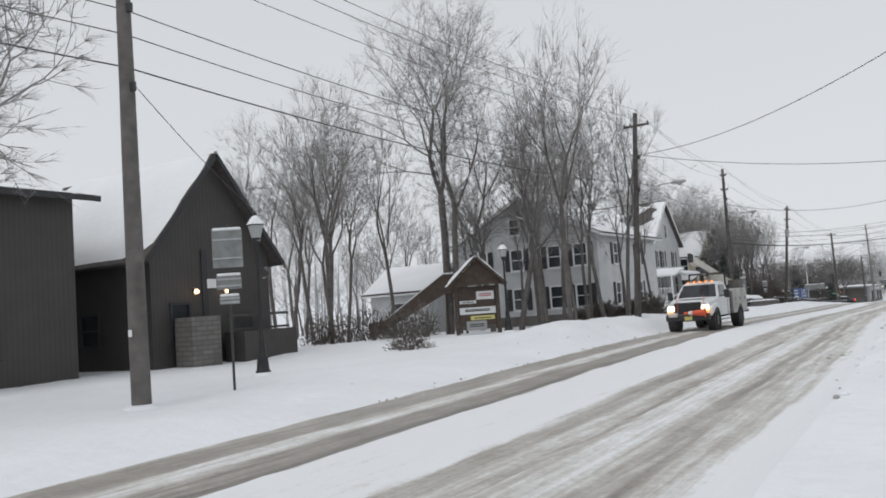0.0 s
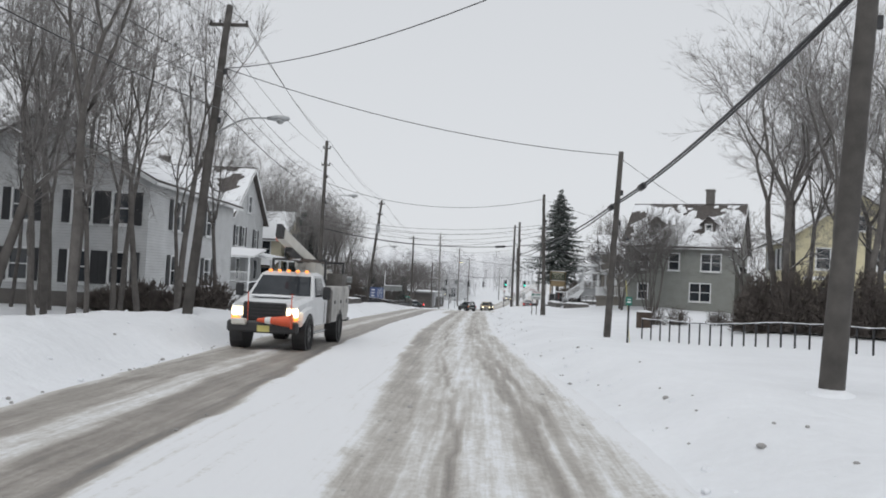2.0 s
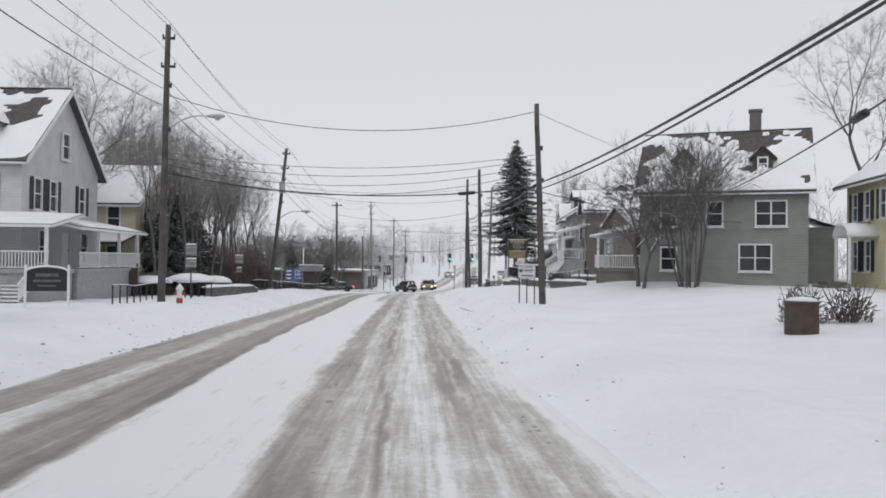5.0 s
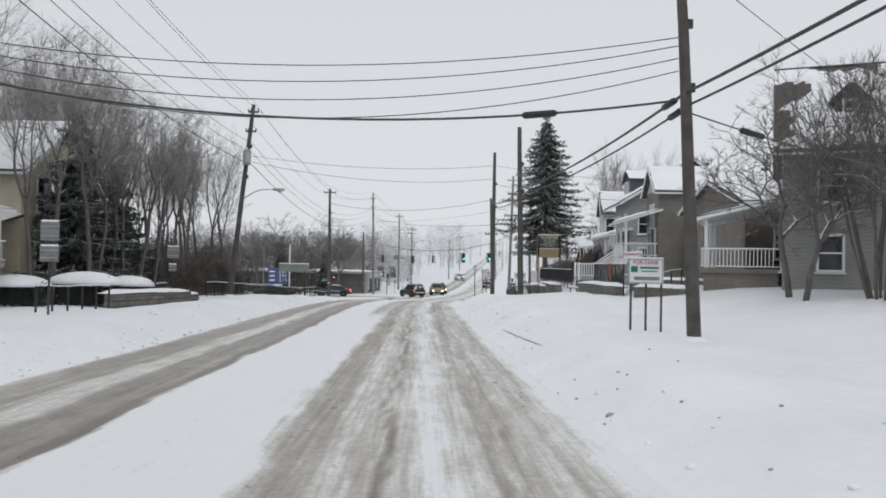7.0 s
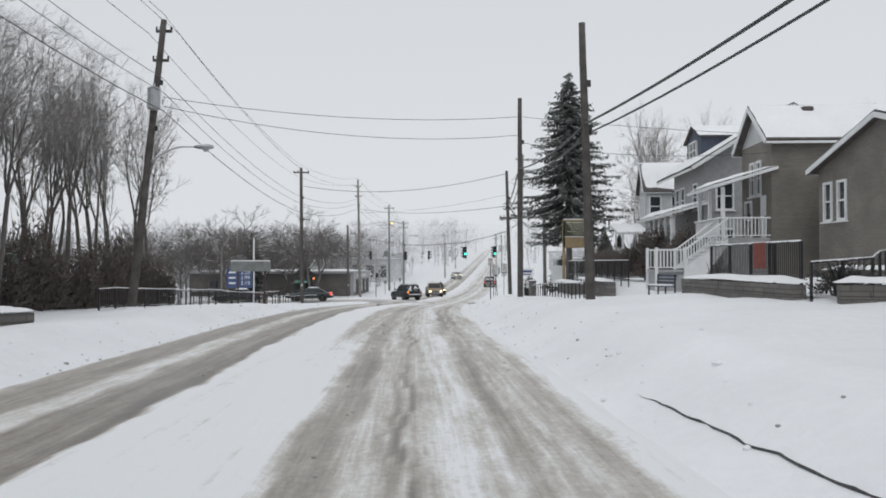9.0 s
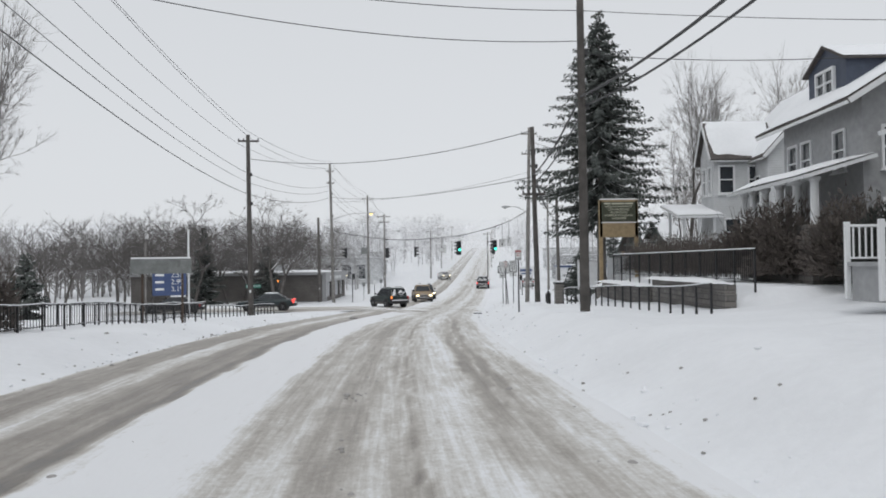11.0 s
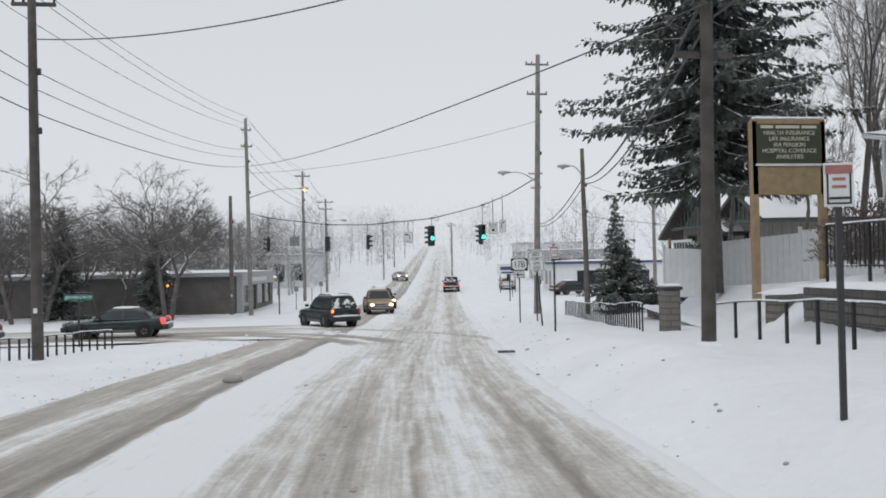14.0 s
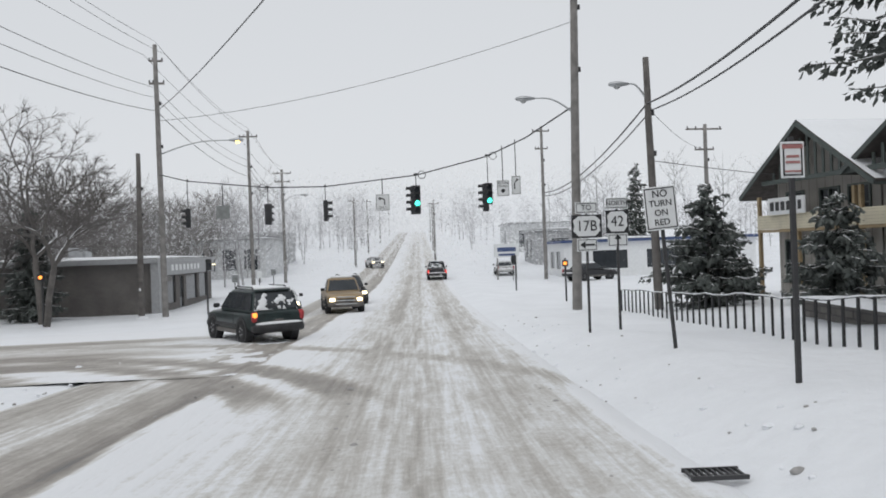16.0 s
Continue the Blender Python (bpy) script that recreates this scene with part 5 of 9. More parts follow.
    for sd, u, v, w, h, k in openings:
        a, b = sides[sd]
        a3 = Vector((*a, 0))
        d = (Vector((*b, 0)) - a3).normalized()
        L = X if sd in "SN" else Y
        if v + h < eave or k == "g":
            if k == "door":
                n = Vector((d.y, -d.x, 0))
                m = Matrix.Translation(a3 + d * (L / 2 + u) - n * 0.06 + Vector((0, 0, v + h / 2))) @ Matrix(((d.x, n.x, 0, 0), (d.y, n.y, 0, 0), (0, 0, 1, 0), (0, 0, 0, 1)))
                dr = part("door", G().box(0, (w - 0.02, 0.06, h), b=0.01, m=m), trim, e)
                part("handle", G().box(0, (0.06, 0.12, 0.06), m=m @ Matrix.Translation((w * 0.38, 0.06, 0))), DARK_STEEL, dr)
            else:
                off = 0.09 if k == "g" else 0.0
                n = Vector((d.y, -d.x, 0)) * off
                window_parts(e, a3 + n, d, L / 2 + u, v, w, h, trim, shutters if k == "s" else None)
    if chimney:
        cx, cy, cz = chimney
        ch = part("chimney", G().box((cx, cy, cz - 0.8), (0.75, 0.75, 2.6), b=0.02).box((cx, cy, cz + 0.5), (0.9, 0.9, 0.12)), STORE_BRICK, e)
        part("chimney_snow", G().box((cx, cy, cz + 0.6), (0.8, 0.8, 0.1), b=0.04), ROOF_SNOW, ch)
    return e


def dormer(h, c, w, hgt, depth, axis_sign, walls, trim, roof_h=0.8, way="y", win_w=0.7, win_h=1.0):
    """A small gabled dormer on a house; c: middle of its front at the sill; it looks along way * axis_sign."""
    d = G()
    s = axis_sign
    if way == "y":
        poly = [(c[0] - w / 2, c[2]), (c[0] + w / 2, c[2]), (c[0] + w / 2, c[2] + hgt), (c[0], c[2] + hgt + roof_h), (c[0] - w / 2, c[2] + hgt)]
        d.prism(poly, 0, "y", c[1], c[1] - s * depth)
    else:
        poly = [(c[1] - w / 2, c[2]), (c[1] + w / 2, c[2]), (c[1] + w / 2, c[2] + hgt), (c[1], c[2] + hgt + roof_h), (c[1] - w / 2, c[2] + hgt)]
        d.prism(poly, 0, "x", c[0], c[0] - s * depth)
    dm = part("dormer", d, walls, h)
    for t in (-1, 1):
        r, sn = G(), G()
        if way == "y":
            q = [(c[0] + t * (w / 2 + 0.2), c[1] + s * 0.2, c[2] + hgt - 0.2 * roof_h / (w / 2)), (c[0] + t * (w / 2 + 0.2), c[1] - s * depth, c[2] + hgt - 0.2 * roof_h / (w / 2)), (c[0], c[1] - s * depth, c[2] + hgt + roof_h), (c[0], c[1] + s * 0.2, c[2] + hgt + roof_h)]
        else:
            q = [(c[0] + s * 0.2, c[1] + t * (w / 2 + 0.2), c[2] + hgt - 0.2 * roof_h / (w / 2)), (c[0] - s * depth, c[1] + t * (w / 2 + 0.2), c[2] + hgt - 0.2 * roof_h / (w / 2)), (c[0] - s * depth, c[1], c[2] + hgt + roof_h), (c[0] + s * 0.2, c[1], c[2] + hgt + roof_h)]
        slab(r, *q, 0.09)
        rr = part("dormer_roof", r, SHINGLE, dm)
        snow_sheet(sn, *[Vector(p) + Vector((0, 0, 0.1)) for p in q], 0.12, c[0] * 3 + t, 5, 4)
        part("dormer_snow", sn, ROOF_SNOW, rr, smooth=True)
    a = Vector((c[0] - w / 2, c[1] + s * 0.07, 0)) if way == "y" and s < 0 else Vector((c[0] + w / 2, c[1] + s * 0.07, 0)) if way == "y" else Vector((c[0] + s * 0.07, c[1] + s * -w / 2, 0))
    dd = Vector((1, 0, 0)) if way == "y" and s < 0 else Vector((-1, 0, 0)) if way == "y" else Vector((0, s, 0))
    window_parts(h, a, dd, w / 2, c[2] + 0.3, win_w, win_h, trim, name="dormer_window")
    return dm


def porch(h, x0, x1, y0, y1, floor, top, slope_side, trim, posts, rail=True, rise=0.7, snow=0.15, open_sides="WES", post_r=0.08, round_post=False, base=None):
    """A porch: deck, posts, shed roof under snow, balustrade. slope_side: the side to which the roof falls."""
    deck = part("porch_deck", G().box(((x0 + x1) / 2, (y0 + y1) / 2, floor - 0.1), (x1 - x0, y1 - y0, 0.2)).box(((x0 + x1) / 2, (y0 + y1) / 2, floor / 2 - 0.9), (x1 - x0 - 0.2, y1 - y0 - 0.2, floor + 1.6)), base or GREY_PAINT, h)
    z = {"W": (top, top + rise, top + rise, top), "E": (top + rise, top, top, top + rise), "S": (top, top, top + rise, top + rise), "N": (top + rise, top + rise, top, top)}[slope_side]
    o = 0.3
    q = [(x0 - o, y0 - o, z[0]), (x1 + o, y0 - o, z[1]), (x1 + o, y1 + o, z[2]), (x0 - o, y1 + o, z[3])]
    r, sn = G(), G()
    slab(r, *q, 0.14)
    rr = part("porch_roof", r, trim, h)
    snow_sheet(sn, *[Vector(p) + Vector((0, 0, 0.15)) for p in q], snow, x0 + y0)
    part("porch_snow", sn, ROOF_SNOW, rr, smooth=True)
    for px, py in posts:
        hh = np.interp((px - x0) / (x1 - x0), [0, 1], [z[0], z[1]]) if slope_side in "WE" else np.interp((py - y0) / (y1 - y0), [0, 1], [z[0], z[2]])
        g = G()
        if round_post:
            g.lathe([(post_r * 1.5, 0), (post_r * 1.5, 0.1), (post_r, 0.16), (post_r * 0.85, hh - floor - 0.2), (post_r * 1.3, hh - floor - 0.1), (post_r * 1.3, hh - floor)], (px, py, floor), 12)
        else:
            g.box((px, py, (floor + hh) / 2), (post_r * 2, post_r * 2, hh - floor), b=0.01)
        part("porch_post", g, trim, h)
    if rail:
        for s in open_sides:
            a, b = {"W": ((x0, y0), (x0, y1)), "E": ((x1, y0), (x1, y1)), "S": ((x0, y0), (x1, y0)), "N": ((x0, y1), (x1, y1))}[s]
            balustrade(h, (*a, floor), (*b, floor), trim)
    return rr


def balustrade(parent, a, b, mat, height=0.9, step=0.16):
    a, b = Vector(a), Vector(b)
    L = (b - a).length
    d = (b - a) / L
    part("handrail", G().tube([a + Vector((0, 0, height)), b + Vector((0, 0, height))], 0.04, 6), mat, parent)
    part("bottom_rail", G().tube([a + Vector((0, 0, 0.1)), b + Vector((0, 0, 0.1))], 0.03, 6), mat, parent)
    for k in range(1, int(L / step)):
        p = a + d * (k * step)
        part("baluster", G().box(p + Vector((0, 0, height / 2 + 0.05)), (0.035, 0.035, height - 0.1)), mat, parent)


# restaurant, west
rest = house((-32.0, 24.2, 0.0), (10.0, 6.6), 5.0, 9.1, "x", DARK_BOARD, SHUTTER, "dark-stained wooden restaurant with a steep snowy gable roof", (("E", -1.9, 1.2, 0.9, 1.5, "w"), ("E", 1.6, 0.1, 1.0, 2.1, "door"), ("S", 1.0, 1.2, 1.2, 1.3, "w")), over=0.5, base_h=0.0, snow=0.2, name="restaurant", category="restaurant")
for y in (-1.15, 0.55):
    sc = part("wall_lamp", G().box((5.09, y, 3.25), (0.12, 0.12, 0.22), b=0.02), BLACK_IRON, rest)
    part("bulb", G().lathe([(0.05, -0.1), (0.12, 0), (0.05, 0.1)], (5.2, y, 3.22), 8), WARM_BULB, sc, "lit warm bulb", True)
part("wall_panel", G().box((5.06, -0.2, 3.55), (0.05, 0.5, 0.4), b=0.01), SIGN_WHITE, rest, "small white panel")
part("corner_board", G().box((5.03, -0.55, 2.3), (0.06, 0.3, 5.4)), SHUTTER, rest)
part("railing_board", G().box((6.2, 1.4, 2.1), (0.08, 3.6, 0.12)).box((6.2, 1.4, 1.5), (0.08, 3.6, 0.1)), DARK_BOARD, rest)
part("entrance_pier", G().box((5.7, -1.6, 0.8), (1.1, 1.5, 2.7), b=0.04), STONE, rest, "stone entrance pier")
part("deck_wall", G().box((6.0, 1.7, 0.4), (1.2, 3.2, 2.0)), DARK_BOARD, rest)
house((-34.5, 10.7, 0.0), (13.0, 15.2), 7.0, 8.4, "y", DARK_BOARD, SHUTTER, "low dark wooden restaurant wing with patchy snow on its roof", (("E", -2, 1.2, 1.1, 1.3, "w"), ("E", 4, 1.2, 1.1, 1.3, "w")), over=0.7, snow=0.08, bare=0.85, name="restaurant_wing", category="restaurant")

# notice kiosk
ki = thing("notice_kiosk", (-21.5, 37.4, ground_z(-21.5, 37.4)), "wooden notice kiosk with a snowy gabled roof and posted notices", "kiosk", "", 38)
for sx in (-1, 1):
    part("post", G().box((sx * 1.12, 0, 1.3), (0.2, 0.24, 3.2), b=0.02), BROWN_WOOD, ki)
    q = [(sx * 1.55, -0.7, 2.55), (sx * 1.55, 0.7, 2.55), (0, 0.7, 4.05), (0, -0.7, 4.05)]
    r, sn = G(), G()
    slab(r, *q, 0.1)
    rr = part("roof", r, BROWN_WOOD, ki)
    snow_sheet(sn, *[Vector(p) + Vector((0, 0, 0.11)) for p in q], 0.1, 3.0 + sx, 6, 5)
    part("roof_snow", sn, ROOF_SNOW, rr, smooth=True)
part("gable_panel", G().prism([(-1.3, 2.75), (1.3, 2.75), (0, 3.98)], 0, "y", -0.3, -0.2), BROWN_WOOD, ki, "plain wooden gable panel")
part("gable_beam", G().box((0, -0.34, 2.68), (2.6, 0.14, 0.16)), BROWN_WOOD, ki)
part("back_board", G().box((0, 0.05, 1.5), (2.05, 0.08, 2.1)), BROWN_WOOD, ki)
for (cx, cz, w, h), mt in zip(((0.45, 2.05, 0.95, 0.45), (-0.5, 1.72, 0.9, 0.16), (0.0, 1.25, 1.95, 0.36), (0.25, 0.86, 1.3, 0.22), (-0.1, 0.45, 1.1, 0.5)), (SIGN_WHITE, SIGN_WHITE, SIGN_WHITE, SIGN_YELLOW, GREY_PAINT)):
    nb = part("notice_board", G().box((cx, -0.03, cz), (w, 0.04, h), b=0.006), mt, ki)
    for k in range(2 if h > 0.3 else 1):
        part("text_bar", G().box((cx, -0.055, cz + 0.1 * (k * 2 - 0.5) * min(1, h)), (w * 0.7, 0.008, 0.05)), SIGN_RED if mt is SIGN_WHITE and h > 0.4 else SIGN_BLACK, nb)

# outside stair
st = thing("outdoor_staircase", (-27.6, 40.0, ground_z(-27.6, 40)), "dark wooden outdoor staircase with a solid snowy side rail", "staircase", "", 36)
for k in range(14):
    part("tread", G().box((-2.2 + 0.3 * k, 0, 0.2 + 0.19 * k), (0.34, 1.2, 0.05)), BROWN_WOOD, st)
for s in (-0.65, 0.65):
    part("side_rail", G().prism([(-2.6, 0.0), (-2.6, 1.0), (-1.6, 1.1), (2.0, 3.6), (3.4, 3.6), (3.4, 2.4), (2.0, 2.4)], 0, "y", s - 0.04, s + 0.04), BROWN_WOOD, st)
    part("rail_snow", G().prism([(-2.6, 1.0), (-2.6, 1.06), (-1.6, 1.16), (2.0, 3.68), (3.4, 3.68), (3.4, 3.6), (2.0, 3.6), (-1.6, 1.1)], 0, "y", s - 0.06, s + 0.06), ROOF_SNOW, st)
for x in (2.2, 3.3):
    part("post", G().box((x, 0, 1.4), (0.15, 0.15, 3.0)), BROWN_WOOD, st)

# white houses, west
rows = [("S", u, v, 0.95, 1.5, "s") for u in (-3.6, -0.6, 2.4, 4.4) for v in (1.2, 4.1)]
house((-26.2, 59.5, 0.0), (11.4, 13.0), 6.3, 9.3, "y", WHITE_SIDING, WHITE_PAINT, "white two-storey clapboard house with dark shutters behind trees", rows + [("S", -0.6, 6.75, 0.8, 1.1, "g"), ("E", -3, 1.2, 0.95, 1.5, "s"), ("E", -3, 4.1, 0.95, 1.5, "s"), ("E", 2, 4.1, 0.95, 1.5, "s"), ("E", 2, 1.2, 0.95, 1.5, "s")], base_h=0.7, base_mat=STORE_BRICK, shutters=SHUTTER, snow=0.15)
house((-35.2, 52.5, 0.0), (5.4, 6.0), 3.2, 5.0, "x", WHITE_SIDING, WHITE_PAINT, "small white outbuilding with a snowy roof", (("E", 0, 1.0, 0.9, 1.3, "w"), ("S", 0, 1.0, 0.9, 1.3, "w")), snow=0.2)
wd = house((-33.0, 89.4, 0.3), (13.0, 10.2), 6.9, 11.4, "x", WHITE_SIDING, WHITE_PAINT, "white house with a snowy mansard-like roof, dormers and a long porch", [("S", u, 4.2, 0.9, 1.7, "s") for u in (-4.6, -1.6, 1.4, 4.4)] + [("E", u, 4.2, 0.85, 1.7, "s") for u in (-3.3, -1.4, 2.6)] + [("E", 0, 7.4, 0.9, 1.5, "g"), ("S", 3.6, 1.2, 1.0, 1.8, "w"), ("S", 0.6, 1.2, 1.0, 1.8, "w"), ("S", -2.4, 1.2, 1.0, 1.8, "w"), ("E", -2.6, 1.2, 1.0, 1.8, "w"), ("E", 0.4, 0.9, 1.0, 2.1, "door"), ("E", 3.0, 1.2, 1.0, 1.8, "w")], shutters=SHUTTER, bare=0.45, cap=True, chimney=(-2.0, 0.3, 11.9), base_h=0.7)
dormer(wd, (3.6, -4.5, 7.5), 1.9, 1.5, 3.2, -1, WHITE_SIDING, WHITE_PAINT)
dormer(wd, (-1.0, -4.5, 7.5), 1.9, 1.5, 3.2, -1, WHITE_SIDING, WHITE_PAINT)
porch(wd, -6.0, 9.4, -8.2, -5.12, 0.9, 3.0, "S", WHITE_PAINT, [(x, -8.05) for x in (-5.8, -2.8, 0.2, 3.2, 6.2, 9.2)], open_sides="S")
porch(wd, 6.54, 9.6, -5.1, 4.6, 0.9, 3.0, "E", WHITE_PAINT, [(9.4, y) for y in (-2.0, 1.2, 4.4)], open_sides="E")
ws = thing("porch_stairs", (-25.0, 79.4, ground_z(-25, 79.4)), "white wooden porch stairs with sloping handrails", "stairs")
for k in range(5):
    part("tread", G().box((0, 0.3 * k, 0.15 + 0.17 * k), (1.6, 0.34, 0.06)).box((0, 0.3 * k + 0.15, 0.07 + 0.17 * k), (1.6, 0.03, 0.16)), WHITE_PAINT, ws)
for s in (-0.8, 0.8):
    balustrade(ws, (s, -0.1, 0.0), (s, 1.4, 0.85), WHITE_PAINT)
cr = house((-32.2, 106.4, 0.1), (12.0, 11.0), 5.8, 9.0, "x", CREAM_SIDING, WHITE_PAINT, "cream clapboard house with tall dark windows behind trees", [("E", u, v, 0.85, 1.8, "w") for u in (-3.4, -1.6, 1.2, 3.2) for v in (0.9, 3.8)] + [("S", u, v, 0.9, 1.7, "w") for u in (2, 4.4) for v in (0.9, 3.8)], base_h=0.5)
porch(cr, -3.0, 5.8, -8.2, -5.54, 0.5, 2.7, "S", BROWN_WOOD, [(x, -8.0) for x in (-2.8, 0.0, 2.8, 5.6)], open_sides="S")

# grey house, east
gh = house((15.75, 94.7, 0.6), (10.0, 9.4), 6.0, 10.1, "x", GREY_SIDING, WHITE_PAINT, "grey shingled two-storey house with two dormers under snow", [("S", -3.2, 3.7, 0.9, 1.3, "w"), ("S", -0.4, 3.7, 0.9, 1.5, "w"), ("S", 2.9, 3.7, 1.7, 1.5, "w"), ("S", 2.0, 0.9, 1.8, 1.6, "w"), ("S", -3.2, 0.9, 0.9, 1.4, "w"), ("W", -2.5, 0.9, 0.9, 1.4, "w"), ("W", 2.5, 0.9, 0.9, 1.4, "w"), ("W", -2.5, 3.6, 0.9, 1.3, "w"), ("W", 2.5, 3.6, 0.9, 1.3, "w"), ("W", 0, 6.7, 0.9, 1.2, "g")], rz=-24, bare=0.66, cap=True, chimney=(1.9, 0.3, 11.2), snow=0.2, over=0.4)
porch(gh, -8.4, -5.05, -2.5, 3.3, 0.9, 3.05, "W", WHITE_PAINT, [(-8.2, -2.3), (-8.2, 0.4), (-8.2, 3.1)], open_sides="WS", rise=0.9, base=BROWN_BRICK)
for u in (-2.4, 2.4):
    dormer(gh, (u, -3.35, 7.0), 1.2, 1.15, 2.6, -1, SHINGLE, WHITE_PAINT, 0.6, win_h=0.75, win_w=0.5)
part("side_wing", G().box((5.9, 1.2, 1.6), (1.8, 6.5, 4.2)), GREY_SIDING, gh)
sw = G()
snow_sheet(sw, (5.0, -2.3, 4.3), (7.0, -2.3, 3.6), (7.0, 4.7, 3.6), (5.0, 4.7, 4.3), 0.16, 4)
part("wing_snow", sw, ROOF_SNOW, gh, smooth=True)

# yellow house, east
yh = house((25.8, 83.9, 0.7), (10.4, 10.2), 6.3, 9.8, "y", YELLOW_SIDING, WHITE_PAINT, "pale yellow clapboard house with dark shutters and a snowy porch hood", [("W", u, 3.9, 0.8, 1.6, "s") for u in (-3.6, -1.7, 0.6, 2.5)] + [("W", u, 0.9, 0.8, 1.7, "s") for u in (-3.6, -1.6, 3.6)] + [("W", 1.2, 0.3, 1.0, 2.1, "door"), ("S", -2.6, 3.9, 1.0, 1.6, "w"), ("S", 1.8, 3.9, 1.0, 1.6, "s"), ("S", 2.6, 0.9, 1.0, 1.6, "w"), ("S", 0.0, 7.0, 0.8, 1.1, "g")], shutters=SHUTTER, over=0.6, snow=0.2, rz=-10)
hood = G()
hr = []
for i in range(9):
    a = math.pi * i / 8
    hr.append([(-5.2 - 1.7 * k, 1.2 + 1.3 * math.cos(a), 2.9 + 0.75 * math.sin(a)) for k in (0, 1)] + [(-5.2 - 1.7 * k, 1.2 + 1.15 * math.cos(a), 2.8 + 0.62 * math.sin(a)) for k in (1, 0)])
hood.loft(hr)
part("porch_hood", hood, ROOF_SNOW, yh, "rounded porch hood under snow", True)
for y in (0.1, 2.3):
    part("hood_post", G().box((-6.75, y, 1.5), (0.14, 0.14, 2.7)), WHITE_PAINT, yh)
bay = part("bay", G().prism([(-3.9, -5.1), (-3.3, -6.3), (-1.7, -6.3), (-1.1, -5.1)], 0, "z", -0.4, 3.0), YELLOW_SIDING, yh)
part("bay_windows", G().box((-2.5, -6.32, 1.7), (1.4, 0.05, 1.5)).box((-3.62, -5.72, 1.7), (0.05, 0.9, 1.5), rz=-27).box((-1.38, -5.72, 1.7), (0.05, 0.9, 1.5), rz=27), GLASS, bay)
part("bay_snow", G().prism([(-4.0, -5.1), (-3.4, -6.45), (-1.6, -6.45), (-1.0, -5.1)], 0, "z", 3.0, 3.25), ROOF_SNOW, bay)
part("front_steps", G().box((-7.3, 1.2, 0.0), (1.0, 1.8, 0.5)).box((-7.9, 1.2, -0.15), (0.5, 1.8, 0.4)), STONE, yh)

# brown brick house, east
bh = house((16.67, 114.3, 0.7), (12.8, 4.1), 6.03, 7.65, "x", BROWN_BRICK, WHITE_PAINT, "brown brick house with a white-trimmed gable and snowy roof", [("W", 0.45, 3.6, 0.5, 1.5, "w"), ("W", -0.45, 3.6, 0.5, 1.5, "w"), ("W", -1.0, 1.6, 0.85, 1.7, "w"), ("W", 0.9, 1.5, 0.9, 2.0, "door")], over=0.35, snow=0.2, rz=-5, gable_mat=WHITE_SIDING)
porch(bh, -8.7, -6.43, -1.95, 2.3, 1.5, 3.75, "W", WHITE_PAINT, [(-8.5, -1.8), (-8.5, 0.3), (-8.5, 2.1)], open_sides="WS", rise=0.85)
bw = house((15.9, 106.1, 0.5), (9.2, 9.6), 4.5, 6.0, "x", BROWN_BRICK, WHITE_PAINT, "low brown brick wing with white windows under snow", [("W", -4.0, 2.35, 0.55, 1.5, "w"), ("W", -2.9, 2.35, 0.55, 1.5, "w"), ("S", -2.6, 1.6, 0.8, 1.6, "w")], over=0.35, snow=0.2, rz=0, base_h=0.7)
aerial = part("roof_aerial", G().tube([(-3.0, 1.6, 4.9), (-3.0, 1.6, 5.7), (-3.1, 1.5, 6.6)], 0.025, 6), DARK_STEEL, bw, "bent steel roof aerial")
part("aerial_arm", G().tube([(-3.0, 1.6, 5.7), (-2.5, 1.3, 5.75), (-2.2, 1.1, 6.0)], 0.02, 6), DARK_STEEL, aerial)
for x in (-4.2, 1.0, 3.2):
    part("roof_vent", G().box((x, -0.55, 7.55), (0.5, 0.35, 0.3), b=0.04), SHINGLE, bh, "small dark roof vent")
bs = thing("porch_stairs", (6.3, 113.4, 0.75), "white wooden porch stairs with slatted handrails", "stairs")
for k in range(7):
    part("tread", G().box((0.27 * k, 0, 0.12 + 0.19 * k), (0.31, 1.3, 0.06)), WHITE_PAINT, bs)
for s in (-0.7, 0.7):
    balustrade(bs, (-0.2, s, 0.0), (1.75, s, 1.4), WHITE_PAINT)
    balustrade(bs, (-1.5, s, 0.0), (-0.2, s, 0.0), WHITE_PAINT)
    part("stringer", G().prism([(-0.25, -0.9), (-0.25, 0.05), (1.75, 1.4), (1.75, 1.1), (0.2, -0.9)], 0, "y", s - 0.03, s + 0.03), WHITE_PAINT, bs)
    for x in (-1.5, -0.2):
        part("newel", G().box((x, s, 0.05), (0.12, 0.12, 1.9), b=0.01), WHITE_PAINT, bs)
part("landing", G().box((-0.85, 0, -0.05), (1.4, 1.4, 0.1)).box((-0.85, 0, -0.5), (1.2, 1.2, 0.9)), GREY_PAINT, bs)

# white house with a blue dormer, and the next one, east
hb = house((15.98, 126.5, 0.6), (9.6, 7.2), 6.4, 9.4, "y", GREY_PAINT, WHITE_PAINT, "grey-white house with a dusk-blue dormer and a columned porch", [("W", u, 3.7, 0.9, 1.5, "w") for u in (-2.6, -1.2, 1.8)] + [("S", u, v, 0.9, 1.5, "w") for u in (-3.6, 0, 3.6) for v in (0.9, 3.6)], over=0.9, snow=0.2, chimney=(2, 0.5, 9.2), rz=-5)
dormer(hb, (-4.35, 0.2, 6.7), 3.4, 1.5, 3.0, -1, BLUE_PAINT, WHITE_PAINT, 0.8, "x", 1.5, 1.0)
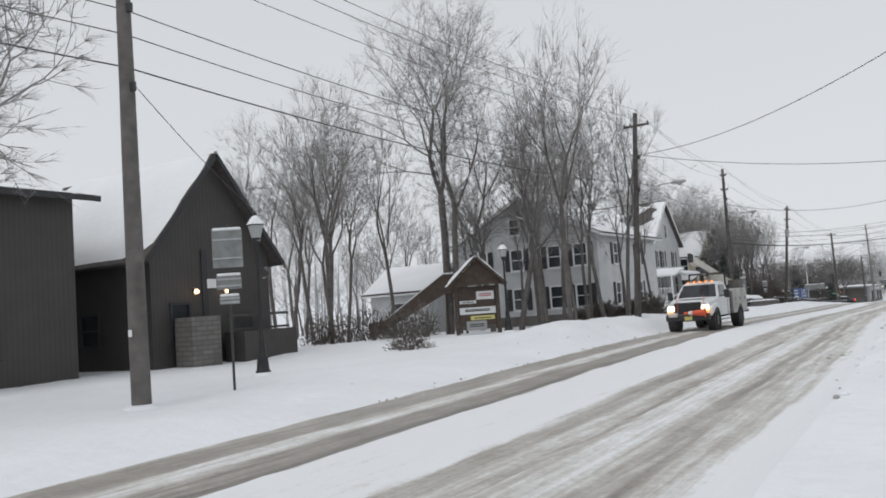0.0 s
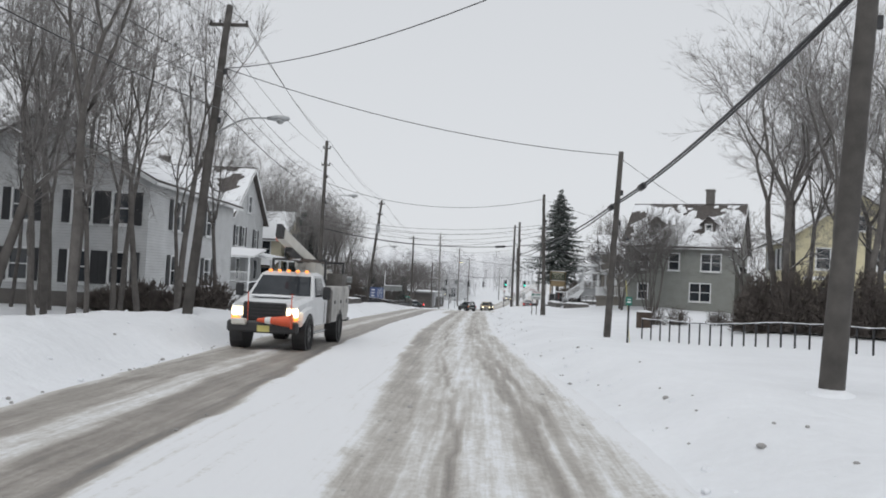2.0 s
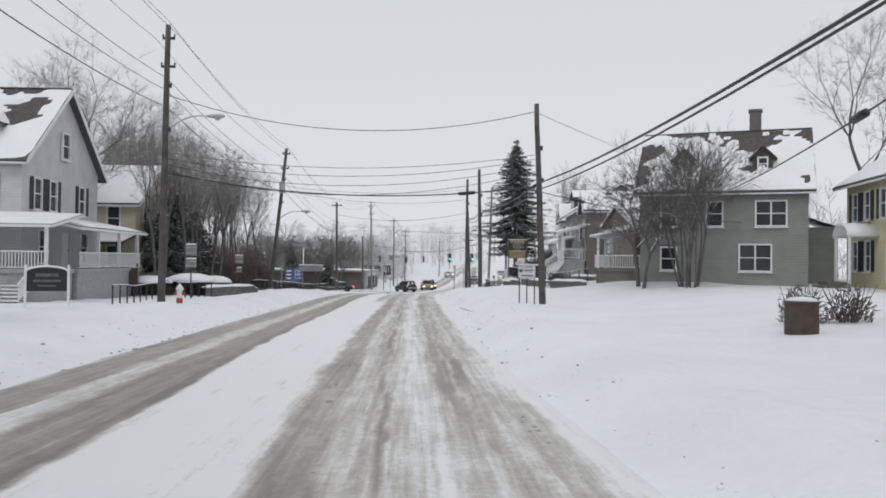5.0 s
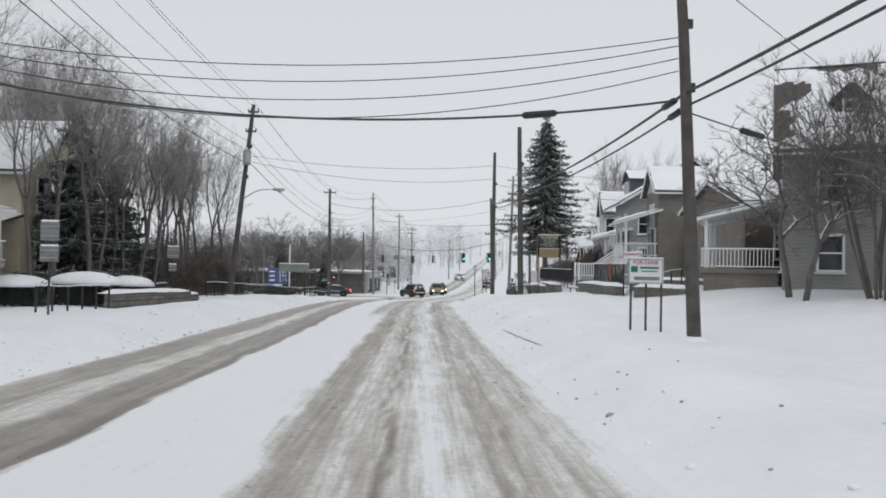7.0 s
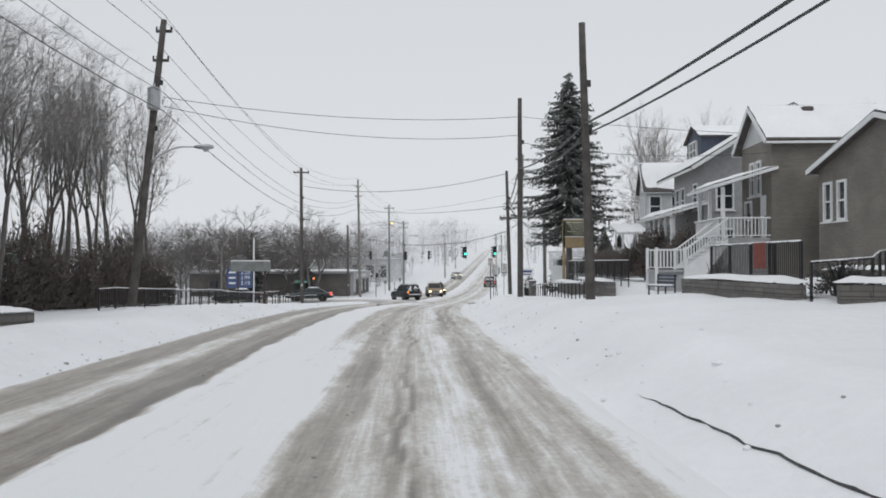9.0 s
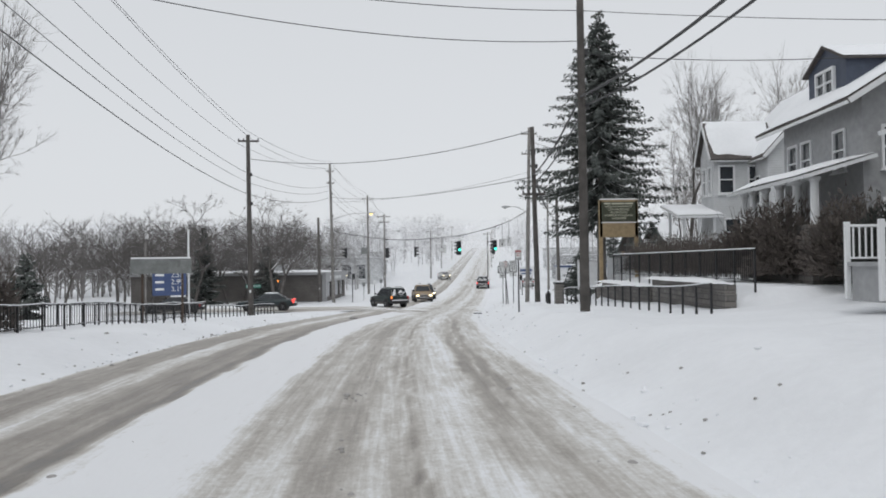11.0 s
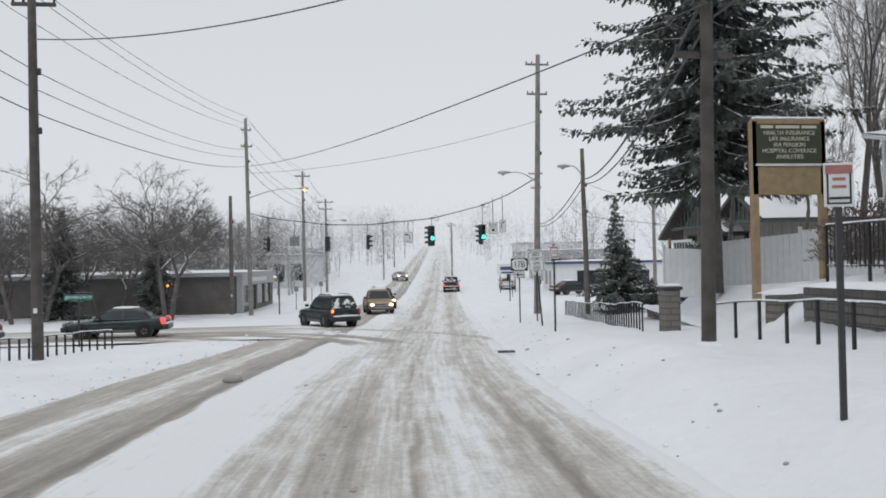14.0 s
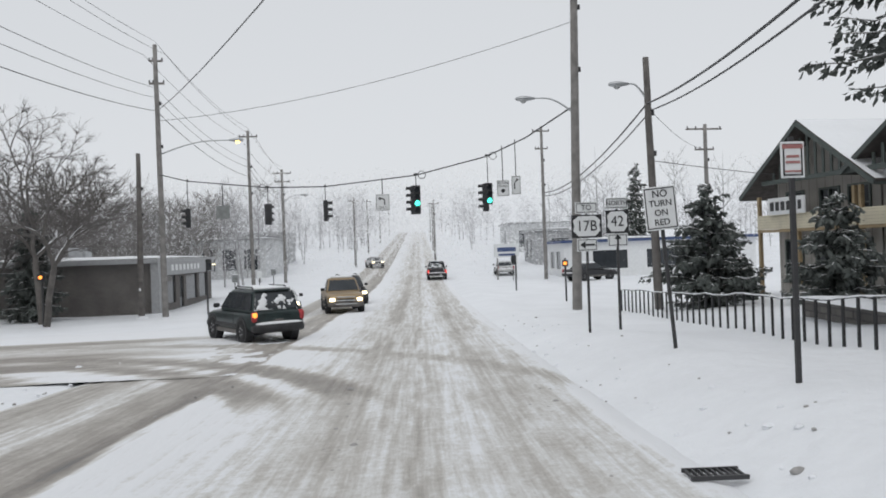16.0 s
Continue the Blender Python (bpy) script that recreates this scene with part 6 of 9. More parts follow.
porch(hb, -6.9, -4.85, -3.9, 4.0, 0.7, 3.15, "W", WHITE_PAINT, [(-6.6, y) for y in (-3.6, -2.0, -0.4, 1.2, 2.6, 3.7)], round_post=True, post_r=0.17, rise=0.75, rail=False, snow=0.2, base=STONE)
part("porch_parapet", G().box((-6.75, 0.05, 1.05), (0.25, 7.8, 0.9), b=0.03).box((-5.8, -3.8, 1.05), (1.7, 0.25, 0.9), b=0.03), STONE, hb, "low stone porch parapet")
hc = house((19.4, 143.4, 0.6), (7.4, 7.0), 6.5, 10.6, "y", WHITE_SIDING, WHITE_PAINT, "white clapboard house with a steep snowy roof", [("W", 1.9, 3.6, 0.8, 1.6, "w"), ("S", -2.0, 3.6, 0.9, 1.5, "w"), ("S", 1.6, 3.6, 0.9, 1.5, "w"), ("S", -2.0, 0.9, 0.9, 1.5, "w")], over=0.35, snow=0.2, rz=-5)
hw = house((14.9, 143.6, 0.6), (3.4, 2.7), 6.65, 8.65, "x", WHITE_SIDING, WHITE_PAINT, "white clapboard gabled bay with tall windows and a small porch", [("W", 0.55, 4.3, 0.5, 1.6, "w"), ("W", -0.55, 4.3, 0.5, 1.6, "w"), ("S", -0.95, 4.3, 0.85, 1.6, "w"), ("S", 0.7, 4.3, 0.6, 1.6, "w"), ("S", -0.6, 1.1, 0.9, 1.6, "w")], over=0.3, snow=0.18, rz=-5)
porch(hw, -3.9, -1.72, -2.1, 1.6, 0.7, 2.75, "S", WHITE_PAINT, [(-3.7, -1.9), (-2.8, -1.9), (-1.9, -1.9), (-3.7, 1.4)], open_sides="WS", rise=0.9)

# motel, east
def motel_block(y, half, ridge, over, slope, label, windows):
    eave = ridge - slope * half
    m = house((22.8, y, -2.9), (9.0, 2 * half), eave, ridge, "x", MOTEL_BOARD, MOTEL_TRIM, label, windows, over=over, snow=0.18, name="motel", category="motel")
    m["group"] = "motel gables"
    part("balcony_floor", G().box((-5.1, 0, 3.0), (1.2, 2 * half - 0.1, 0.12)), TAN_WOOD, m)
    part("balcony_front", G().box((-5.66, 0, 3.42), (0.06, 2 * half - 0.1, 0.7), b=0.01), CREAM_SIDING, m, "cream balcony front")
    k = -half + 0.35
    while k < half - 0.2:
        top = ridge - slope * abs(k) - 0.25
        part("gable_batten", G().box((-5.3, k, (4.6 + top) / 2 + 0.4), (0.05, 0.16, max(0.2, top - 5.4))), MOTEL_TRIM, m)
        k += 0.55
    for s_ in (-1, 0.1, 1):
        part("balcony_post", G().box((-5.6, s_ * (half - 0.15), 2.2), (0.16, 0.16, 5.0 if s_ != 0.1 else 3.4)), TAN_WOOD, m)
    part("tie_beam", G().box((-5.45, 0, 5.35), (0.14, 2 * half - 0.5, 0.2)), MOTEL_TRIM, m)
    return m


mo = motel_block(172.6, 3.7, 7.75, 1.3, 0.62, "two-storey motel with a deep snowy gable and timber balcony", [("W", u, 0.6, 1.3, 1.9, "w") for u in (-2.4, 0.0, 2.4)] + [("W", u, 3.3, 1.3, 1.5, "w") for u in (-2.2, 0.4, 2.4)] + [("S", u, 0.5, 1.6, 2.0, "w") for u in (-2.5, 1.5)])
ms = part("sign_panel", G().box((-5.78, 1.0, 4.15), (0.08, 2.9, 0.8), b=0.01), SIGN_WHITE, mo, "white motel name panel with dark lettering bars")
for k, w in enumerate((0.3, 0.28, 0.3, 0.28, 0.3, 0.24)):
    part("text_bar", G().box((-5.83, 2.1 - 0.44 * k, 4.15), (0.02, w, 0.42)), SIGN_BLACK, ms)
motel_block(166.7, 2.1, 7.1, 1.1, 0.58, "second motel gable with timber battens under snow", [("W", 0.0, 0.6, 1.5, 1.9, "w"), ("W", 0.0, 3.4, 1.4, 1.4, "w")])

# white board fence by the billboard
wf = thing("board_fence", (7.25, 153.5, -0.8), "white-painted board fence standing in snow", "fence")
for (xa, ya, ta), (xb, yb, tb) in (((0, 0, 1.62), (1.35, -1.05, 1.56)), ((1.95, -1.1, 1.85), (5.2, -1.5, 2.15)), ((5.2, -1.5, 2.25), (9.2, -1.7, 2.6))):
    n = int(math.hypot(xb - xa, yb - ya) / 0.24)
    for i in range(n):
        u = (i + 0.5) / n
        top = ta + (tb - ta) * u
        part("board", G().box((xa + (xb - xa) * u, ya + (yb - ya) * u, top / 2 - 0.2), (0.234, 0.04, top + 0.4), rz=math.degrees(math.atan2(yb - ya, xb - xa))), WHITE_PAINT, wf)
    part("fence_post", G().box((xa, ya + 0.08, ta / 2 - 0.15), (0.12, 0.12, ta + 0.6)), WHITE_PAINT, wf)

# store at the junction
so = thing("corner_store", (-14.9, 193.4, -3.75), "low brown brick corner store with a flat snowy roof", "store", "", -6)
so_g = G()
wall_cells(so_g, (-24, 0), (0, 0), -0.4, 3.3, 0.3, [(3, 4.2, 1.2, 2.2), (9, 10.2, 1.2, 2.2)])
wall_cells(so_g, (0, 0.3), (0, 15), -0.4, 3.3, 0.3, [(1.5, 4.4, 0.5, 2.4), (5.4, 6.5, 0.0, 2.3), (7.2, 10.4, 0.5, 2.4), (11.0, 13.6, 0.5, 2.4)])
wall_cells(so_g, (0, 15.3), (-24, 15.3), -0.4, 3.3, 0.3, [])
wall_cells(so_g, (-24, 15), (-24, 0.3), -0.4, 3.3, 0.3, [])
part("wall", so_g, STORE_BRICK, so, weld=True)
for y0, y1, z0, z1 in ((1.5, 4.4, 0.5, 2.4), (5.4, 6.5, 0.0, 2.3), (7.2, 10.4, 0.5, 2.4), (11.0, 13.6, 0.5, 2.4)):
    part("shop_window", G().box((-0.12, 0.3 + (y0 + y1) / 2, (z0 + z1) / 2), (0.04, y1 - y0, z1 - z0)), GLASS, so)
for x in (-20.4, -14.4):
    part("side_window", G().box((x, 0.12, 1.7), (1.2, 0.04, 1.0)), GLASS, so)
part("pier", G().box((0.05, 0.0, 1.6), (0.5, 0.5, 3.7)), GREY_PAINT, so)
fa = part("fascia", G().box((0.12, 7.7, 2.95), (0.3, 15.4, 1.0), b=0.02), GREY_PAINT, so, "pale sign fascia over the shop front")
for k in range(8):
    part("text_bar", G().box((0.29, 3.0 + 1.0 * k, 2.95), (0.02, 0.55, 0.4)), SIGN_WHITE, fa)
part("roof", G().box((-12, 7.6, 3.45), (24.6, 15.9, 0.3), b=0.02), GREY_PAINT, so)
rs = G()
snow_sheet(rs, (-24.2, -0.3, 3.6), (0.2, -0.3, 3.6), (0.2, 15.5, 3.6), (-24.2, 15.5, 3.6), 0.22, 6, 26, 12)
part("roof_snow", rs, ROOF_SNOW, so, smooth=True)
part("roof_vent", G().box((-7, 6, 4.1), (1.2, 1.2, 0.9), b=0.03), STEEL, so)
lf = part("wall_lamp", G().box((0.35, 14.8, 3.1), (0.3, 0.3, 0.16), b=0.03), STEEL, so)
part("bulb", G().box((0.38, 14.8, 2.99), (0.2, 0.2, 0.06)), HEADLIGHT, lf)
# gas station and buildings further up the hill
def flat_building(x, y, sx, sy, h, mat, label, band=None, rz=0.0):
    e = thing("roadside_building", (x, y, ground_z(x, y)), label, "building", "far roadside buildings", rz)
    g = G()
    wall_cells(g, (-sx / 2, -sy / 2), (sx / 2, -sy / 2), -0.5, h, 0.25, [(sx * 0.15 + k * sx * 0.28, sx * 0.15 + k * sx * 0.28 + sx * 0.18, 0.7, h * 0.75) for k in range(3)])
    wall_cells(g, (sx / 2, -sy / 2 + 0.25), (sx / 2, sy / 2), -0.5, h, 0.25, [])
    wall_cells(g, (-sx / 2, sy / 2), (-sx / 2, -sy / 2 + 0.25), -0.5, h, 0.25, [(sy * 0.2, sy * 0.45, 0.7, h * 0.75), (sy * 0.55, sy * 0.8, 0.7, h * 0.75)])
    wall_cells(g, (sx / 2, sy / 2), (-sx / 2, sy / 2), -0.5, h, 0.25, [])
    part("wall", g, mat, e, weld=True)
    for k in range(3):
        part("window", G().box((-sx / 2 + sx * (0.24 + k * 0.28), -sy / 2 + 0.12, 0.7 + (h * 0.75 - 0.7) / 2), (sx * 0.18, 0.04, h * 0.75 - 0.7)), GLASS, e)
    for k in range(2):
        part("window", G().box((-sx / 2 + 0.12, sy / 2 - sy * (0.325 + 0.35 * k), 0.7 + (h * 0.75 - 0.7) / 2), (0.04, sy * 0.25, h * 0.75 - 0.7)), GLASS, e)
    part("roof", G().box((0, 0, h + 0.1), (sx + 0.6, sy + 0.6, 0.25), b=0.02), band or GREY_PAINT, e)
    sg = G()
    snow_sheet(sg, (-sx / 2 - 0.3, -sy / 2 - 0.3, h + 0.22), (sx / 2 + 0.3, -sy / 2 - 0.3, h + 0.22), (sx / 2 + 0.3, sy / 2 + 0.3, h + 0.22), (-sx / 2 - 0.3, sy / 2 + 0.3, h + 0.22), 0.2, x)
    part("roof_snow", sg, ROOF_SNOW, e, smooth=True)
    return e


flat_building(27.5, 214.0, 18, 9, 3.2, WHITE_PAINT, "white filling-station shop with a blue fascia band", SIGN_BLUE, -7)
flat_building(30, 240, 14, 10, 4.0, GREY_PAINT, "grey roadside building under snow", None, -7)
flat_building(-14, 244, 9, 14, 4.2, WHITE_SIDING, "pale roadside shop under snow", None, -7)
flat_building(-13, 268, 9, 12, 4.5, GREY_PAINT, "grey roadside shop under snow", None, -7)
flat_building(34, 275, 12, 12, 4.5, WHITE_SIDING, "pale roadside building under snow", None, -7)
flat_building(-40, 147, 8, 9, 3.2, GREY_PAINT, "low filling-station shop under snow", SIGN_BLUE, 0)


# ---- lettering ----
def letters(parent, text, at, size, mat, rz=0.0, name="lettering", wide=1.0):
    """Raised letters that read towards the south (turned by rz); at: their middle."""
    cu = bpy.data.curves.new(name, "FONT")
    cu.body, cu.size, cu.align_x, cu.align_y, cu.extrude = text, size, "CENTER", "CENTER", 0.004
    tmp = bpy.data.objects.new(name, cu)
    me = bpy.data.meshes.new_from_object(tmp)
    bpy.data.objects.remove(tmp)
    me.materials.clear()
    me.materials.append(mat)
    ob = new(name, me)
    ob.parent = parent
    ob.matrix_basis = pose(*at, 90, 0, rz) @ Matrix.Diagonal((wide, 1, 1, 1))
    return ob


def post_at(x, y):
    return (x, y, ground_z(x, y))


def bars(parent, mat, rows, y=-0.03):
    """Plain bars in place of writing that cannot be read: (x, z, width, height)."""
    for x, z, w, h in rows:
        part("text_bar", G().box((x, y, z), (w, 0.006, h)), mat, parent)


# ---- street furniture ----
def ornate_lamp(x, y, h, label, arm=False):
    e = thing("street_lamp", post_at(x, y), label, "street lamp", "ornate street lamps")
    k = h / 4.6
    part("post", G().lathe([(0.24, -0.2), (0.24, 0.12), (0.2, 0.16), (0.17, 0.5), (0.19, 0.54), (0.12, 0.62), (0.10, 1.0), (0.12, 1.03), (0.075, 1.1), (0.06, 2.4 * k), (0.085, 2.44 * k), (0.055, 2.5 * k), (0.05, 3.75 * k), (0.09, 3.8 * k), (0.12, 3.9 * k)], n=14), BLACK_IRON, e, smooth=True)
    part("lantern_frame", G().lathe([(0.13, 3.9 * k), (0.15, 3.93 * k), (0.15, 3.97 * k)], n=8).lathe([(0.27, 4.33 * k), (0.29, 4.36 * k), (0.16, 4.5 * k), (0.07, 4.58 * k), (0.03, 4.72 * k)], n=8), BLACK_IRON, e)
    part("lantern_glass", G().lathe([(0.14, 3.97 * k), (0.24, 4.33 * k)], n=8), LAMP_GLASS, e, "frosted lantern glass")
    part("cap_snow", G().lathe([(0.27, 4.37 * k), (0.17, 4.53 * k), (0.05, 4.63 * k)], n=8), ROOF_SNOW, e, "snow on the lantern cap")
    part("base_snow", G().lathe([(0.4, -0.1), (0.3, 0.06), (0.2, 0.1)], n=12), SNOW, e, smooth=True)
    if arm:
        g = G().tube([(0.05, 0, 3.35), (0.62, 0, 3.35)], 0.02, 6)
        for t in range(10):
            a, b = 2 * math.pi * t / 10, 2 * math.pi * (t + 1) / 10
            g.tube([(0.28 + 0.16 * math.cos(a), 0, 3.16 + 0.15 * math.sin(a)), (0.28 + 0.16 * math.cos(b), 0, 3.16 + 0.15 * math.sin(b))], 0.014, 5, False)
        part("scroll_bracket", g, BLACK_IRON, e, "scrolled iron bracket")
    return e


ornate_lamp(-18.4, 18.3, 5.0, "black cast-iron street lamp with a lantern head and scrolled arm", True)
ornate_lamp(-19.4, 36.8, 4.5, "black cast-iron street lamp with a lantern beside the kiosk")


def sign_post(x, y, top, label, boards, back=True, rz=0.0, name="road_sign"):
    """A steel post with sign plates: (z above ground, width, height)."""
    e = thing(name, post_at(x, y), label, "road sign", "road signs", rz)
    part("post", G().box((0, 0.03, top / 2 - 0.2), (0.06, 0.04, top + 0.4)).box((0, 0.055, top / 2 - 0.2), (0.03, 0.02, top + 0.4)), DARK_STEEL, e)
    for z, w, h in boards:
        b = part("sign_plate", G().box((0, 0, z), (w, 0.015, h), b=0.004), SIGN_BACK if back else SIGN_WHITE, e)
        part("plate_snow", G().box((0, 0, z + h / 2 + 0.03), (w * 0.96, 0.07, 0.07), b=0.03), ROOF_SNOW, b, "ridge of snow")
        if back:
            part("brace", G().box((0, -0.02, z + h * 0.25), (w * 0.95, 0.03, 0.04)), STEEL, b)
            part("brace", G().box((0, -0.02, z - h * 0.25), (w * 0.95, 0.03, 0.04)), STEEL, b)
    return e


sign_post(-15.3, 14.2, 4.2, "grey backs of two road signs on a steel post", ((3.55, 0.75, 0.95), (2.7, 0.62, 0.34), (2.25, 0.5, 0.2)), rz=38)
sign_post(-18.0, 86.3, 3.2, "grey backs of stacked route signs on a post", ((2.75, 0.62, 0.62), (2.0, 0.62, 0.5)))
sign_post(-18.6, 101.4, 2.9, "back of a small road sign on a post", ((2.5, 0.6, 0.6), (1.7, 0.4, 0.35)))

hy = thing("fire_hydrant", post_at(-16.95, 80.6), "white and red fire hydrant in the snow", "fire hydrant")
part("barrel", G().lathe([(0.15, -0.2), (0.15, 0.28)], n=14), SIGN_RED, hy, "red lower barrel", True)
part("bonnet", G().lathe([(0.17, 0.28), (0.14, 0.32), (0.14, 0.66), (0.19, 0.69), (0.19, 0.74), (0.13, 0.86), (0.06, 0.93), (0.05, 1.0)], n=14), WHITE_PAINT, hy, "white bonnet", True)
for s in (-1, 1):
    part("nozzle", G().cyl((s * 0.12, 0, 0.52), (s * 0.25, 0, 0.52), 0.075, n=10), SIGN_RED, hy)

# FOR LEASE board
le = thing("lease_sign", post_at(0.22, 80.6), "white FOR LEASE sign with red lettering on three thin posts", "sign", "", -28)
LZ = 1.38 - ground_z(0.22, 80.6)
for x in (-0.4, 0.0, 0.4):
    part("post", G().box((x, 0.04, LZ / 2 - 0.1), (0.05, 0.05, LZ + 0.2)), BROWN_WOOD, le)
lb = part("sign_board", G().box((0, 0, LZ), (0.92, 0.03, 0.66), b=0.005), SIGN_WHITE, le, "white board")
for w, h, x, z in ((0.92, 0.035, 0, 0.315), (0.92, 0.035, 0, -0.315), (0.035, 0.59, -0.44, 0), (0.035, 0.59, 0.44, 0)):
    part("border", G().box((x, -0.02, LZ + z), (w, 0.014, h), b=0.003), GREY_PAINT, lb)
letters(lb, "FOR LEASE", (0, -0.026, LZ + 0.225), 0.14, SIGN_RED)
bars(lb, SIGN_GREEN, ((-0.30, LZ + 0.05, 0.18, 0.16), (0.1, LZ + 0.09, 0.5, 0.05), (0.1, LZ + 0.0, 0.42, 0.03)), -0.022)
bars(lb, SIGN_BACK, ((0.03, LZ - 0.19, 0.66, 0.09),), -0.022)
ls = part("rider_sign", G().box((-0.36, 0.02, LZ + 0.44), (0.5, 0.02, 0.17), b=0.004, m=Matrix.Translation((-0.36, 0.02, LZ + 0.44)) @ Matrix.Rotation(radians(-6), 4, "Y")), SIGN_WHITE, le, "small tilted rider sign")
letters(ls, "COMMERCIAL", (-0.36, 0.0, LZ + 0.44), 0.085, SIGN_RED)
part("board_snow", G().box((0, 0, LZ + 0.345), (0.9, 0.07, 0.04), b=0.015), ROOF_SNOW, lb)

# bin, green plate
tb = thing("litter_bin", post_at(5.2, 62.2), "round brown litter bin filled with snow", "bin")
part("barrel", G().lathe([(0.42, -0.1), (0.44, 0.0), (0.44, 0.82), (0.47, 0.84), (0.47, 0.9), (0.4, 0.9)], n=16), BROWN_WOOD, tb)
part("snow_fill", G().lathe([(0.43, 0.88), (0.36, 0.96), (0.15, 1.0), (0.02, 1.01)], n=14), ROOF_SNOW, tb, smooth=True)
gs = thing("marker_sign", post_at(1.42, 46.4), "small green marker plate on a short post", "road sign")
part("post", G().box((0, 0.03, 0.75), (0.07, 0.05, 1.9)), DARK_STEEL, gs)
part("plate", G().box((0, 0, 1.62), (0.24, 0.015, 0.32), b=0.004), SIGN_GREEN, gs)
bars(gs, SIGN_WHITE, ((0, 1.68, 0.12, 0.04), (0, 1.58, 0.14, 0.06)), -0.012)
part("reflector_rod", G().tube([(0.12, 0.1, -0.2), (-0.12, 0.15, 2.4)], 0.012, 6), SIGN_YELLOW, gs, "thin yellow plough marker rod")

for k, (x, y) in enumerate(((-21.4, 76.2),)):
    nb = thing("yard_sign", post_at(x, y), "dark arched yard sign board with a snowy top", "sign", "yard signs", 18)
    for s in (-0.85, 0.85):
        part("post", G().box((s, 0, 0.8), (0.1, 0.1, 2.2)), WHITE_PAINT if k == 0 else BROWN_WOOD, nb)
    arc = [(-0.85, 0.75)] + [(0.85, 0.75)] + [(0.85 * math.cos(a), 1.55 + 0.25 * math.sin(a)) for a in np.linspace(0, math.pi, 9)]
    pb = part("sign_board", G().prism(arc, 0, "y", -0.04, 0.04), SIGN_BLACK if k == 0 else BROWN_WOOD, nb)
    bars(pb, GRIME, ((0, 1.45, 0.9, 0.14), (0, 1.2, 1.1, 0.1), (0, 0.98, 0.7, 0.07)), -0.045)
    part("board_snow", G().tube([(0.85 * math.cos(a), 0, 1.58 + 0.25 * math.sin(a)) for a in np.linspace(0, math.pi, 9)], 0.06, 6), ROOF_SNOW, pb, smooth=True)
ag = thing("agency_sign", post_at(-24.0, 92.0), "dark wooden agency sign with gold bars on posts", "sign", "", 15)
for s in (-1.0, 1.0):
    part("post", G().box((s, 0, 0.9), (0.12, 0.12, 2.4)), BROWN_WOOD, ag)
ab = part("sign_board", G().box((0, 0, 1.3), (2.0, 0.08, 1.1), b=0.02), BROWN_WOOD, ag)
bars(ab, TAN_WOOD, ((-0.15, 1.5, 1.2, 0.2), (0, 1.15, 0.9, 0.1)), -0.045)
part("board_snow", G().tube([(-1.05, 0, 1.86), (-0.5, 0, 1.98), (0, 0, 2.03), (0.5, 0, 1.98), (1.05, 0, 1.86)], 0.07, 6), ROOF_SNOW, ab, smooth=True)


# ---- railings and low walls ----
def railing(points, label, height=1.0, gap=1.5, balusters=0.0, rails=1, mat=None, name="railing", base=None, r=0.025):
    """A rail on posts along plan points; balusters: their spacing, 0 for none."""
    mat = mat or BLACK_IRON
    x0, y0 = points[0]
    z0 = ground_z(x0, y0) if base is None else base
    e = thing(name, (x0, y0, z0), label, "railing", "railings")
    for (xa, ya), (xb, yb) in zip(points, points[1:]):
        L = math.hypot(xb - xa, yb - ya)
        n = max(1, round(L / gap))
        zs = []
        for i in range(n + 1):
            u = i / n
            x, y = xa + (xb - xa) * u, ya + (yb - ya) * u
            z = (ground_z(x, y) if base is None else base) - z0
            zs.append(Vector((x - x0, y - y0, z)))
            if i < n or (xb, yb) == points[-1]:
                part("post", G().box(zs[-1] + Vector((0, 0, height / 2 - 0.15)), (2.4 * r, 2.4 * r, height + 0.3)), mat, e)
        for i in range(n):
            for q in range(rails):
                h = height - q * (height - 0.15) / max(1, rails - 1) if rails > 1 else height
                part("rail", G().tube([zs[i] + Vector((0, 0, h)), zs[i + 1] + Vector((0, 0, h))], r, 6), mat, e)
            part("rail_snow", G().tube([zs[i] + Vector((0, 0, height + r)), zs[i + 1] + Vector((0, 0, height + r))], r * 0.9, 5), ROOF_SNOW, e)
            if balusters:
                k = int((zs[i + 1] - zs[i]).length / balusters)
                for j in range(1, k):
                    p = zs[i].lerp(zs[i + 1], j / k)
                    part("baluster", G().box(p + Vector((0, 0, height / 2 + 0.04)), (0.02, 0.02, height - 0.1)), mat, e)
    return e


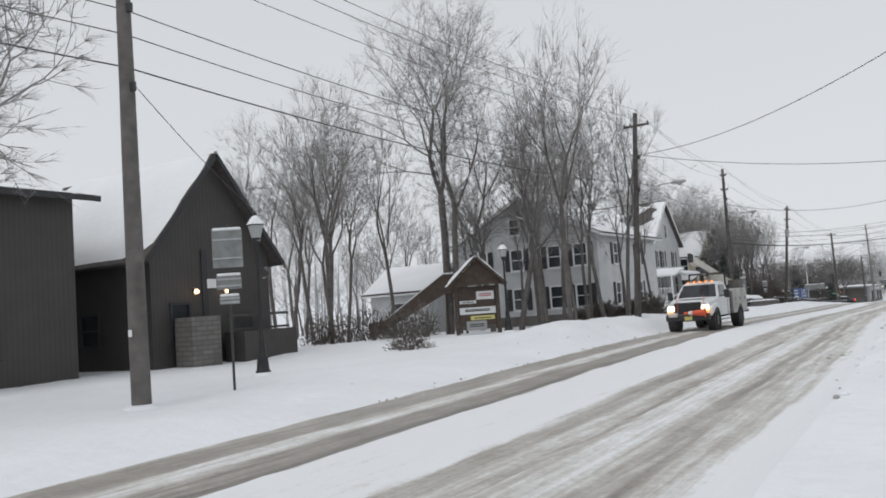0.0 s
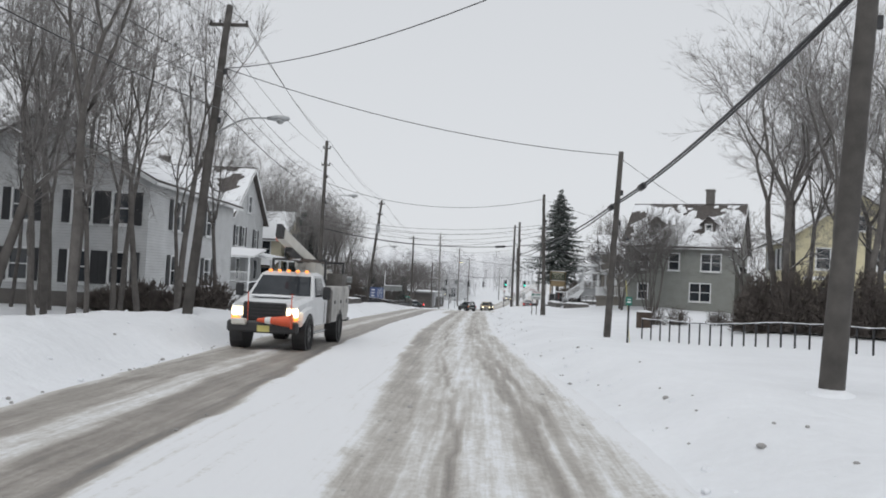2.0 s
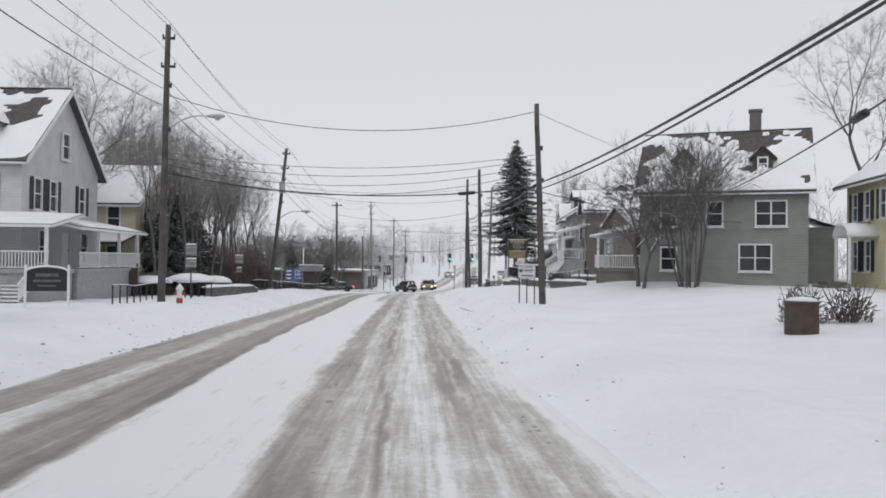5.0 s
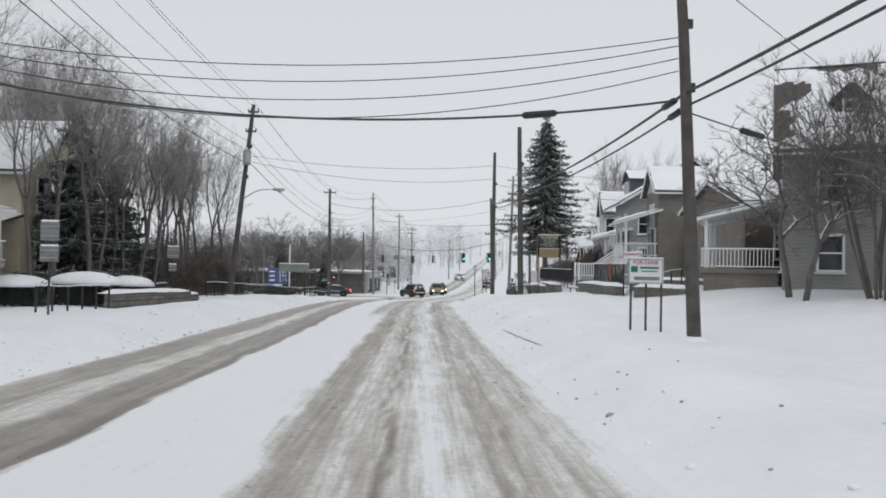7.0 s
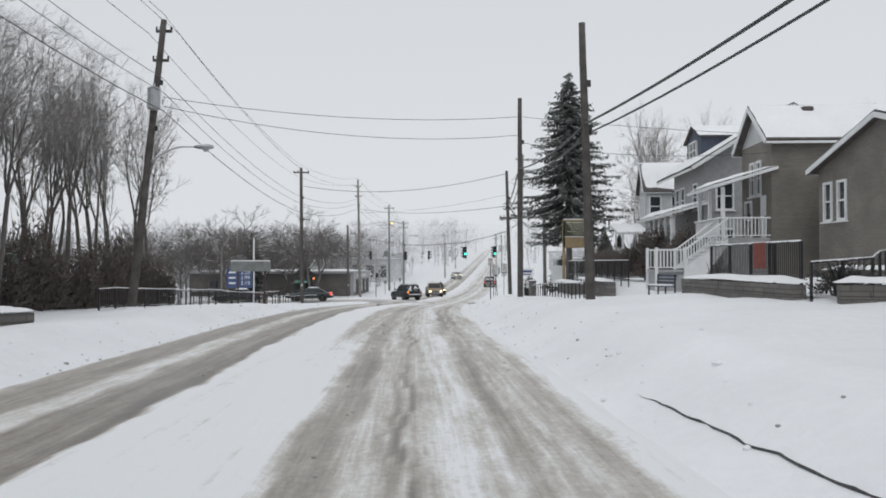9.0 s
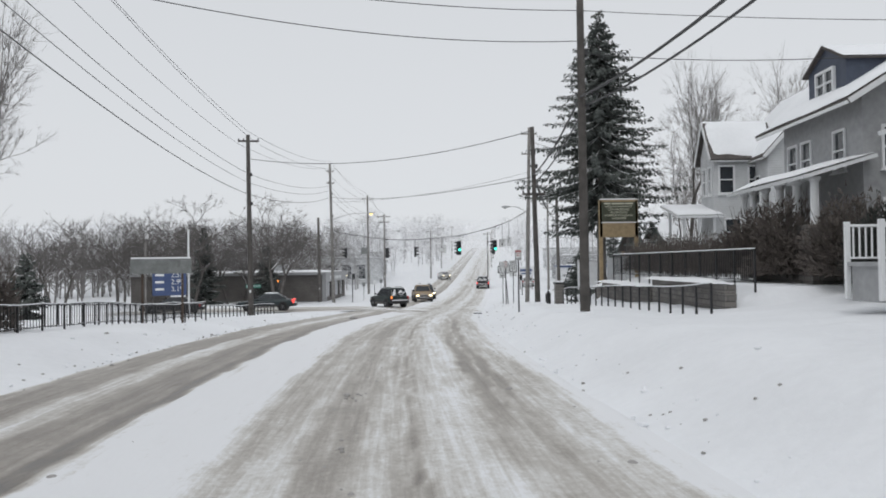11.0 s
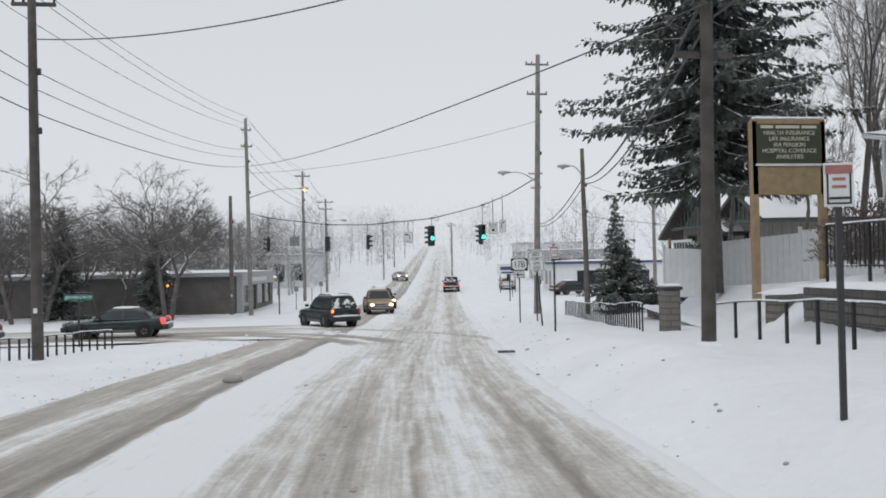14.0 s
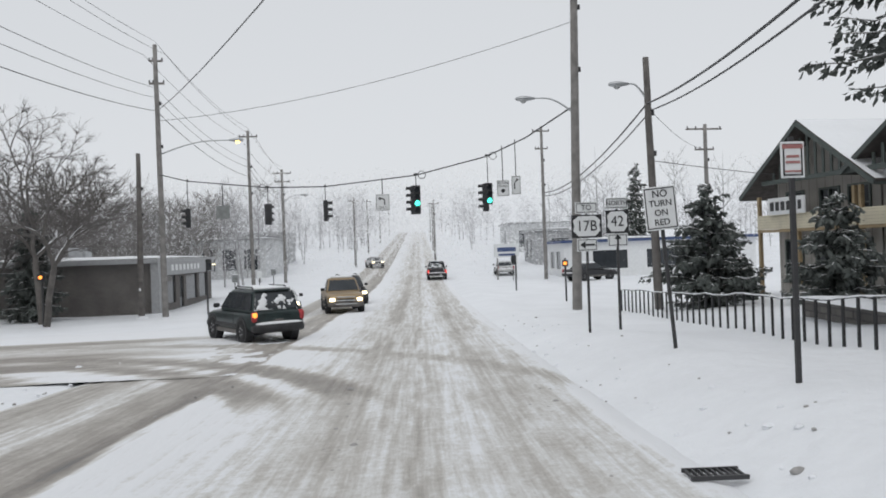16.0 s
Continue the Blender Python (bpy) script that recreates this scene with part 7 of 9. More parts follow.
def low_wall(x0, y0, x1, y1, top, thick, label, z_low=None):
    e = thing("retaining_wall", ((x0 + x1) / 2, (y0 + y1) / 2, ground_z((x0 + x1) / 2, (y0 + y1) / 2) if z_low is None else z_low), label, "wall", "low retaining walls", math.degrees(math.atan2(y1 - y0, x1 - x0)))
    L = math.hypot(x1 - x0, y1 - y0)
    rnd_ = random.Random(int(x0 * 31 + y0 * 7))
    courses = max(2, int((top + 0.5) / 0.24))
    z = -0.5
    for c in range(courses):
        h = (top + 0.5) / courses
        x = -L / 2
        while x < L / 2 - 0.01:
            w = min(rnd_.uniform(0.7, 1.3), L / 2 - x)
            if L / 2 - x - w < 0.3:
                w = L / 2 - x
            part("block", G().box((x + w / 2, rnd_.uniform(-0.012, 0.012), z + h / 2), (w - 0.012, thick, h - 0.012), b=0.012), STONE, e)
            x += w
        z += h
    part("core", G().box((0, 0, top / 2 - 0.27), (L - 0.04, thick - 0.06, top + 0.44)), DARK_STEEL, e)
    g = G()
    snow_sheet(g, (-L / 2 - 0.03, -thick / 2 - 0.03, top), (L / 2 + 0.03, -thick / 2 - 0.03, top), (L / 2 + 0.03, thick / 2 + 0.5, top), (-L / 2 - 0.03, thick / 2 + 0.5, top), 0.16, x0, 18, 6)
    part("wall_snow", g, ROOF_SNOW, e, smooth=True)
    return e


railing([(2.7, 50.1), (6.4, 44.2), (9.5, 39.5)], "low black pipe railing across the snowy lawn", 0.85, 0.55, r=0.022)
railing([(-19.2, 88.0), (-18.4, 92.5)], "short black iron railing beside the steps", 0.9, 0.9)
railing([(-19.8, 79.5), (-20.2, 86.5)], "black iron railing before the cream house", 0.9, 1.1)
railing([(-19.3, 101.0), (-19.9, 104.5)], "black iron railing above the low wall", 0.9, 0.6, balusters=0.14, rails=2)
railing([(-19.9, 113.0), (-18.9, 128.0), (-18.6, 146.5)], "long black iron fence along the sidewalk", 0.95, 1.6, balusters=0.2, rails=2)
railing([(-18.4, 148.0), (-15.4, 155.5)], "short row of black fence posts at the corner", 0.75, 0.45)
railing([(-21.5, 130.5), (-15.6, 134.6)], "black iron fence before the board sign", 0.9, 0.5)
low_wall(-18.9, 93.6, -16.9, 98.4, 0.55, 0.35, "low stone wall capped with snow")
low_wall(-18.5, 99.2, -17.2, 101.0, 0.35, 0.35, "low stone step wall capped with snow")
low_wall(3.3, 104.4, 3.6, 97.0, 0.27, 0.4, "stone retaining wall beside the brown house steps", 0.25)
low_wall(4.0, 95.9, 6.4, 95.2, 0.35, 0.4, "low stone terrace wall capped with snow")
low_wall(6.4, 101.2, 8.8, 100.0, 0.3, 0.4, "low stone terrace wall capped with snow")
low_wall(5.0, 121.5, 5.6, 131.0, 0.9, 0.4, "long stone retaining wall under snow")
low_wall(5.6, 131.3, 5.9, 141.0, 0.9, 0.4, "long stone retaining wall under snow")
low_wall(5.9, 143.0, 8.2, 143.4, 0.8, 0.4, "stone retaining wall below the billboard", -1.5)
low_wall(6.6, 147.5, 9.4, 160.5, 0.2, 0.4, "low stone wall beside the sidewalk")
railing([(3.85, 103.6), (3.95, 97.6)], "tall black iron fence above the stone wall", 1.12, 1.5, balusters=0.11, rails=2, base=0.5)
railing([(3.7, 96.6), (5.6, 97.2), (7.4, 99.6)], "black iron handrail beside steps", 0.95, 1.2)
be = thing("garden_bench", (4.2, 110.2, ground_z(4.2, 110.2)), "blue-grey slatted bench at the foot of porch stairs", "bench", "", -72)
for k in range(4):
    part("slat", G().box((0, -0.18 + 0.12 * k, 0.44), (1.3, 0.09, 0.03), b=0.006), BLUE_PAINT, be)
for k in range(3):
    part("back_slat", G().box((0, 0.27 + 0.03 * k, 0.6 + 0.14 * k), (1.3, 0.03, 0.1), b=0.006), BLUE_PAINT, be)
for sx in (-0.58, 0.58):
    part("bench_leg", G().box((sx, -0.18, 0.15), (0.05, 0.05, 0.62)), BLACK_IRON, be)
    part("bench_leg", G().box((sx, 0.28, 0.4), (0.05, 0.05, 1.1)), BLACK_IRON, be)
part("seat_snow", G().box((0, -0.02, 0.49), (1.2, 0.4, 0.07), b=0.03), ROOF_SNOW, be)
railing([(6.0, 121.8), (6.4, 141.0)], "black iron fence along the terrace", 1.2, 1.7, balusters=0.16, rails=2, base=0.0)
railing([(2.9, 118.0), (3.3, 132.0), (3.5, 141.5)], "black pipe railing beside the sidewalk", 0.9, 1.25)
railing([(3.6, 146.8), (5.8, 157.0), (7.6, 167.0), (8.4, 172.5)], "black pipe railing along the snowy sidewalk", 0.9, 0.62, r=0.019)
bp = thing("stone_pier", (4.2, 146.0, ground_z(4.2, 146.0) + 0.3), "square stone gate pier capped with snow", "pier")
part("pier", G().box((0, 0, 0.25), (0.52, 0.52, 1.5), b=0.02), STONE, bp)
part("cap", G().box((0, 0, 1.05), (0.64, 0.64, 0.1), b=0.02), DARK_STEEL, bp)
part("cap_snow", G().box((0, 0, 1.14), (0.58, 0.58, 0.12), b=0.05), ROOF_SNOW, bp)
rb = thing("banner", (3.86, 99.8, 0.72), "brick-red cloth banner on the iron fence", "banner", "", -90)
part("cloth", G().box((0, -0.05, 0.55), (0.8, 0.02, 0.75), b=0.005), CLOTH_RED, rb)

# billboard
bi = thing("billboard", (7.9, 145.3, ground_z(7.9, 145.3)), "tan wooden billboard with a dark panel of pale lettering", "billboard")
bz = -ground_z(7.9, 145.3)
for s in (-1.08, 1.22):
    part("post", G().box((s, 0.06, (4.7 + bz) / 2 - 0.3), (0.22, 0.22, 4.7 + bz + 0.6), b=0.02), TAN_WOOD, bi)
part("board", G().box((0.07, 0, 3.55 + bz), (2.5, 0.1, 2.4), b=0.02), TAN_WOOD, bi, "tan board")
pn = part("panel", G().box((0.07, -0.06, 3.98 + bz), (2.2, 0.03, 1.25), b=0.006), SIGN_OLIVE, bi, "dark olive panel")
part("panel_edge", G().box((0.07, -0.07, 3.3 + bz), (2.3, 0.05, 0.06)), SIGN_WHITE, bi)
bars(pn, LETTER_CREAM, ((-0.68, 4.5 + bz, 0.42, 0.09), (0.02, 4.5 + bz, 0.8, 0.09), (0.75, 4.5 + bz, 0.5, 0.09)), -0.08)
for k, s in enumerate(("HEALTH INSURANCE", "LIFE INSURANCE", "IRA PENSION", "HOSPITAL COVERAGE", "ANNUITIES")):
    letters(pn, s, (0.07, -0.082, 4.31 + bz - 0.19 * k), 0.185, LETTER_CREAM)
part("board_snow", G().box((0.07, 0, 4.79 + bz), (2.4, 0.14, 0.08), b=0.03), ROOF_SNOW, bi)

# price sign and board on posts, west
ps = thing("fuel_price_sign", (-22.2, 152.8, ground_z(-22.2, 152.8)), "blue fuel price sign between two white poles", "sign", "", 4)
pz = -ground_z(-22.2, 152.8)
for x, t in ((1.2, 3.4), (-1.75, 2.6)):
    part("pole", G().cyl((x, 0.1, -0.3), (x, 0.1, t + pz), 0.07, n=10), WHITE_PAINT if x > 0 else POLE_GREY, ps)
pb = part("price_board", G().box((-0.1, 0, -0.28 + pz), (2.3, 0.22, 1.9), b=0.02), SIGN_BLUE, ps)
for k, s in enumerate(("2.55", "2.99", "3.19")):
    letters(pb, s, (0.45, -0.12, 0.22 + pz - 0.5 * k), 0.5, SIGN_WHITE)
    part("text_bar", G().box((-0.75, -0.115, 0.22 + pz - 0.5 * k), (0.6, 0.01, 0.16)), SIGN_WHITE, pb)
bb = thing("board_sign", (-17.4, 133.5, ground_z(-17.4, 133.5)), "back of a long grey board sign on two posts", "sign", "", 8)
z5 = -ground_z(-17.4, 133.5)
for x in (-0.85, 0.95):
    part("post", G().box((x, 0, (1.15 + z5) / 2 - 0.2), (0.1, 0.1, 1.15 + z5 + 0.4)), BROWN_WOOD, bb)
part("board", G().box((0, -0.08, 0.85 + z5), (2.75, 0.06, 0.7), b=0.01), SIGN_BACK, bb)
part("board_snow", G().box((0, -0.08, 1.24 + z5), (2.7, 0.12, 0.08), b=0.03), ROOF_SNOW, bb)

# ---- road signs at the junction ----
def plate(e, x, z, w, h, mat=None, y=0.0, border=True):
    p = part("sign_plate", G().box((x, y, z), (w, 0.015, h), b=0.005), mat or SIGN_WHITE, e)
    if border:
        t = 0.018
        for q in ((x, z + h / 2 - 2 * t, w - 3 * t, t), (x, z - h / 2 + 2 * t, w - 3 * t, t)):
            part("border", G().box((q[0], y - 0.011, q[1]), (q[2], 0.006, q[3])), SIGN_BLACK, p)
        for q in (x - w / 2 + 2 * t, x + w / 2 - 2 * t):
            part("border", G().box((q, y - 0.011, z), (t, 0.006, h - 4 * t)), SIGN_BLACK, p)
    return p


def arrow(p, x, z, way, s=1.0, y=-0.014):
    g = G()
    if way == "left":
        g.box((x + 0.06 * s, y, z), (0.28 * s, 0.006, 0.05 * s)).put([(x - 0.2 * s, y, z), (x - 0.05 * s, y, z + 0.1 * s), (x - 0.05 * s, y, z - 0.1 * s)], [(0, 1, 2)])
    else:
        g.box((x, y, z - 0.05 * s), (0.05 * s, 0.006, 0.22 * s)).put([(x, y, z + 0.16 * s), (x + 0.1 * s, y, z + 0.03 * s), (x - 0.1 * s, y, z + 0.03 * s)], [(0, 1, 2)])
    part("arrow", g, SIGN_BLACK, p)


def route_sign(x, y, base_z, word, number, way, wide):
    e = thing("route_sign", (x, y, base_z), "white route number sign with a direction arrow on a steel post", "road sign", "route signs at the junction", -4)
    part("post", G().box((0, 0.03, 1.6), (0.06, 0.05, 4.0)), DARK_STEEL, e)
    p1 = plate(e, 0, 3.58, 0.6, 0.3)
    letters(p1, word, (0, -0.016, 3.58), 0.2 if len(word) < 3 else 0.17, SIGN_BLACK)
    p2 = part("sign_plate", G().box((0, 0, 3.09), (wide, 0.015, 0.61), b=0.005), SIGN_BLACK, e, "black plate with a white shield")
    w = wide / 2
    sh = [(-w * 0.55, 2.83), (w * 0.55, 2.83), (w * 0.9, 2.98), (w * 0.82, 3.1), (w * 0.9, 3.25), (w * 0.55, 3.36), (-w * 0.55, 3.36), (-w * 0.9, 3.25), (-w * 0.82, 3.1), (-w * 0.9, 2.98)]
    part("shield", G().prism(sh, 0, "y", -0.012, -0.009), SIGN_WHITE, p2)
    letters(p2, number, (0, -0.018, 3.09), 0.40, SIGN_BLACK, wide=0.9)
    p3 = plate(e, 0, 2.6, 0.55, 0.34)
    arrow(p3, 0, 2.6, way)
    return e


route_sign(2.45, 159.7, -2.85, "TO", "17B", "left", 0.82)
route_sign(3.3, 159.7, -2.75, "NORTH", "42", "up", 0.62)
nt = thing("turn_sign", (1.75, 153.6, -2.42), "white NO TURN ON RED sign on a leaning steel post", "road sign", "", -4)
part("post", G().box((0, 0.03, 1.4), (0.06, 0.05, 3.6)), DARK_STEEL, nt)
nt.matrix_basis = pose(2.0, 153.6, -2.42, 0, -4.5, -4)
np_ = plate(nt, 0, 2.82, 0.64, 0.82)
for k, s in enumerate(("NO", "TURN", "ON", "RED")):
    letters(np_, s, (0, -0.016, 3.09 - 0.18 * k), 0.19 if k == 0 else 0.165, SIGN_BLACK)
pk = thing("parking_sign", (1.08, 148.3, ground_z(1.08, 148.3)), "red and white parking sign on a steel post", "road sign", "", -4)
part("post", G().box((0, 0.03, 1.3), (0.06, 0.05, 3.4)), DARK_STEEL, pk)
pp = plate(pk, 0, 2.72, 0.30, 0.44)
part("red_band", G().box((0, -0.012, 2.88), (0.26, 0.006, 0.05)), FADED_RED, pp)
bars(pp, FADED_RED, ((0, 2.76, 0.16, 0.03), (0, 2.69, 0.18, 0.03), (0, 2.58, 0.2, 0.02)), -0.014)

pk2 = thing("parking_sign", (-1.05, 129.3, ground_z(-1.05, 129.3)), "red and white parking sign on a thin dark post", "road sign", "", -14)
part("post", G().box((0, 0.03, 1.2), (0.06, 0.05, 3.0)), DARK_STEEL, pk2)
P2 = 1.15 - ground_z(-1.05, 129.3)
pq = plate(pk2, 0, P2, 0.30, 0.46)
part("red_band", G().box((0, -0.012, P2 + 0.16), (0.27, 0.006, 0.09)), FADED_RED, pq)
bars(pq, FADED_RED, ((0, P2 + 0.06, 0.13, 0.03), (0, P2 - 0.02, 0.14, 0.03)), -0.014)
bars(pq, SIGN_BLACK, ((0, P2 - 0.14, 0.2, 0.025),), -0.014)

js = thing("street_name_sign", post_at(-17.2, 157.2), "green JEFFERSON ST street name sign on a post", "road sign", "", 6)
part("post", G().box((0, 0.03, 1.0), (0.06, 0.05, 2.6)), DARK_STEEL, js)
jp = part("sign_plate", G().box((0, 0, 2.1), (1.15, 0.02, 0.26), b=0.004), SIGN_GREEN, js)
letters(jp, "JEFFERSON ST", (0, -0.016, 2.1), 0.17, SIGN_WHITE)

# ---- traffic signals on a span wire ----
SPAN = [(-13.5, 188.5, 4.75), (-11.9, 188.0, 4.3), (-7.1, 184.2, 3.5), (-4.0, 183.4, 3.42), (0.7, 181.1, 3.72), (4.6, 181.3, 4.68), (5.9, 178.0, 5.2), (7.0, 173.9, 6.0)]
tagged(new("span_wire", mesh_of("span_wire", G().tube(SPAN, 0.035, 6), BLACK_WIRE, True)), "thick signal span wire across the junction", "wire")


def signal(x, y, z, drop, lit, label, rz=0.0, coil=True, two=False, lamps=3):
    """A signal hung from the wire at z, or two back to back; lit: its third lamp shows green towards the south. lamps: of the front head."""
    e = thing("traffic_signal", (x, y, z), label, "traffic signal", "traffic signals at the junction", rz)
    part("hanger", G().cyl((0, 0, 0.05), (0, 0, -drop), 0.022, n=8).box((0, 0, 0.04), (0.22, 0.1, 0.12), b=0.02), DARK_STEEL, e)
    for k in range(2 if two else 1):
        m = Matrix.Rotation(radians(0 if k == 0 else -78), 4, "Z") @ Matrix.Translation((0, -0.16 if two else 0, 0))
        count = 4 if k else lamps
        tall = 0.36 * count + 0.06
        h = part("signal_head", G().box(0, (0.36, 0.24, tall), b=0.03, m=m @ Matrix.Translation((0, 0, -drop - tall / 2))), PLASTIC if not two else SHUTTER, e)
        for i in range(count):
            zz = -drop - 0.21 - 0.36 * i
            arc_ = [(0.15 * math.cos(math.pi * q / 8), zz + 0.15 * math.sin(math.pi * q / 8)) for q in range(9)]
            vis = G()
            vis.v += [tuple(m @ Vector((px, yy, pz_))) for yy, f_ in ((-0.12, 1.0), (-0.38, 1.0), (-0.12, 0.93), (-0.38, 0.93)) for px, pz_ in ((p_[0] * f_, zz + (p_[1] - zz) * f_) for p_ in arc_)]
            vis.f += [(q, q + 1, q + 10, q + 9) for q in range(8)] + [(q + 18, q + 27, q + 28, q + 19) for q in range(8)] + [(q + 9, q + 10, q + 28, q + 27) for q in range(8)]
            part("visor", vis, PLASTIC, h)
            mt = GREEN_LIGHT if (lit and i == 2 and k == 0) else GLASS
            part("lens", G().cyl(m @ Vector((0, -0.125, zz)), m @ Vector((0, -0.15, zz)), 0.14, 0.12, 12), mt, h, "lit green lens" if mt is GREEN_LIGHT else "")
    if coil:
        g = G()
        for q in range(12):
            a, b = 2 * math.pi * q / 12, 2 * math.pi * (q + 1) / 12
            g.tube([(0.32 + 0.2 * math.cos(a), 0, 0.02 + 0.2 * math.sin(a)), (0.32 + 0.2 * math.cos(b), 0, 0.02 + 0.2 * math.sin(b))], 0.02, 5, False)
        part("cable_coil", g, BLACK_WIRE, e)
    return e


signal(0.7, 181.1, 3.72, 0.55, True, "pair of hanging traffic signals, one showing green", two=True, lamps=4)
signal(4.6, 181.3, 4.68, 1.45, True, "pair of hanging traffic signals, one showing green", two=True)
signal(-7.1, 184.2, 3.5, 0.9, False, "dark back of a hanging traffic signal", rz=150)
signal(-4.0, 183.4, 3.42, 0.75, False, "hanging traffic signal seen from its side", rz=90, coil=False)
signal(-11.9, 188.0, 4.3, 1.6, False, "hanging traffic signal facing the side street", rz=-75, coil=False)
for x, y, z, drop, w, h, lbl, kind in ((-9.7, 186.0, 3.9, 1.2, 0.75, 0.75, "grey back of a square lane sign hung from the wire", "back"), (-1.1, 180.9, 3.55, 0.8, 0.72, 0.85, "white left-turn ONLY lane sign hung from the wire", "only"), (5.35, 181.0, 4.85, 1.5, 0.66, 0.85, "white NO TURN ON RED sign hung from the wire", "turn"), (6.15, 181.3, 5.2, 1.6, 0.5, 1.0, "white right-turn lane sign hung from the wire", "right")):
    e = thing("hanging_sign", (x, y, z), lbl, "road sign", "hanging lane signs", -6)
    part("hanger", G().cyl((0, 0, 0.35 if kind in ("turn", "right") else 0.03), (0, 0, -drop), 0.025, n=8), DARK_STEEL, e)
    p = plate(e, 0, -drop - h / 2, w, h, SIGN_BACK if kind == "back" else SIGN_WHITE, border=kind != "back")
    if kind == "only":
        letters(p, "ONLY", (0, -0.016, -drop - h * 0.82), 0.17, SIGN_BLACK)
        part("arrow", G().tube([(0.1, -0.014, -drop - 0.55), (0.1, -0.014, -drop - 0.3), (-0.02, -0.014, -drop - 0.22), (-0.1, -0.014, -drop - 0.22)], 0.03, 4).put([(-0.25, -0.014, -drop - 0.22), (-0.1, -0.014, -drop - 0.12), (-0.1, -0.014, -drop - 0.32)], [(0, 1, 2)]), SIGN_BLACK, p)
    if kind == "turn":
        for k, s in enumerate(("NO TURN", "ON RED")):
            letters(p, s, (0, -0.016, -drop - 0.15 - 0.17 * k), 0.13, SIGN_BLACK)
        part("red_dot", G().cyl((0, -0.01, -drop - 0.56), (0, -0.016, -drop - 0.56), 0.11, n=14), SIGN_BLACK, p)
    if kind == "right":
        part("arrow", G().tube([(-0.08, -0.014, -drop - 0.7), (-0.08, -0.014, -drop - 0.35), (0.0, -0.014, -drop - 0.25)], 0.03, 4).put([(0.14, -0.014, -drop - 0.2), (0.0, -0.014, -drop - 0.13), (0.02, -0.014, -drop - 0.33)], [(0, 1, 2)]), SIGN_BLACK, p)


def pole_signal(x, y, h, lens, label, rz=0.0):
    z = ground_z(x, y)
    e = thing("pedestal_signal", (x, y, z), label, "traffic signal", "pedestal signals", rz)
    part("pole", G().cyl((0, 0, -0.2), (0, 0, h), 0.055, n=10), DARK_STEEL, e)
    hd = part("signal_head", G().box((0, -0.16, h - 0.3), (0.34, 0.22, 0.7 if lens is not AMBER else 0.36), b=0.03), PLASTIC, e)
    part("lens", G().cyl((0, -0.27, h - 0.3), (0, -0.29, h - 0.3), 0.1, n=12), lens, hd)
    return e


pole_signal(-11.3, 190.6, 3.4, GLASS, "pedestrian signal on a dark pedestal pole", 60)
pole_signal(-19.4, 186.0, 3.0, AMBER, "amber-lit signal on a dark pedestal pole")
pole_signal(10.2, 198.0, 2.6, GLASS, "pedestrian signal on a dark pedestal pole", -60)
pole_signal(9.6, 184.0, 2.5, AMBER, "amber-lit signal on a dark pedestal pole", -20)
for k, (x, y) in enumerate(((-10.2, 196.5), (-9.0, 203.5), (-8.2, 209.0), (12.0, 205.0), (13.5, 212.0))):
    sign_post(x, y, 2.2, "small road sign on a thin post", ((1.95, 0.4, 0.5),), back=k % 2 == 0)
mb = thing("station_sign", post_at(13.4, 214.0), "pale filling-station name board on two poles", "sign")
for x in (-0.9, 0.9):
    part("pole", G().cyl((x, 0, -0.2), (x, 0, 2.0), 0.07, n=8), POLE_GREY, mb)
sb = part("sign_board", G().box((0, 0, 2.7), (2.4, 0.25, 1.3), b=0.03), SIGN_WHITE, mb)
bars(sb, SIGN_BLUE, ((0, 2.8, 1.8, 0.4), (0, 2.3, 1.6, 0.2)), -0.13)
gr = thing("storm_grate", (-1.05, 146.4, -2.43), "black iron storm drain grate in the slush", "drain grate", "", -8)
for k in range(9):
    part("bar", G().box((-0.24 + 0.06 * k, 0, 0), (0.02, 0.26, 0.03)), DARK_STEEL, gr)
part("rim", G().box((0, 0.14, 0), (0.54, 0.025, 0.04)), DARK_STEEL, gr)
part("rim", G().box((0, -0.14, 0), (0.54, 0.025, 0.04)), DARK_STEEL, gr)


# dark tube laid on the snow in place of a crack along the bank
kg = G()
kp = []
for k in range(40):
    y = 80.8 + 0.22 * k
    x = -2.42 - 0.03 * (y - 80.8) + 0.04 * noise.noise(Vector((y * 1.7, 0, 3)))
    kp.append((x, y, ground_z(x, y) + 0.012 + 0.02 * noise.noise(Vector((y * 2.3, 4, 3)))))
kg.tube(kp, [0.015 * max(0.05, min(1, k / 6, (39 - k) / 6)) * (1 + 0.9 * noise.noise(Vector((k * 0.8, 1, 1)))) for k in range(40)], 6)
structure("bank_crack", kg, DARK_STEEL, "thin dark line along a crack in the snow bank", "kerb")


for x, y, q, rz_ in ((-8.75, 140.9, 0.5, 20), (-7.0, 139.2, 0.12, 60), (-0.45, 146.0, 0.16, 10), (-2.85, 71.5, 0.2, 40)):
    z = (road_z(y) + 0.03) if x < east_edge(y) else ground_z(x, y)
    lp = thing("slush_lump", (x, y, z), "dark frozen lump of dirty slush lying on the snow", "slush lump", "frozen slush lumps", rz_)
    rnd_l = random.Random(int(x * 50))
    part("lump", G().loft([[(q * w * rnd_l.uniform(0.8, 1.1) * math.cos(a), 0.55 * q * w * rnd_l.uniform(0.8, 1.1) * math.sin(a), h * q) for a in np.linspace(0, 6.283, 9, endpoint=False)] for w, h in ((0.5, -0.1), (0.55, 0.06), (0.42, 0.2), (0.15, 0.26))]), DIRTY_SNOW, lp, smooth=True)


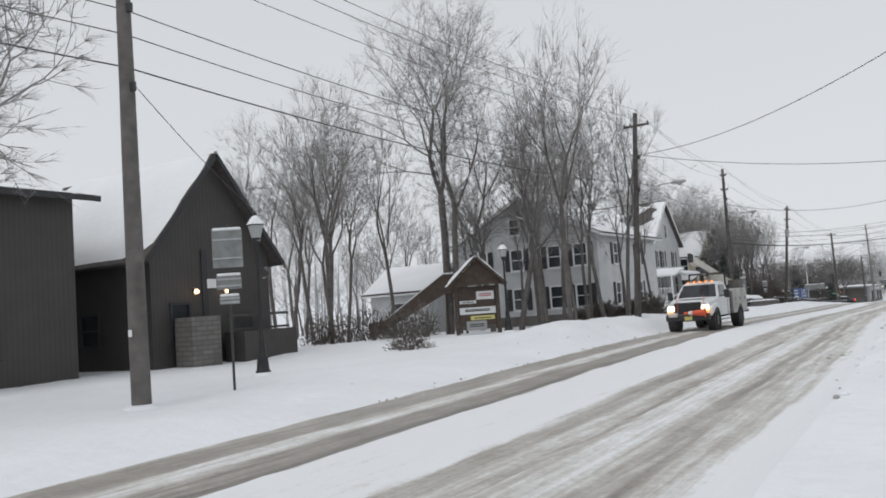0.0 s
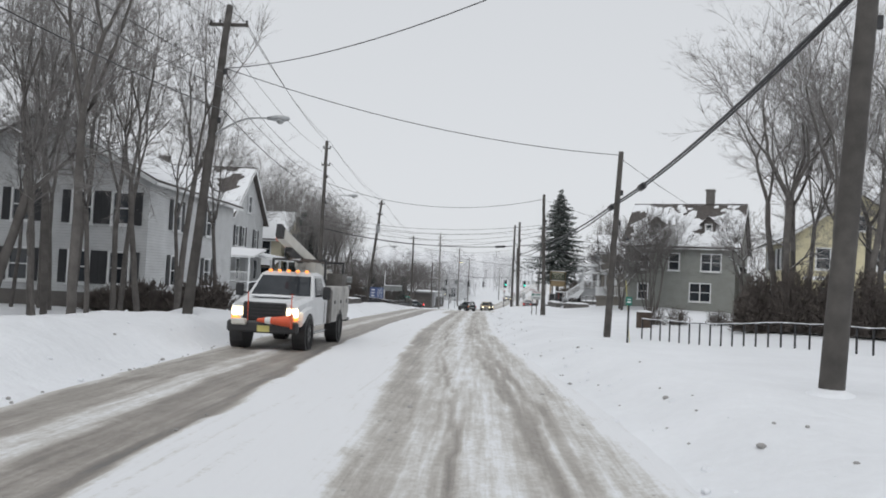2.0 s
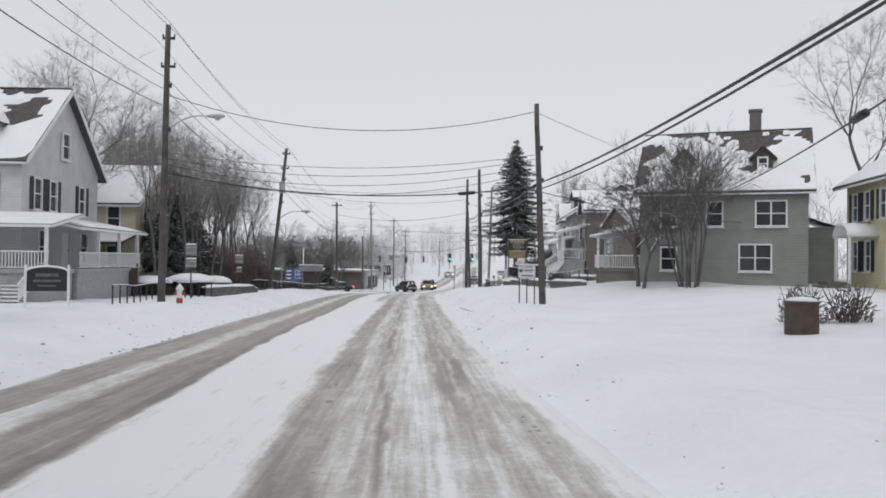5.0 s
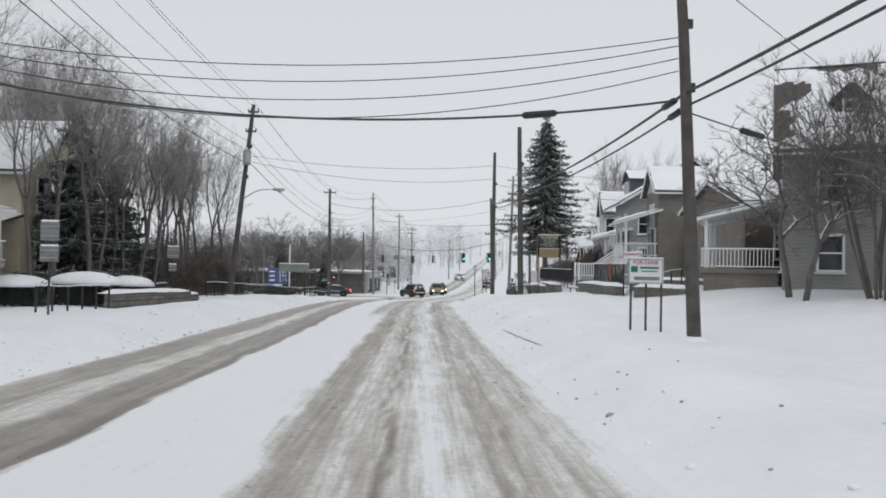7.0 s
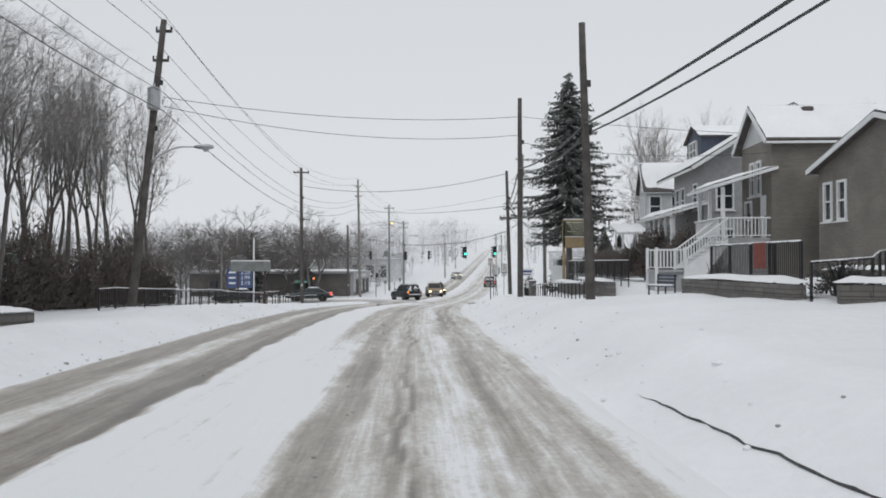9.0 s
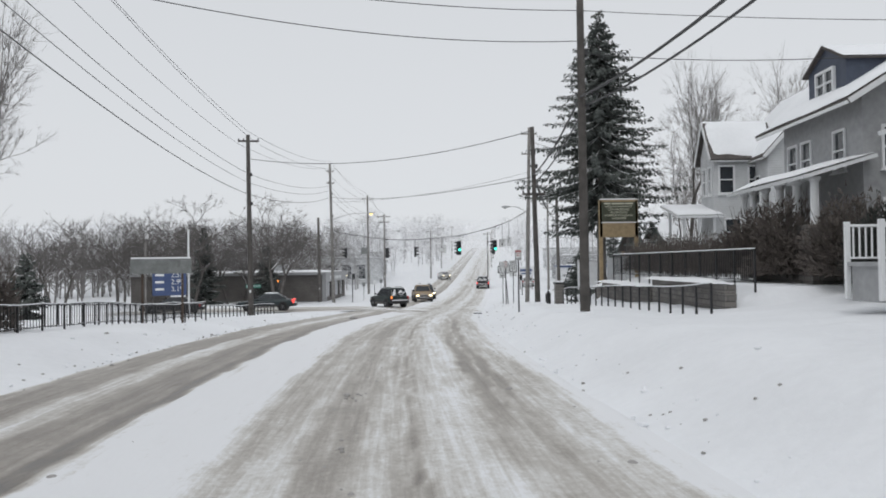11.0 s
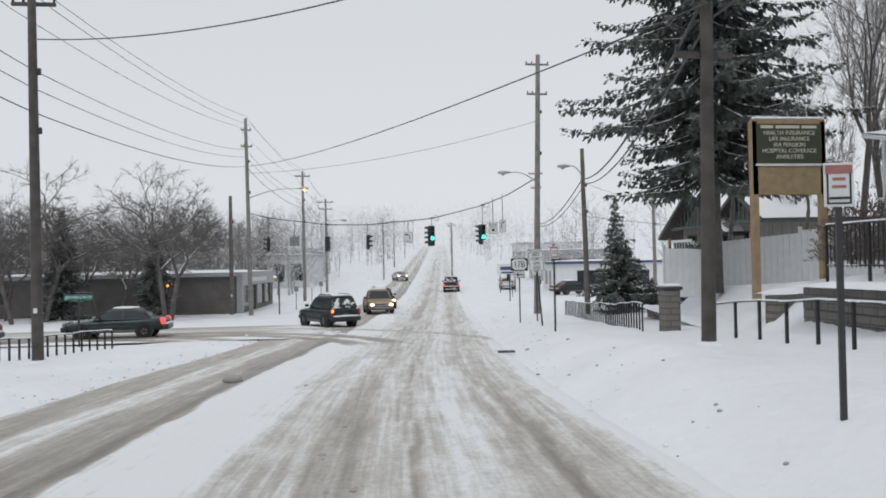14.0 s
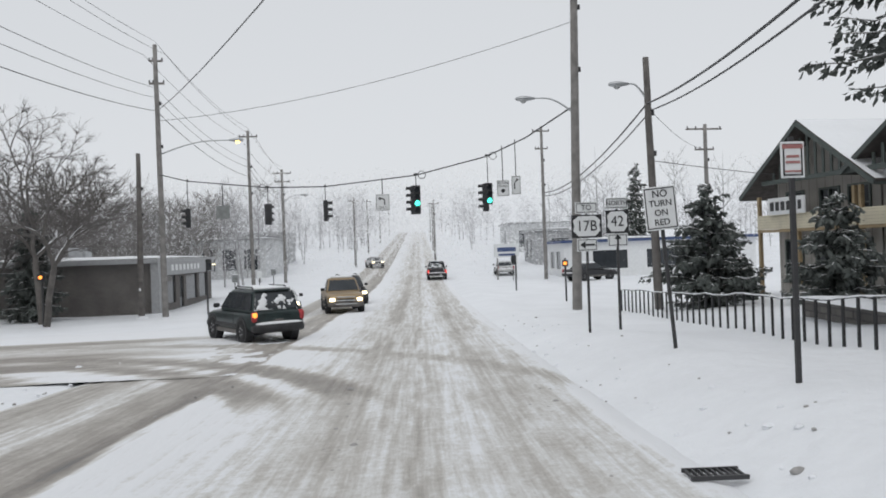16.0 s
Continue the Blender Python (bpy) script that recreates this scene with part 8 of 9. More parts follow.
# ---- vehicles ----
def wheel(parent, x, y, r, w, rim=None):
    t = G()
    prof = [(r * 0.62, -w / 2), (r * 0.93, -w / 2), (r, -w * 0.3), (r, w * 0.3), (r * 0.93, w / 2), (r * 0.62, w / 2)]
    n, o = 22, 0
    rings = [[(x + a * math.cos(2 * math.pi * k / n), y + b, r + a * math.sin(2 * math.pi * k / n)) for k in range(n)] for a, b in prof]
    t.loft(rings + [rings[0]], caps=False)
    ty = part("tyre", t, RUBBER, parent)
    s = 1 if y > 0 else -1
    g = G().cyl((x, y - s * w * 0.2, r), (x, y + s * w * 0.34, r), r * 0.63, r * 0.6, 18)
    for k in range(5):
        a = 2 * math.pi * k / 5
        g.box((x + r * 0.33 * math.cos(a), y + s * w * 0.38, r + r * 0.33 * math.sin(a)), (0.05, 0.03, 0.05))
    part("rim", g, rim or RIM, ty)


def glass_quad(parent, name, pts, mat=None):
    ps = [Vector(p) for p in pts]
    n = (ps[1] - ps[0]).cross(ps[2] - ps[0]).normalized() * 0.012
    return part(name, G().put([p + n for p in ps] + [p - n for p in ps], [(0, 1, 2, 3), (7, 6, 5, 4), (0, 4, 5, 1), (1, 5, 6, 2), (2, 6, 7, 3), (3, 7, 4, 0)]), mat or GLASS, parent)


def ring(x, hw, z0, z1, c=0.12):
    return [(x, -hw + c, z0), (x, hw - c, z0), (x, hw, z0 + c), (x, hw, z1 - c * 0.8), (x, hw - c, z1), (x, -hw + c, z1), (x, -hw, z1 - c * 0.8), (x, -hw, z0 + c)]


def hoop(x, hw, z0, z1, p=5.0, n=24):
    """A rounded section across a car at x."""
    out = []
    for k in range(n):
        a = 2 * math.pi * (k + 0.5) / n
        c, q = math.cos(a), math.sin(a)
        out.append((x, hw * math.copysign(abs(c) ** (2 / p), c), (z0 + z1) / 2 + (z1 - z0) / 2 * math.copysign(abs(q) ** (2 / p), q)))
    return out


def deck_ring(z, x0, x1, hw, p=9.0, n=32):
    """A rounded rectangle lying at height z."""
    out = []
    for k in range(n):
        a = 2 * math.pi * (k + 0.5) / n
        c, q = math.cos(a), math.sin(a)
        out.append(((x0 + x1) / 2 + (x1 - x0) / 2 * math.copysign(abs(c) ** (2 / p), c), hw * math.copysign(abs(q) ** (2 / p), q), z))
    return out


def car(at, rz, label, paint, kind="suv", name="car", front=None, rear=None, snow=0.5, z=None):
    """A car that faces +x before it is turned by rz. front, rear: lamps' materials."""
    if kind == "suv":
        L, W, belt, top, r = 4.6, 0.92, 1.06, 1.74, 0.38
        cab = (-2.16, 1.0, -1.86, 0.25)
        body = [(-2.30, 0.78, 0.46, 0.98), (-2.24, 0.88, 0.40, 1.05), (-1.4, W, 0.34, belt + 0.01), (0.2, W, 0.32, belt), (1.0, W, 0.33, belt - 0.02), (1.7, 0.90, 0.36, 0.99), (2.16, 0.84, 0.38, 0.92), (2.30, 0.72, 0.44, 0.82)]
    elif kind == "sedan":
        L, W, belt, top, r = 4.7, 0.9, 0.94, 1.42, 0.33
        cab = (-1.75, 1.1, -1.05, 0.3)
        body = [(-2.34, 0.74, 0.42, 0.86), (-2.26, 0.84, 0.36, 0.95), (-1.5, W, 0.28, belt + 0.02), (0.2, W, 0.26, belt - 0.02), (1.1, W, 0.27, belt - 0.06), (1.8, 0.87, 0.3, 0.82), (2.25, 0.78, 0.32, 0.74), (2.38, 0.66, 0.38, 0.64)]
    else:  # pickup
        L, W, belt, top, r = 5.4, 0.98, 1.10, 1.80, 0.40
        cab = (-0.55, 1.25, -0.35, 0.55)
        body = [(-2.72, 0.92, 0.5, 1.06), (-2.68, 0.97, 0.44, 1.12), (-1.4, W, 0.38, belt), (0.2, W, 0.36, belt), (1.2, W, 0.37, belt), (2.0, 0.96, 0.42, 1.08), (2.5, 0.93, 0.44, 1.02), (2.68, 0.84, 0.5, 0.92)]
    zz = road_z(at[1]) + 0.03 if z is None else z
    e = thing(name, (at[0], at[1], zz), label, "car", "", rz)
    part("body", G().loft([hoop(*b) for b in body]), paint, e, smooth=True)
    x0, x1, x2, x3 = cab
    hw0, hw1 = W - 0.06, W - 0.24
    ca = G()
    zb, zt = belt - 0.03, top - 0.06
    ca.loft([deck_ring(zb, x0, x1, hw0), deck_ring(zt, x2, x3, hw1), deck_ring(top - 0.015, x2 + 0.07, x3 - 0.08, hw1 - 0.06), deck_ring(top + 0.005, x2 + 0.25, x3 - 0.28, hw1 - 0.25)])
    part("cabin", ca, paint, e)

    def on(x, y_sign, z_):
        u = (z_ - zb) / (zt - zb)
        return hw0 + (hw1 - hw0) * u
    g0, g1 = zb + 0.08, zt - 0.05

    def edge(xa, xb, z_):
        u = (z_ - zb) / (zt - zb)
        return xa + (xb - xa) * u
    nwin = 3 if kind == "suv" else 2
    for s in (-1, 1):
        fr0, fr1 = edge(x0, x2, g0) + 0.10, edge(x1, x3, g0) - 0.16
        tr0, tr1 = edge(x0, x2, g1) + 0.08, edge(x1, x3, g1) - 0.10
        for k in range(nwin):
            a, b = k / nwin + 0.015, (k + 1) / nwin - 0.015
            q = [(fr0 + (fr1 - fr0) * a, s * (on(0, s, g0) + 0.006), g0), (fr0 + (fr1 - fr0) * b, s * (on(0, s, g0) + 0.006), g0), (tr0 + (tr1 - tr0) * b, s * (on(0, s, g1) + 0.006), g1), (tr0 + (tr1 - tr0) * a, s * (on(0, s, g1) + 0.006), g1)]
            glass_quad(e, "side_window", q)
        mi = part("mirror", G().box((edge(x1, x3, g0) - 0.25, s * (W + 0.1), g0 + 0.08), (0.14, 0.2, 0.15), b=0.03), PLASTIC, e)
        part("door_seam", G().box((fr0 + (fr1 - fr0) * 0.5, s * (W + 0.001), (belt + 0.4) / 2), (0.012, 0.008, belt - 0.5)), PLASTIC, e)
        part("side_trim", G().box((0.1, s * (W + 0.006), 0.56), (2.0, 0.03, 0.12), b=0.01), PLASTIC if kind != "sedan" else paint, e)
        part("sill", G().box((0.1, s * (W - 0.03), 0.36), (2.1, 0.08, 0.14), b=0.02), GRIME, e)
    for xa, xb, nm, off in ((x0, x2, "rear_window", -1), (x1, x3, "windscreen", 1)):
        ya, yb = on(0, 1, g0) - 0.1, on(0, 1, g1) - 0.08
        q = [(edge(xa, xb, g0) + off * 0.012, -ya, g0), (edge(xa, xb, g0) + off * 0.012, ya, g0), (edge(xa, xb, g1) + off * 0.012, yb, g1), (edge(xa, xb, g1) + off * 0.012, -yb, g1)]
        glass_quad(e, nm, q)
    wb = L * 0.29
    for x in (-wb, wb + 0.08):
        for s in (-1, 1):
            part("wheel_arch", G().cyl((x, s * (W - 0.25), r + 0.02), (x, s * (W + 0.012), r + 0.02), r + 0.09, n=22), PLASTIC, e)
            wheel(e, x, s * (W - 0.08), r, 0.23)
    part("rear_bumper", G().loft([hoop(body[0][0] + 0.16, W - 0.02, 0.36, 0.66), hoop(body[0][0] - 0.05, W - 0.05, 0.36, 0.66), hoop(body[0][0] - 0.12, W - 0.16, 0.40, 0.62)]), PLASTIC if kind != "sedan" else paint, e, smooth=True)
    part("front_bumper", G().loft([hoop(body[-1][0] + 0.12, W - 0.22, 0.38, 0.60), hoop(body[-1][0] + 0.04, W - 0.10, 0.35, 0.63), hoop(body[-1][0] - 0.2, W - 0.04, 0.35, 0.63)]), PLASTIC if kind != "pickup" else GRIME, e, smooth=True)
    part("grille", G().box((body[-1][0] - 0.01, 0, 0.70), (0.08, 0.8, 0.16), b=0.01), PLASTIC, e)
    part("number_plate", G().box((body[0][0] - 0.005, 0, 0.72), (0.03, 0.30, 0.15)), GRIME, e)
    part("bumper_snow", G().loft([hoop(body[0][0] + 0.03, W - 0.12, 0.62, 0.72, 2.5), hoop(body[0][0] - 0.04, W - 0.12, 0.61, 0.72, 2.5), hoop(body[0][0] - 0.09, W - 0.22, 0.62, 0.69, 2.5)]), ROOF_SNOW, e, smooth=True)
    for s in (-1, 1):
        part("headlight", G().box((body[-1][0] - 0.03, s * (W - 0.28), 0.74), (0.12, 0.30, 0.17), b=0.03), front or LAMP_GLASS, e)
        zl = 0.88 if kind == "suv" else 0.80
        tl = part("tail_light", G().loft([hoop(body[1][0] + 0.16, 0.05, zl - 0.16, zl + 0.16, 3.5, 12), hoop(body[1][0] - 0.02, 0.10, zl - 0.17, zl + 0.17, 3.5, 12), hoop(body[1][0] - 0.07, 0.07, zl - 0.13, zl + 0.13, 3.5, 12)]), TAILLIGHT if rear is TAILLIGHT else SIGN_RED, e, smooth=True)
        tl.location = (0, s * (W - 0.11), 0)
        if rear is AMBER and s > 0:
            part("turn_lamp", G().loft([hoop(body[1][0] - 0.05, 0.085, zl - 0.03, zl + 0.15, 3.5, 12), hoop(body[1][0] - 0.085, 0.06, zl, zl + 0.13, 3.5, 12)]), AMBER, tl, "glowing amber turn lamp")
    if snow:
        sg = G()
        rings = []
        for k, (f, h) in enumerate(((1.0, 0.0), (0.98, 0.05), (0.9, 0.09 * snow + 0.03), (0.6, 0.12 * snow + 0.03))):
            cx, cy = (x2 + x3) / 2, 0
            rings.append([(cx + (px - cx) * f, py * f, top + h + 0.01 * math.sin(7 * px + py)) for px, py in ((x2 + 0.14, -hw1 + 0.14), (cx, -hw1 + 0.12), (x3 - 0.16, -hw1 + 0.14), (x3 - 0.12, 0), (x3 - 0.16, hw1 - 0.14), (cx, hw1 - 0.12), (x2 + 0.14, hw1 - 0.14), (x2 + 0.1, 0))])
        sg.loft(rings)
        part("roof_snow", sg, ROOF_SNOW, e, "layer of snow", True)
        if kind != "sedan":
            ws_ = G()
            ya, yb = hw0 - 0.12, hw1 - 0.08
            snow_sheet(ws_, (edge(x0, x2, g0) - 0.03, -ya, g0 - 0.02), (edge(x0, x2, g0) - 0.03, ya, g0 - 0.02), (edge(x0, x2, g1) - 0.03, yb, g1), (edge(x0, x2, g1) - 0.03, -yb, g1), 0.05, at[0], 22, 12, bare=1.02)
            part("window_snow", ws_, ROOF_SNOW, e, "patches of snow clinging to the rear window", True)
    if kind == "suv":
        for s in (-1, 1):
            part("roof_rack", G().tube([(-1.6, s * 0.58, top + 0.02), (-1.55, s * 0.58, top + 0.09), (-0.2, s * 0.58, top + 0.09), (-0.1, s * 0.58, top + 0.02)], 0.022, 6), PLASTIC, e)
        part("wiper", G().box((edge(x0, x2, g0 + 0.12) - 0.05, 0.1, g0 + 0.1), (0.02, 0.6, 0.03)), PLASTIC, e)
        part("spoiler", G().loft([deck_ring(top - 0.05, x2 - 0.10, x2 + 0.2, hw1 - 0.04, 6), deck_ring(top - 0.005, x2 - 0.06, x2 + 0.2, hw1 - 0.07, 6)]), paint, e, smooth=True)
    if kind == "pickup":
        if front is HEADLIGHT:
            for zg in (0.52, 0.70, 0.88):
                part("guard_bar", G().tube([(body[-1][0] + 0.1, -0.55 + 0.1 * (zg > 0.8), zg), (body[-1][0] + 0.18, 0, zg), (body[-1][0] + 0.1, 0.55 - 0.1 * (zg > 0.8), zg)], 0.03, 6), STEEL, e, "steel grille guard bar")
        part("bed", G().box((-1.62, 0, 1.115), (1.9, 2 * W - 0.26, 0.02)), PLASTIC, e)
        for s in (-1, 1):
            part("bed_rail", G().box((-1.62, s * (W - 0.06), 1.13), (2.0, 0.1, 0.06), b=0.02), paint, e)
    return e


car((-6.9, 168.0), 116, "dark green sport utility vehicle flecked with snow, turning", CAR_GREEN, "suv", "suv", rear=AMBER, snow=0.6)
car((-17.0, 162.6), 182, "grey-teal saloon car driving off down the side street", CAR_TEAL, "sedan", rear=TAILLIGHT, snow=0.4)
car((-6.5, 181.0), -84, "white saloon car waiting with its headlights on", CAR_WHITE, "sedan", front=HEADLIGHT, snow=0.5)
car((-3.3, 183.6), -87, "tan pickup truck with its headlights on", CAR_TAN, "pickup", "pickup_truck", front=HEADLIGHT, snow=0.8)
car((-2.6, 191.0), -84, "dark sport utility vehicle queuing behind the pickup", CAR_DARK, "suv", "suv", front=HEADLIGHT)
car((7.8, 222.0), 82.6, "dark pickup truck driving away up the hill", CAR_DARK, "pickup", "pickup_truck", rear=TAILLIGHT)
car((3.2, 247), -83, "pale saloon car far off with headlights on", CAR_SILVER, "sedan", front=HEADLIGHT)
car((15.0, 222.0), 82, "silver saloon car parked by the filling station", CAR_SILVER, "sedan", z=ground_z(15, 222))
car((18.5, 205.0), 20, "snow-covered car parked in the filling-station yard", CAR_DARK, "sedan", z=ground_z(18.5, 205), snow=1.0)
car((-24.0, 160.0), 185, "dark saloon car parked along the side street", CAR_DARK, "sedan", z=road_z(160) - 0.1, snow=0.8)


def bucket_truck(at, rz):
    e = thing("bucket_truck", (at[0], at[1], road_z(at[1]) + 0.03), "white utility bucket truck with headlights on and its boom folded", "truck", "", rz)
    e.scale = (1.04, 1.03, 1.10)
    part("hood", G().loft([ring(0.95, 0.99, 0.75, 1.42, 0.1), ring(1.5, 0.98, 0.75, 1.40, 0.12), ring(2.35, 0.93, 0.78, 1.32, 0.14), ring(2.62, 0.86, 0.82, 1.22, 0.14)]), CAR_WHITE, e, "white engine hood")
    cab = G()
    cab.loft([[(-0.95, -0.98, 0.6), (1.1, -0.98, 0.6), (1.1, 0.98, 0.6), (-0.95, 0.98, 0.6)], [(-0.95, -0.99, 1.38), (1.08, -0.99, 1.38), (1.08, 0.99, 1.38), (-0.95, 0.99, 1.38)], [(-0.85, -0.80, 2.0), (0.42, -0.80, 2.0), (0.42, 0.80, 2.0), (-0.85, 0.80, 2.0)], [(-0.72, -0.68, 2.08), (0.28, -0.68, 2.08), (0.28, 0.68, 2.08), (-0.72, 0.68, 2.08)]])
    part("cab", cab, CAR_WHITE, e)
    glass_quad(e, "windscreen", [(1.06, -0.88, 1.42), (1.06, 0.88, 1.42), (0.475, 0.74, 1.95), (0.475, -0.74, 1.95)])
    for s in (-1, 1):
        glass_quad(e, "side_window", [(-0.45, s * 0.985, 1.44), (0.78, s * 0.985, 1.44), (0.34, s * 0.845, 1.92), (-0.45, s * 0.845, 1.92)])
        part("door_seam", G().box((-0.5, s * 0.99, 1.0), (0.015, 0.012, 0.75)), PLASTIC, e)
        mi = part("mirror", G().box((0.82, s * 1.32, 1.52), (0.12, 0.24, 0.36), b=0.04), PLASTIC, e)
        part("mirror_arm", G().cyl((0.8, s * 0.95, 1.42), (0.82, s * 1.25, 1.45), 0.03, n=6), PLASTIC, mi)
        part("fender", G().loft([ring(1.05, 0.16, 0.62, 1.05, 0.05), ring(1.4, 0.18, 0.86, 1.16, 0.06), ring(1.95, 0.18, 0.86, 1.14, 0.06), ring(2.4, 0.15, 0.64, 1.02, 0.05)]), CAR_WHITE, e).location = (0, s * 0.88, 0)
        hl = part("headlight", G().box((2.58, s * 0.76, 1.0), (0.14, 0.34, 0.24), b=0.04), HEADLIGHT, e, "lit headlight")
        part("turn_lamp", G().box((2.56, s * 0.80, 0.84), (0.12, 0.26, 0.09), b=0.02), AMBER, e)
        part("step", G().box((0.3, s * 1.0, 0.42), (1.4, 0.16, 0.06), b=0.02), STEEL, e)
        for wx in (1.75, -2.55):
            part("wheel_arch", G().cyl((wx, s * 0.70, 0.45), (wx, s * (1.075 if wx > 0 else 1.085), 0.45), 0.53, n=24), PLASTIC, e)
        wheel(e, 1.75, s * 0.96, 0.43, 0.28, STEEL)
        wheel(e, -2.55, s * 0.88, 0.43, 0.46, STEEL)
        # service body
        sbx = part("service_body", G().box((-2.55, s * 0.86, 1.15), (2.9, 0.42, 1.1), b=0.03), SALTED_WHITE, e, "white tool locker grey with road salt")
        for k in range(3):
            part("locker_door", G().box((-3.6 + 1.0 * k, s * 1.075, 1.22), (0.85, 0.02, 0.8), b=0.006), SALTED_WHITE, sbx)
            part("latch", G().box((-3.6 + 1.0 * k, s * 1.09, 1.22), (0.14, 0.02, 0.1)), DARK_STEEL, sbx)
        part("grime_panel", G().box((-1.02, s * 0.99, 1.1), (0.28, 0.2, 1.0), b=0.02), GRIME, e)
    part("grille", G().box((2.62, 0, 1.00), (0.1, 1.22, 0.50), b=0.04), PLASTIC, e, "black grille")
    for k in range(4):
        part("grille_bar", G().box((2.68, 0, 0.88 + 0.09 * k), (0.02, 1.05, 0.025)), DARK_STEEL, e)
    part("bumper", G().box((2.72, 0, 0.62), (0.2, 1.98, 0.3), b=0.05), DARK_STEEL, e)
    part("number_plate", G().box((2.84, 0.05, 0.58), (0.02, 0.34, 0.16)), SIGN_YELLOW, e)
    part("bumper_box", G().box((2.86, -0.62, 0.74), (0.2, 0.4, 0.16), b=0.03), BOOM_WHITE, e)
    part("traffic_cone", G().loft([[(2.92 + r_ * math.cos(a), y, 0.80 + r_ * math.sin(a)) for a in np.linspace(0, 6.28, 12, endpoint=False)] for y, r_ in ((0.85, 0.2), (0.82, 0.19), (0.8, 0.15), (-0.1, 0.045))]), ORANGE, e, "orange traffic cones stowed on the bumper")
    part("cone_band", G().loft([[(2.92 + r_ * math.cos(a), y, 0.80 + r_ * math.sin(a)) for a in np.linspace(0, 6.28, 12, endpoint=False)] for y, r_ in ((0.28, 0.10), (0.12, 0.08))]), SIGN_WHITE, e)
    for s in (-0.45, 0.75):
        part("marker_rod", G().cyl((2.66, s, 0.7), (2.7, s * 1.02, 1.5), 0.014, n=6), ORANGE, e)
    for k in range(5):
        part("roof_light", G().box((0.32, -0.56 + 0.28 * k, 2.1), (0.1, 0.1, 0.06), b=0.02), AMBER, e)
    part("deck", G().box((-2.55, 0, 0.85), (2.95, 1.35, 0.12)), GRIME, e)
    part("chassis", G().box((-0.6, 0, 0.55), (6.2, 0.8, 0.22)), DARK_STEEL, e)
    part("rear_step", G().box((-4.2, 0, 0.6), (0.5, 2.1, 0.12), b=0.02), DARK_STEEL, e)
    part("pedestal", G().lathe([(0.34, 0.9), (0.34, 1.3), (0.28, 1.35), (0.26, 2.2), (0.3, 2.25), (0.3, 2.5)], (-1.55, 0, 0), 14), BOOM_WHITE, e)

    def beam(p0, p1, w0, h0, w1, h1, name, mat, label=""):
        p0, p1 = Vector(p0), Vector(p1)
        d = (p1 - p0).normalized()
        sd = Vector((0, 1, 0))
        up = d.cross(sd).normalized()
        rs_ = [[p + sd * (a * w / 2) + up * (b * h / 2) for a, b in ((-1, -1), (1, -1), (1, 1), (-1, 1))] for p, w, h in ((p0, w0, h0), (p1, w1, h1))]
        return part(name, G().loft(rs_), mat, e, label)
    beam((-4.1, 0.3, 1.95), (-1.2, 0.3, 2.25), 0.3, 0.32, 0.34, 0.36, "lower_boom", BOOM_WHITE, "off-white lower boom")
    beam((-3.9, -0.05, 2.18), (1.25, -0.05, 3.10), 0.30, 0.34, 0.24, 0.30, "upper_boom", BOOM_WHITE, "off-white upper boom")
    beam((1.12, -0.05, 3.08), (1.5, -0.05, 3.2), 0.24, 0.30, 0.16, 0.34, "boom_tip", PLASTIC)
    beam((-2.2, -0.05, 2.28), (0.3, -0.05, 2.72), 0.2, 0.16, 0.2, 0.16, "boom_cylinder", DARK_STEEL)
    part("boom_lamp", G().box((0.75, -0.24, 3.02), (0.24, 0.14, 0.22), b=0.03), ORANGE, e)
    part("bucket", G().loft([[(-3.9, 0.4, 1.25), (-3.2, 0.4, 1.25), (-3.2, 0.95, 1.25), (-3.9, 0.95, 1.25)], [(-4.0, 0.35, 2.1), (-3.1, 0.35, 2.1), (-3.1, 1.0, 2.1), (-4.0, 1.0, 2.1)]]), GRIME, e)
    ld = part("ladder", G().box((-0.3, 0.62, 2.42), (3.2, 0.05, 0.08)).box((-0.3, 0.25, 2.42), (3.2, 0.05, 0.08)), BROWN_WOOD, e, "ladder on the roof rack")
    for k in range(9):
        part("rung", G().cyl((-1.7 + 0.34 * k, 0.27, 2.42), (-1.7 + 0.34 * k, 0.6, 2.42), 0.015, n=6), STEEL, ld)
    for x in (-0.95, -3.9):
        part("rack_post", G().box((x, 0.85, 2.05), (0.07, 0.07, 0.8)).box((x, -0.85, 2.05), (0.07, 0.07, 0.8)).box((x, 0, 2.45), (0.07, 1.75, 0.07)), DARK_STEEL, e)
    part("hood_snow", G().box((1.7, 0, 1.40), (1.0, 1.1, 0.05), b=0.02), ROOF_SNOW, e)
    return e


bucket_truck((-10.35, 40.4), -91)


# ---- slush lumps, snow clods, far woods ----
def clod_field(name, label, mat, seed, count, place, smin, smax):
    rnd_ = random.Random(seed)
    g = G()
    for _ in range(count):
        x, y = place(rnd_)
        s = rnd_.uniform(smin, smax) * (1.8 if rnd_.random() < 0.06 else 1)
        z = ground_z(x, y) + s * 0.15
        n = 6
        ph = rnd_.uniform(0, 6.28)
        rings = [[(x + s * q * (0.8 + 0.4 * rnd_.random()) * math.cos(ph + 6.283 * k / n), y + s * q * (0.8 + 0.5 * rnd_.random()) * math.sin(ph + 6.283 * k / n), z + s * h) for k in range(n)] for q, h in ((0.9, -0.4), (1.0, 0.1), (0.5, 0.5))]
        g.loft(rings)
    me = bpy.data.meshes.new(name)
    me.from_pydata(g.v, [], g.f)
    me.materials.append(mat)
    return tagged(new(name, me), label, "snow", kind="stuff")


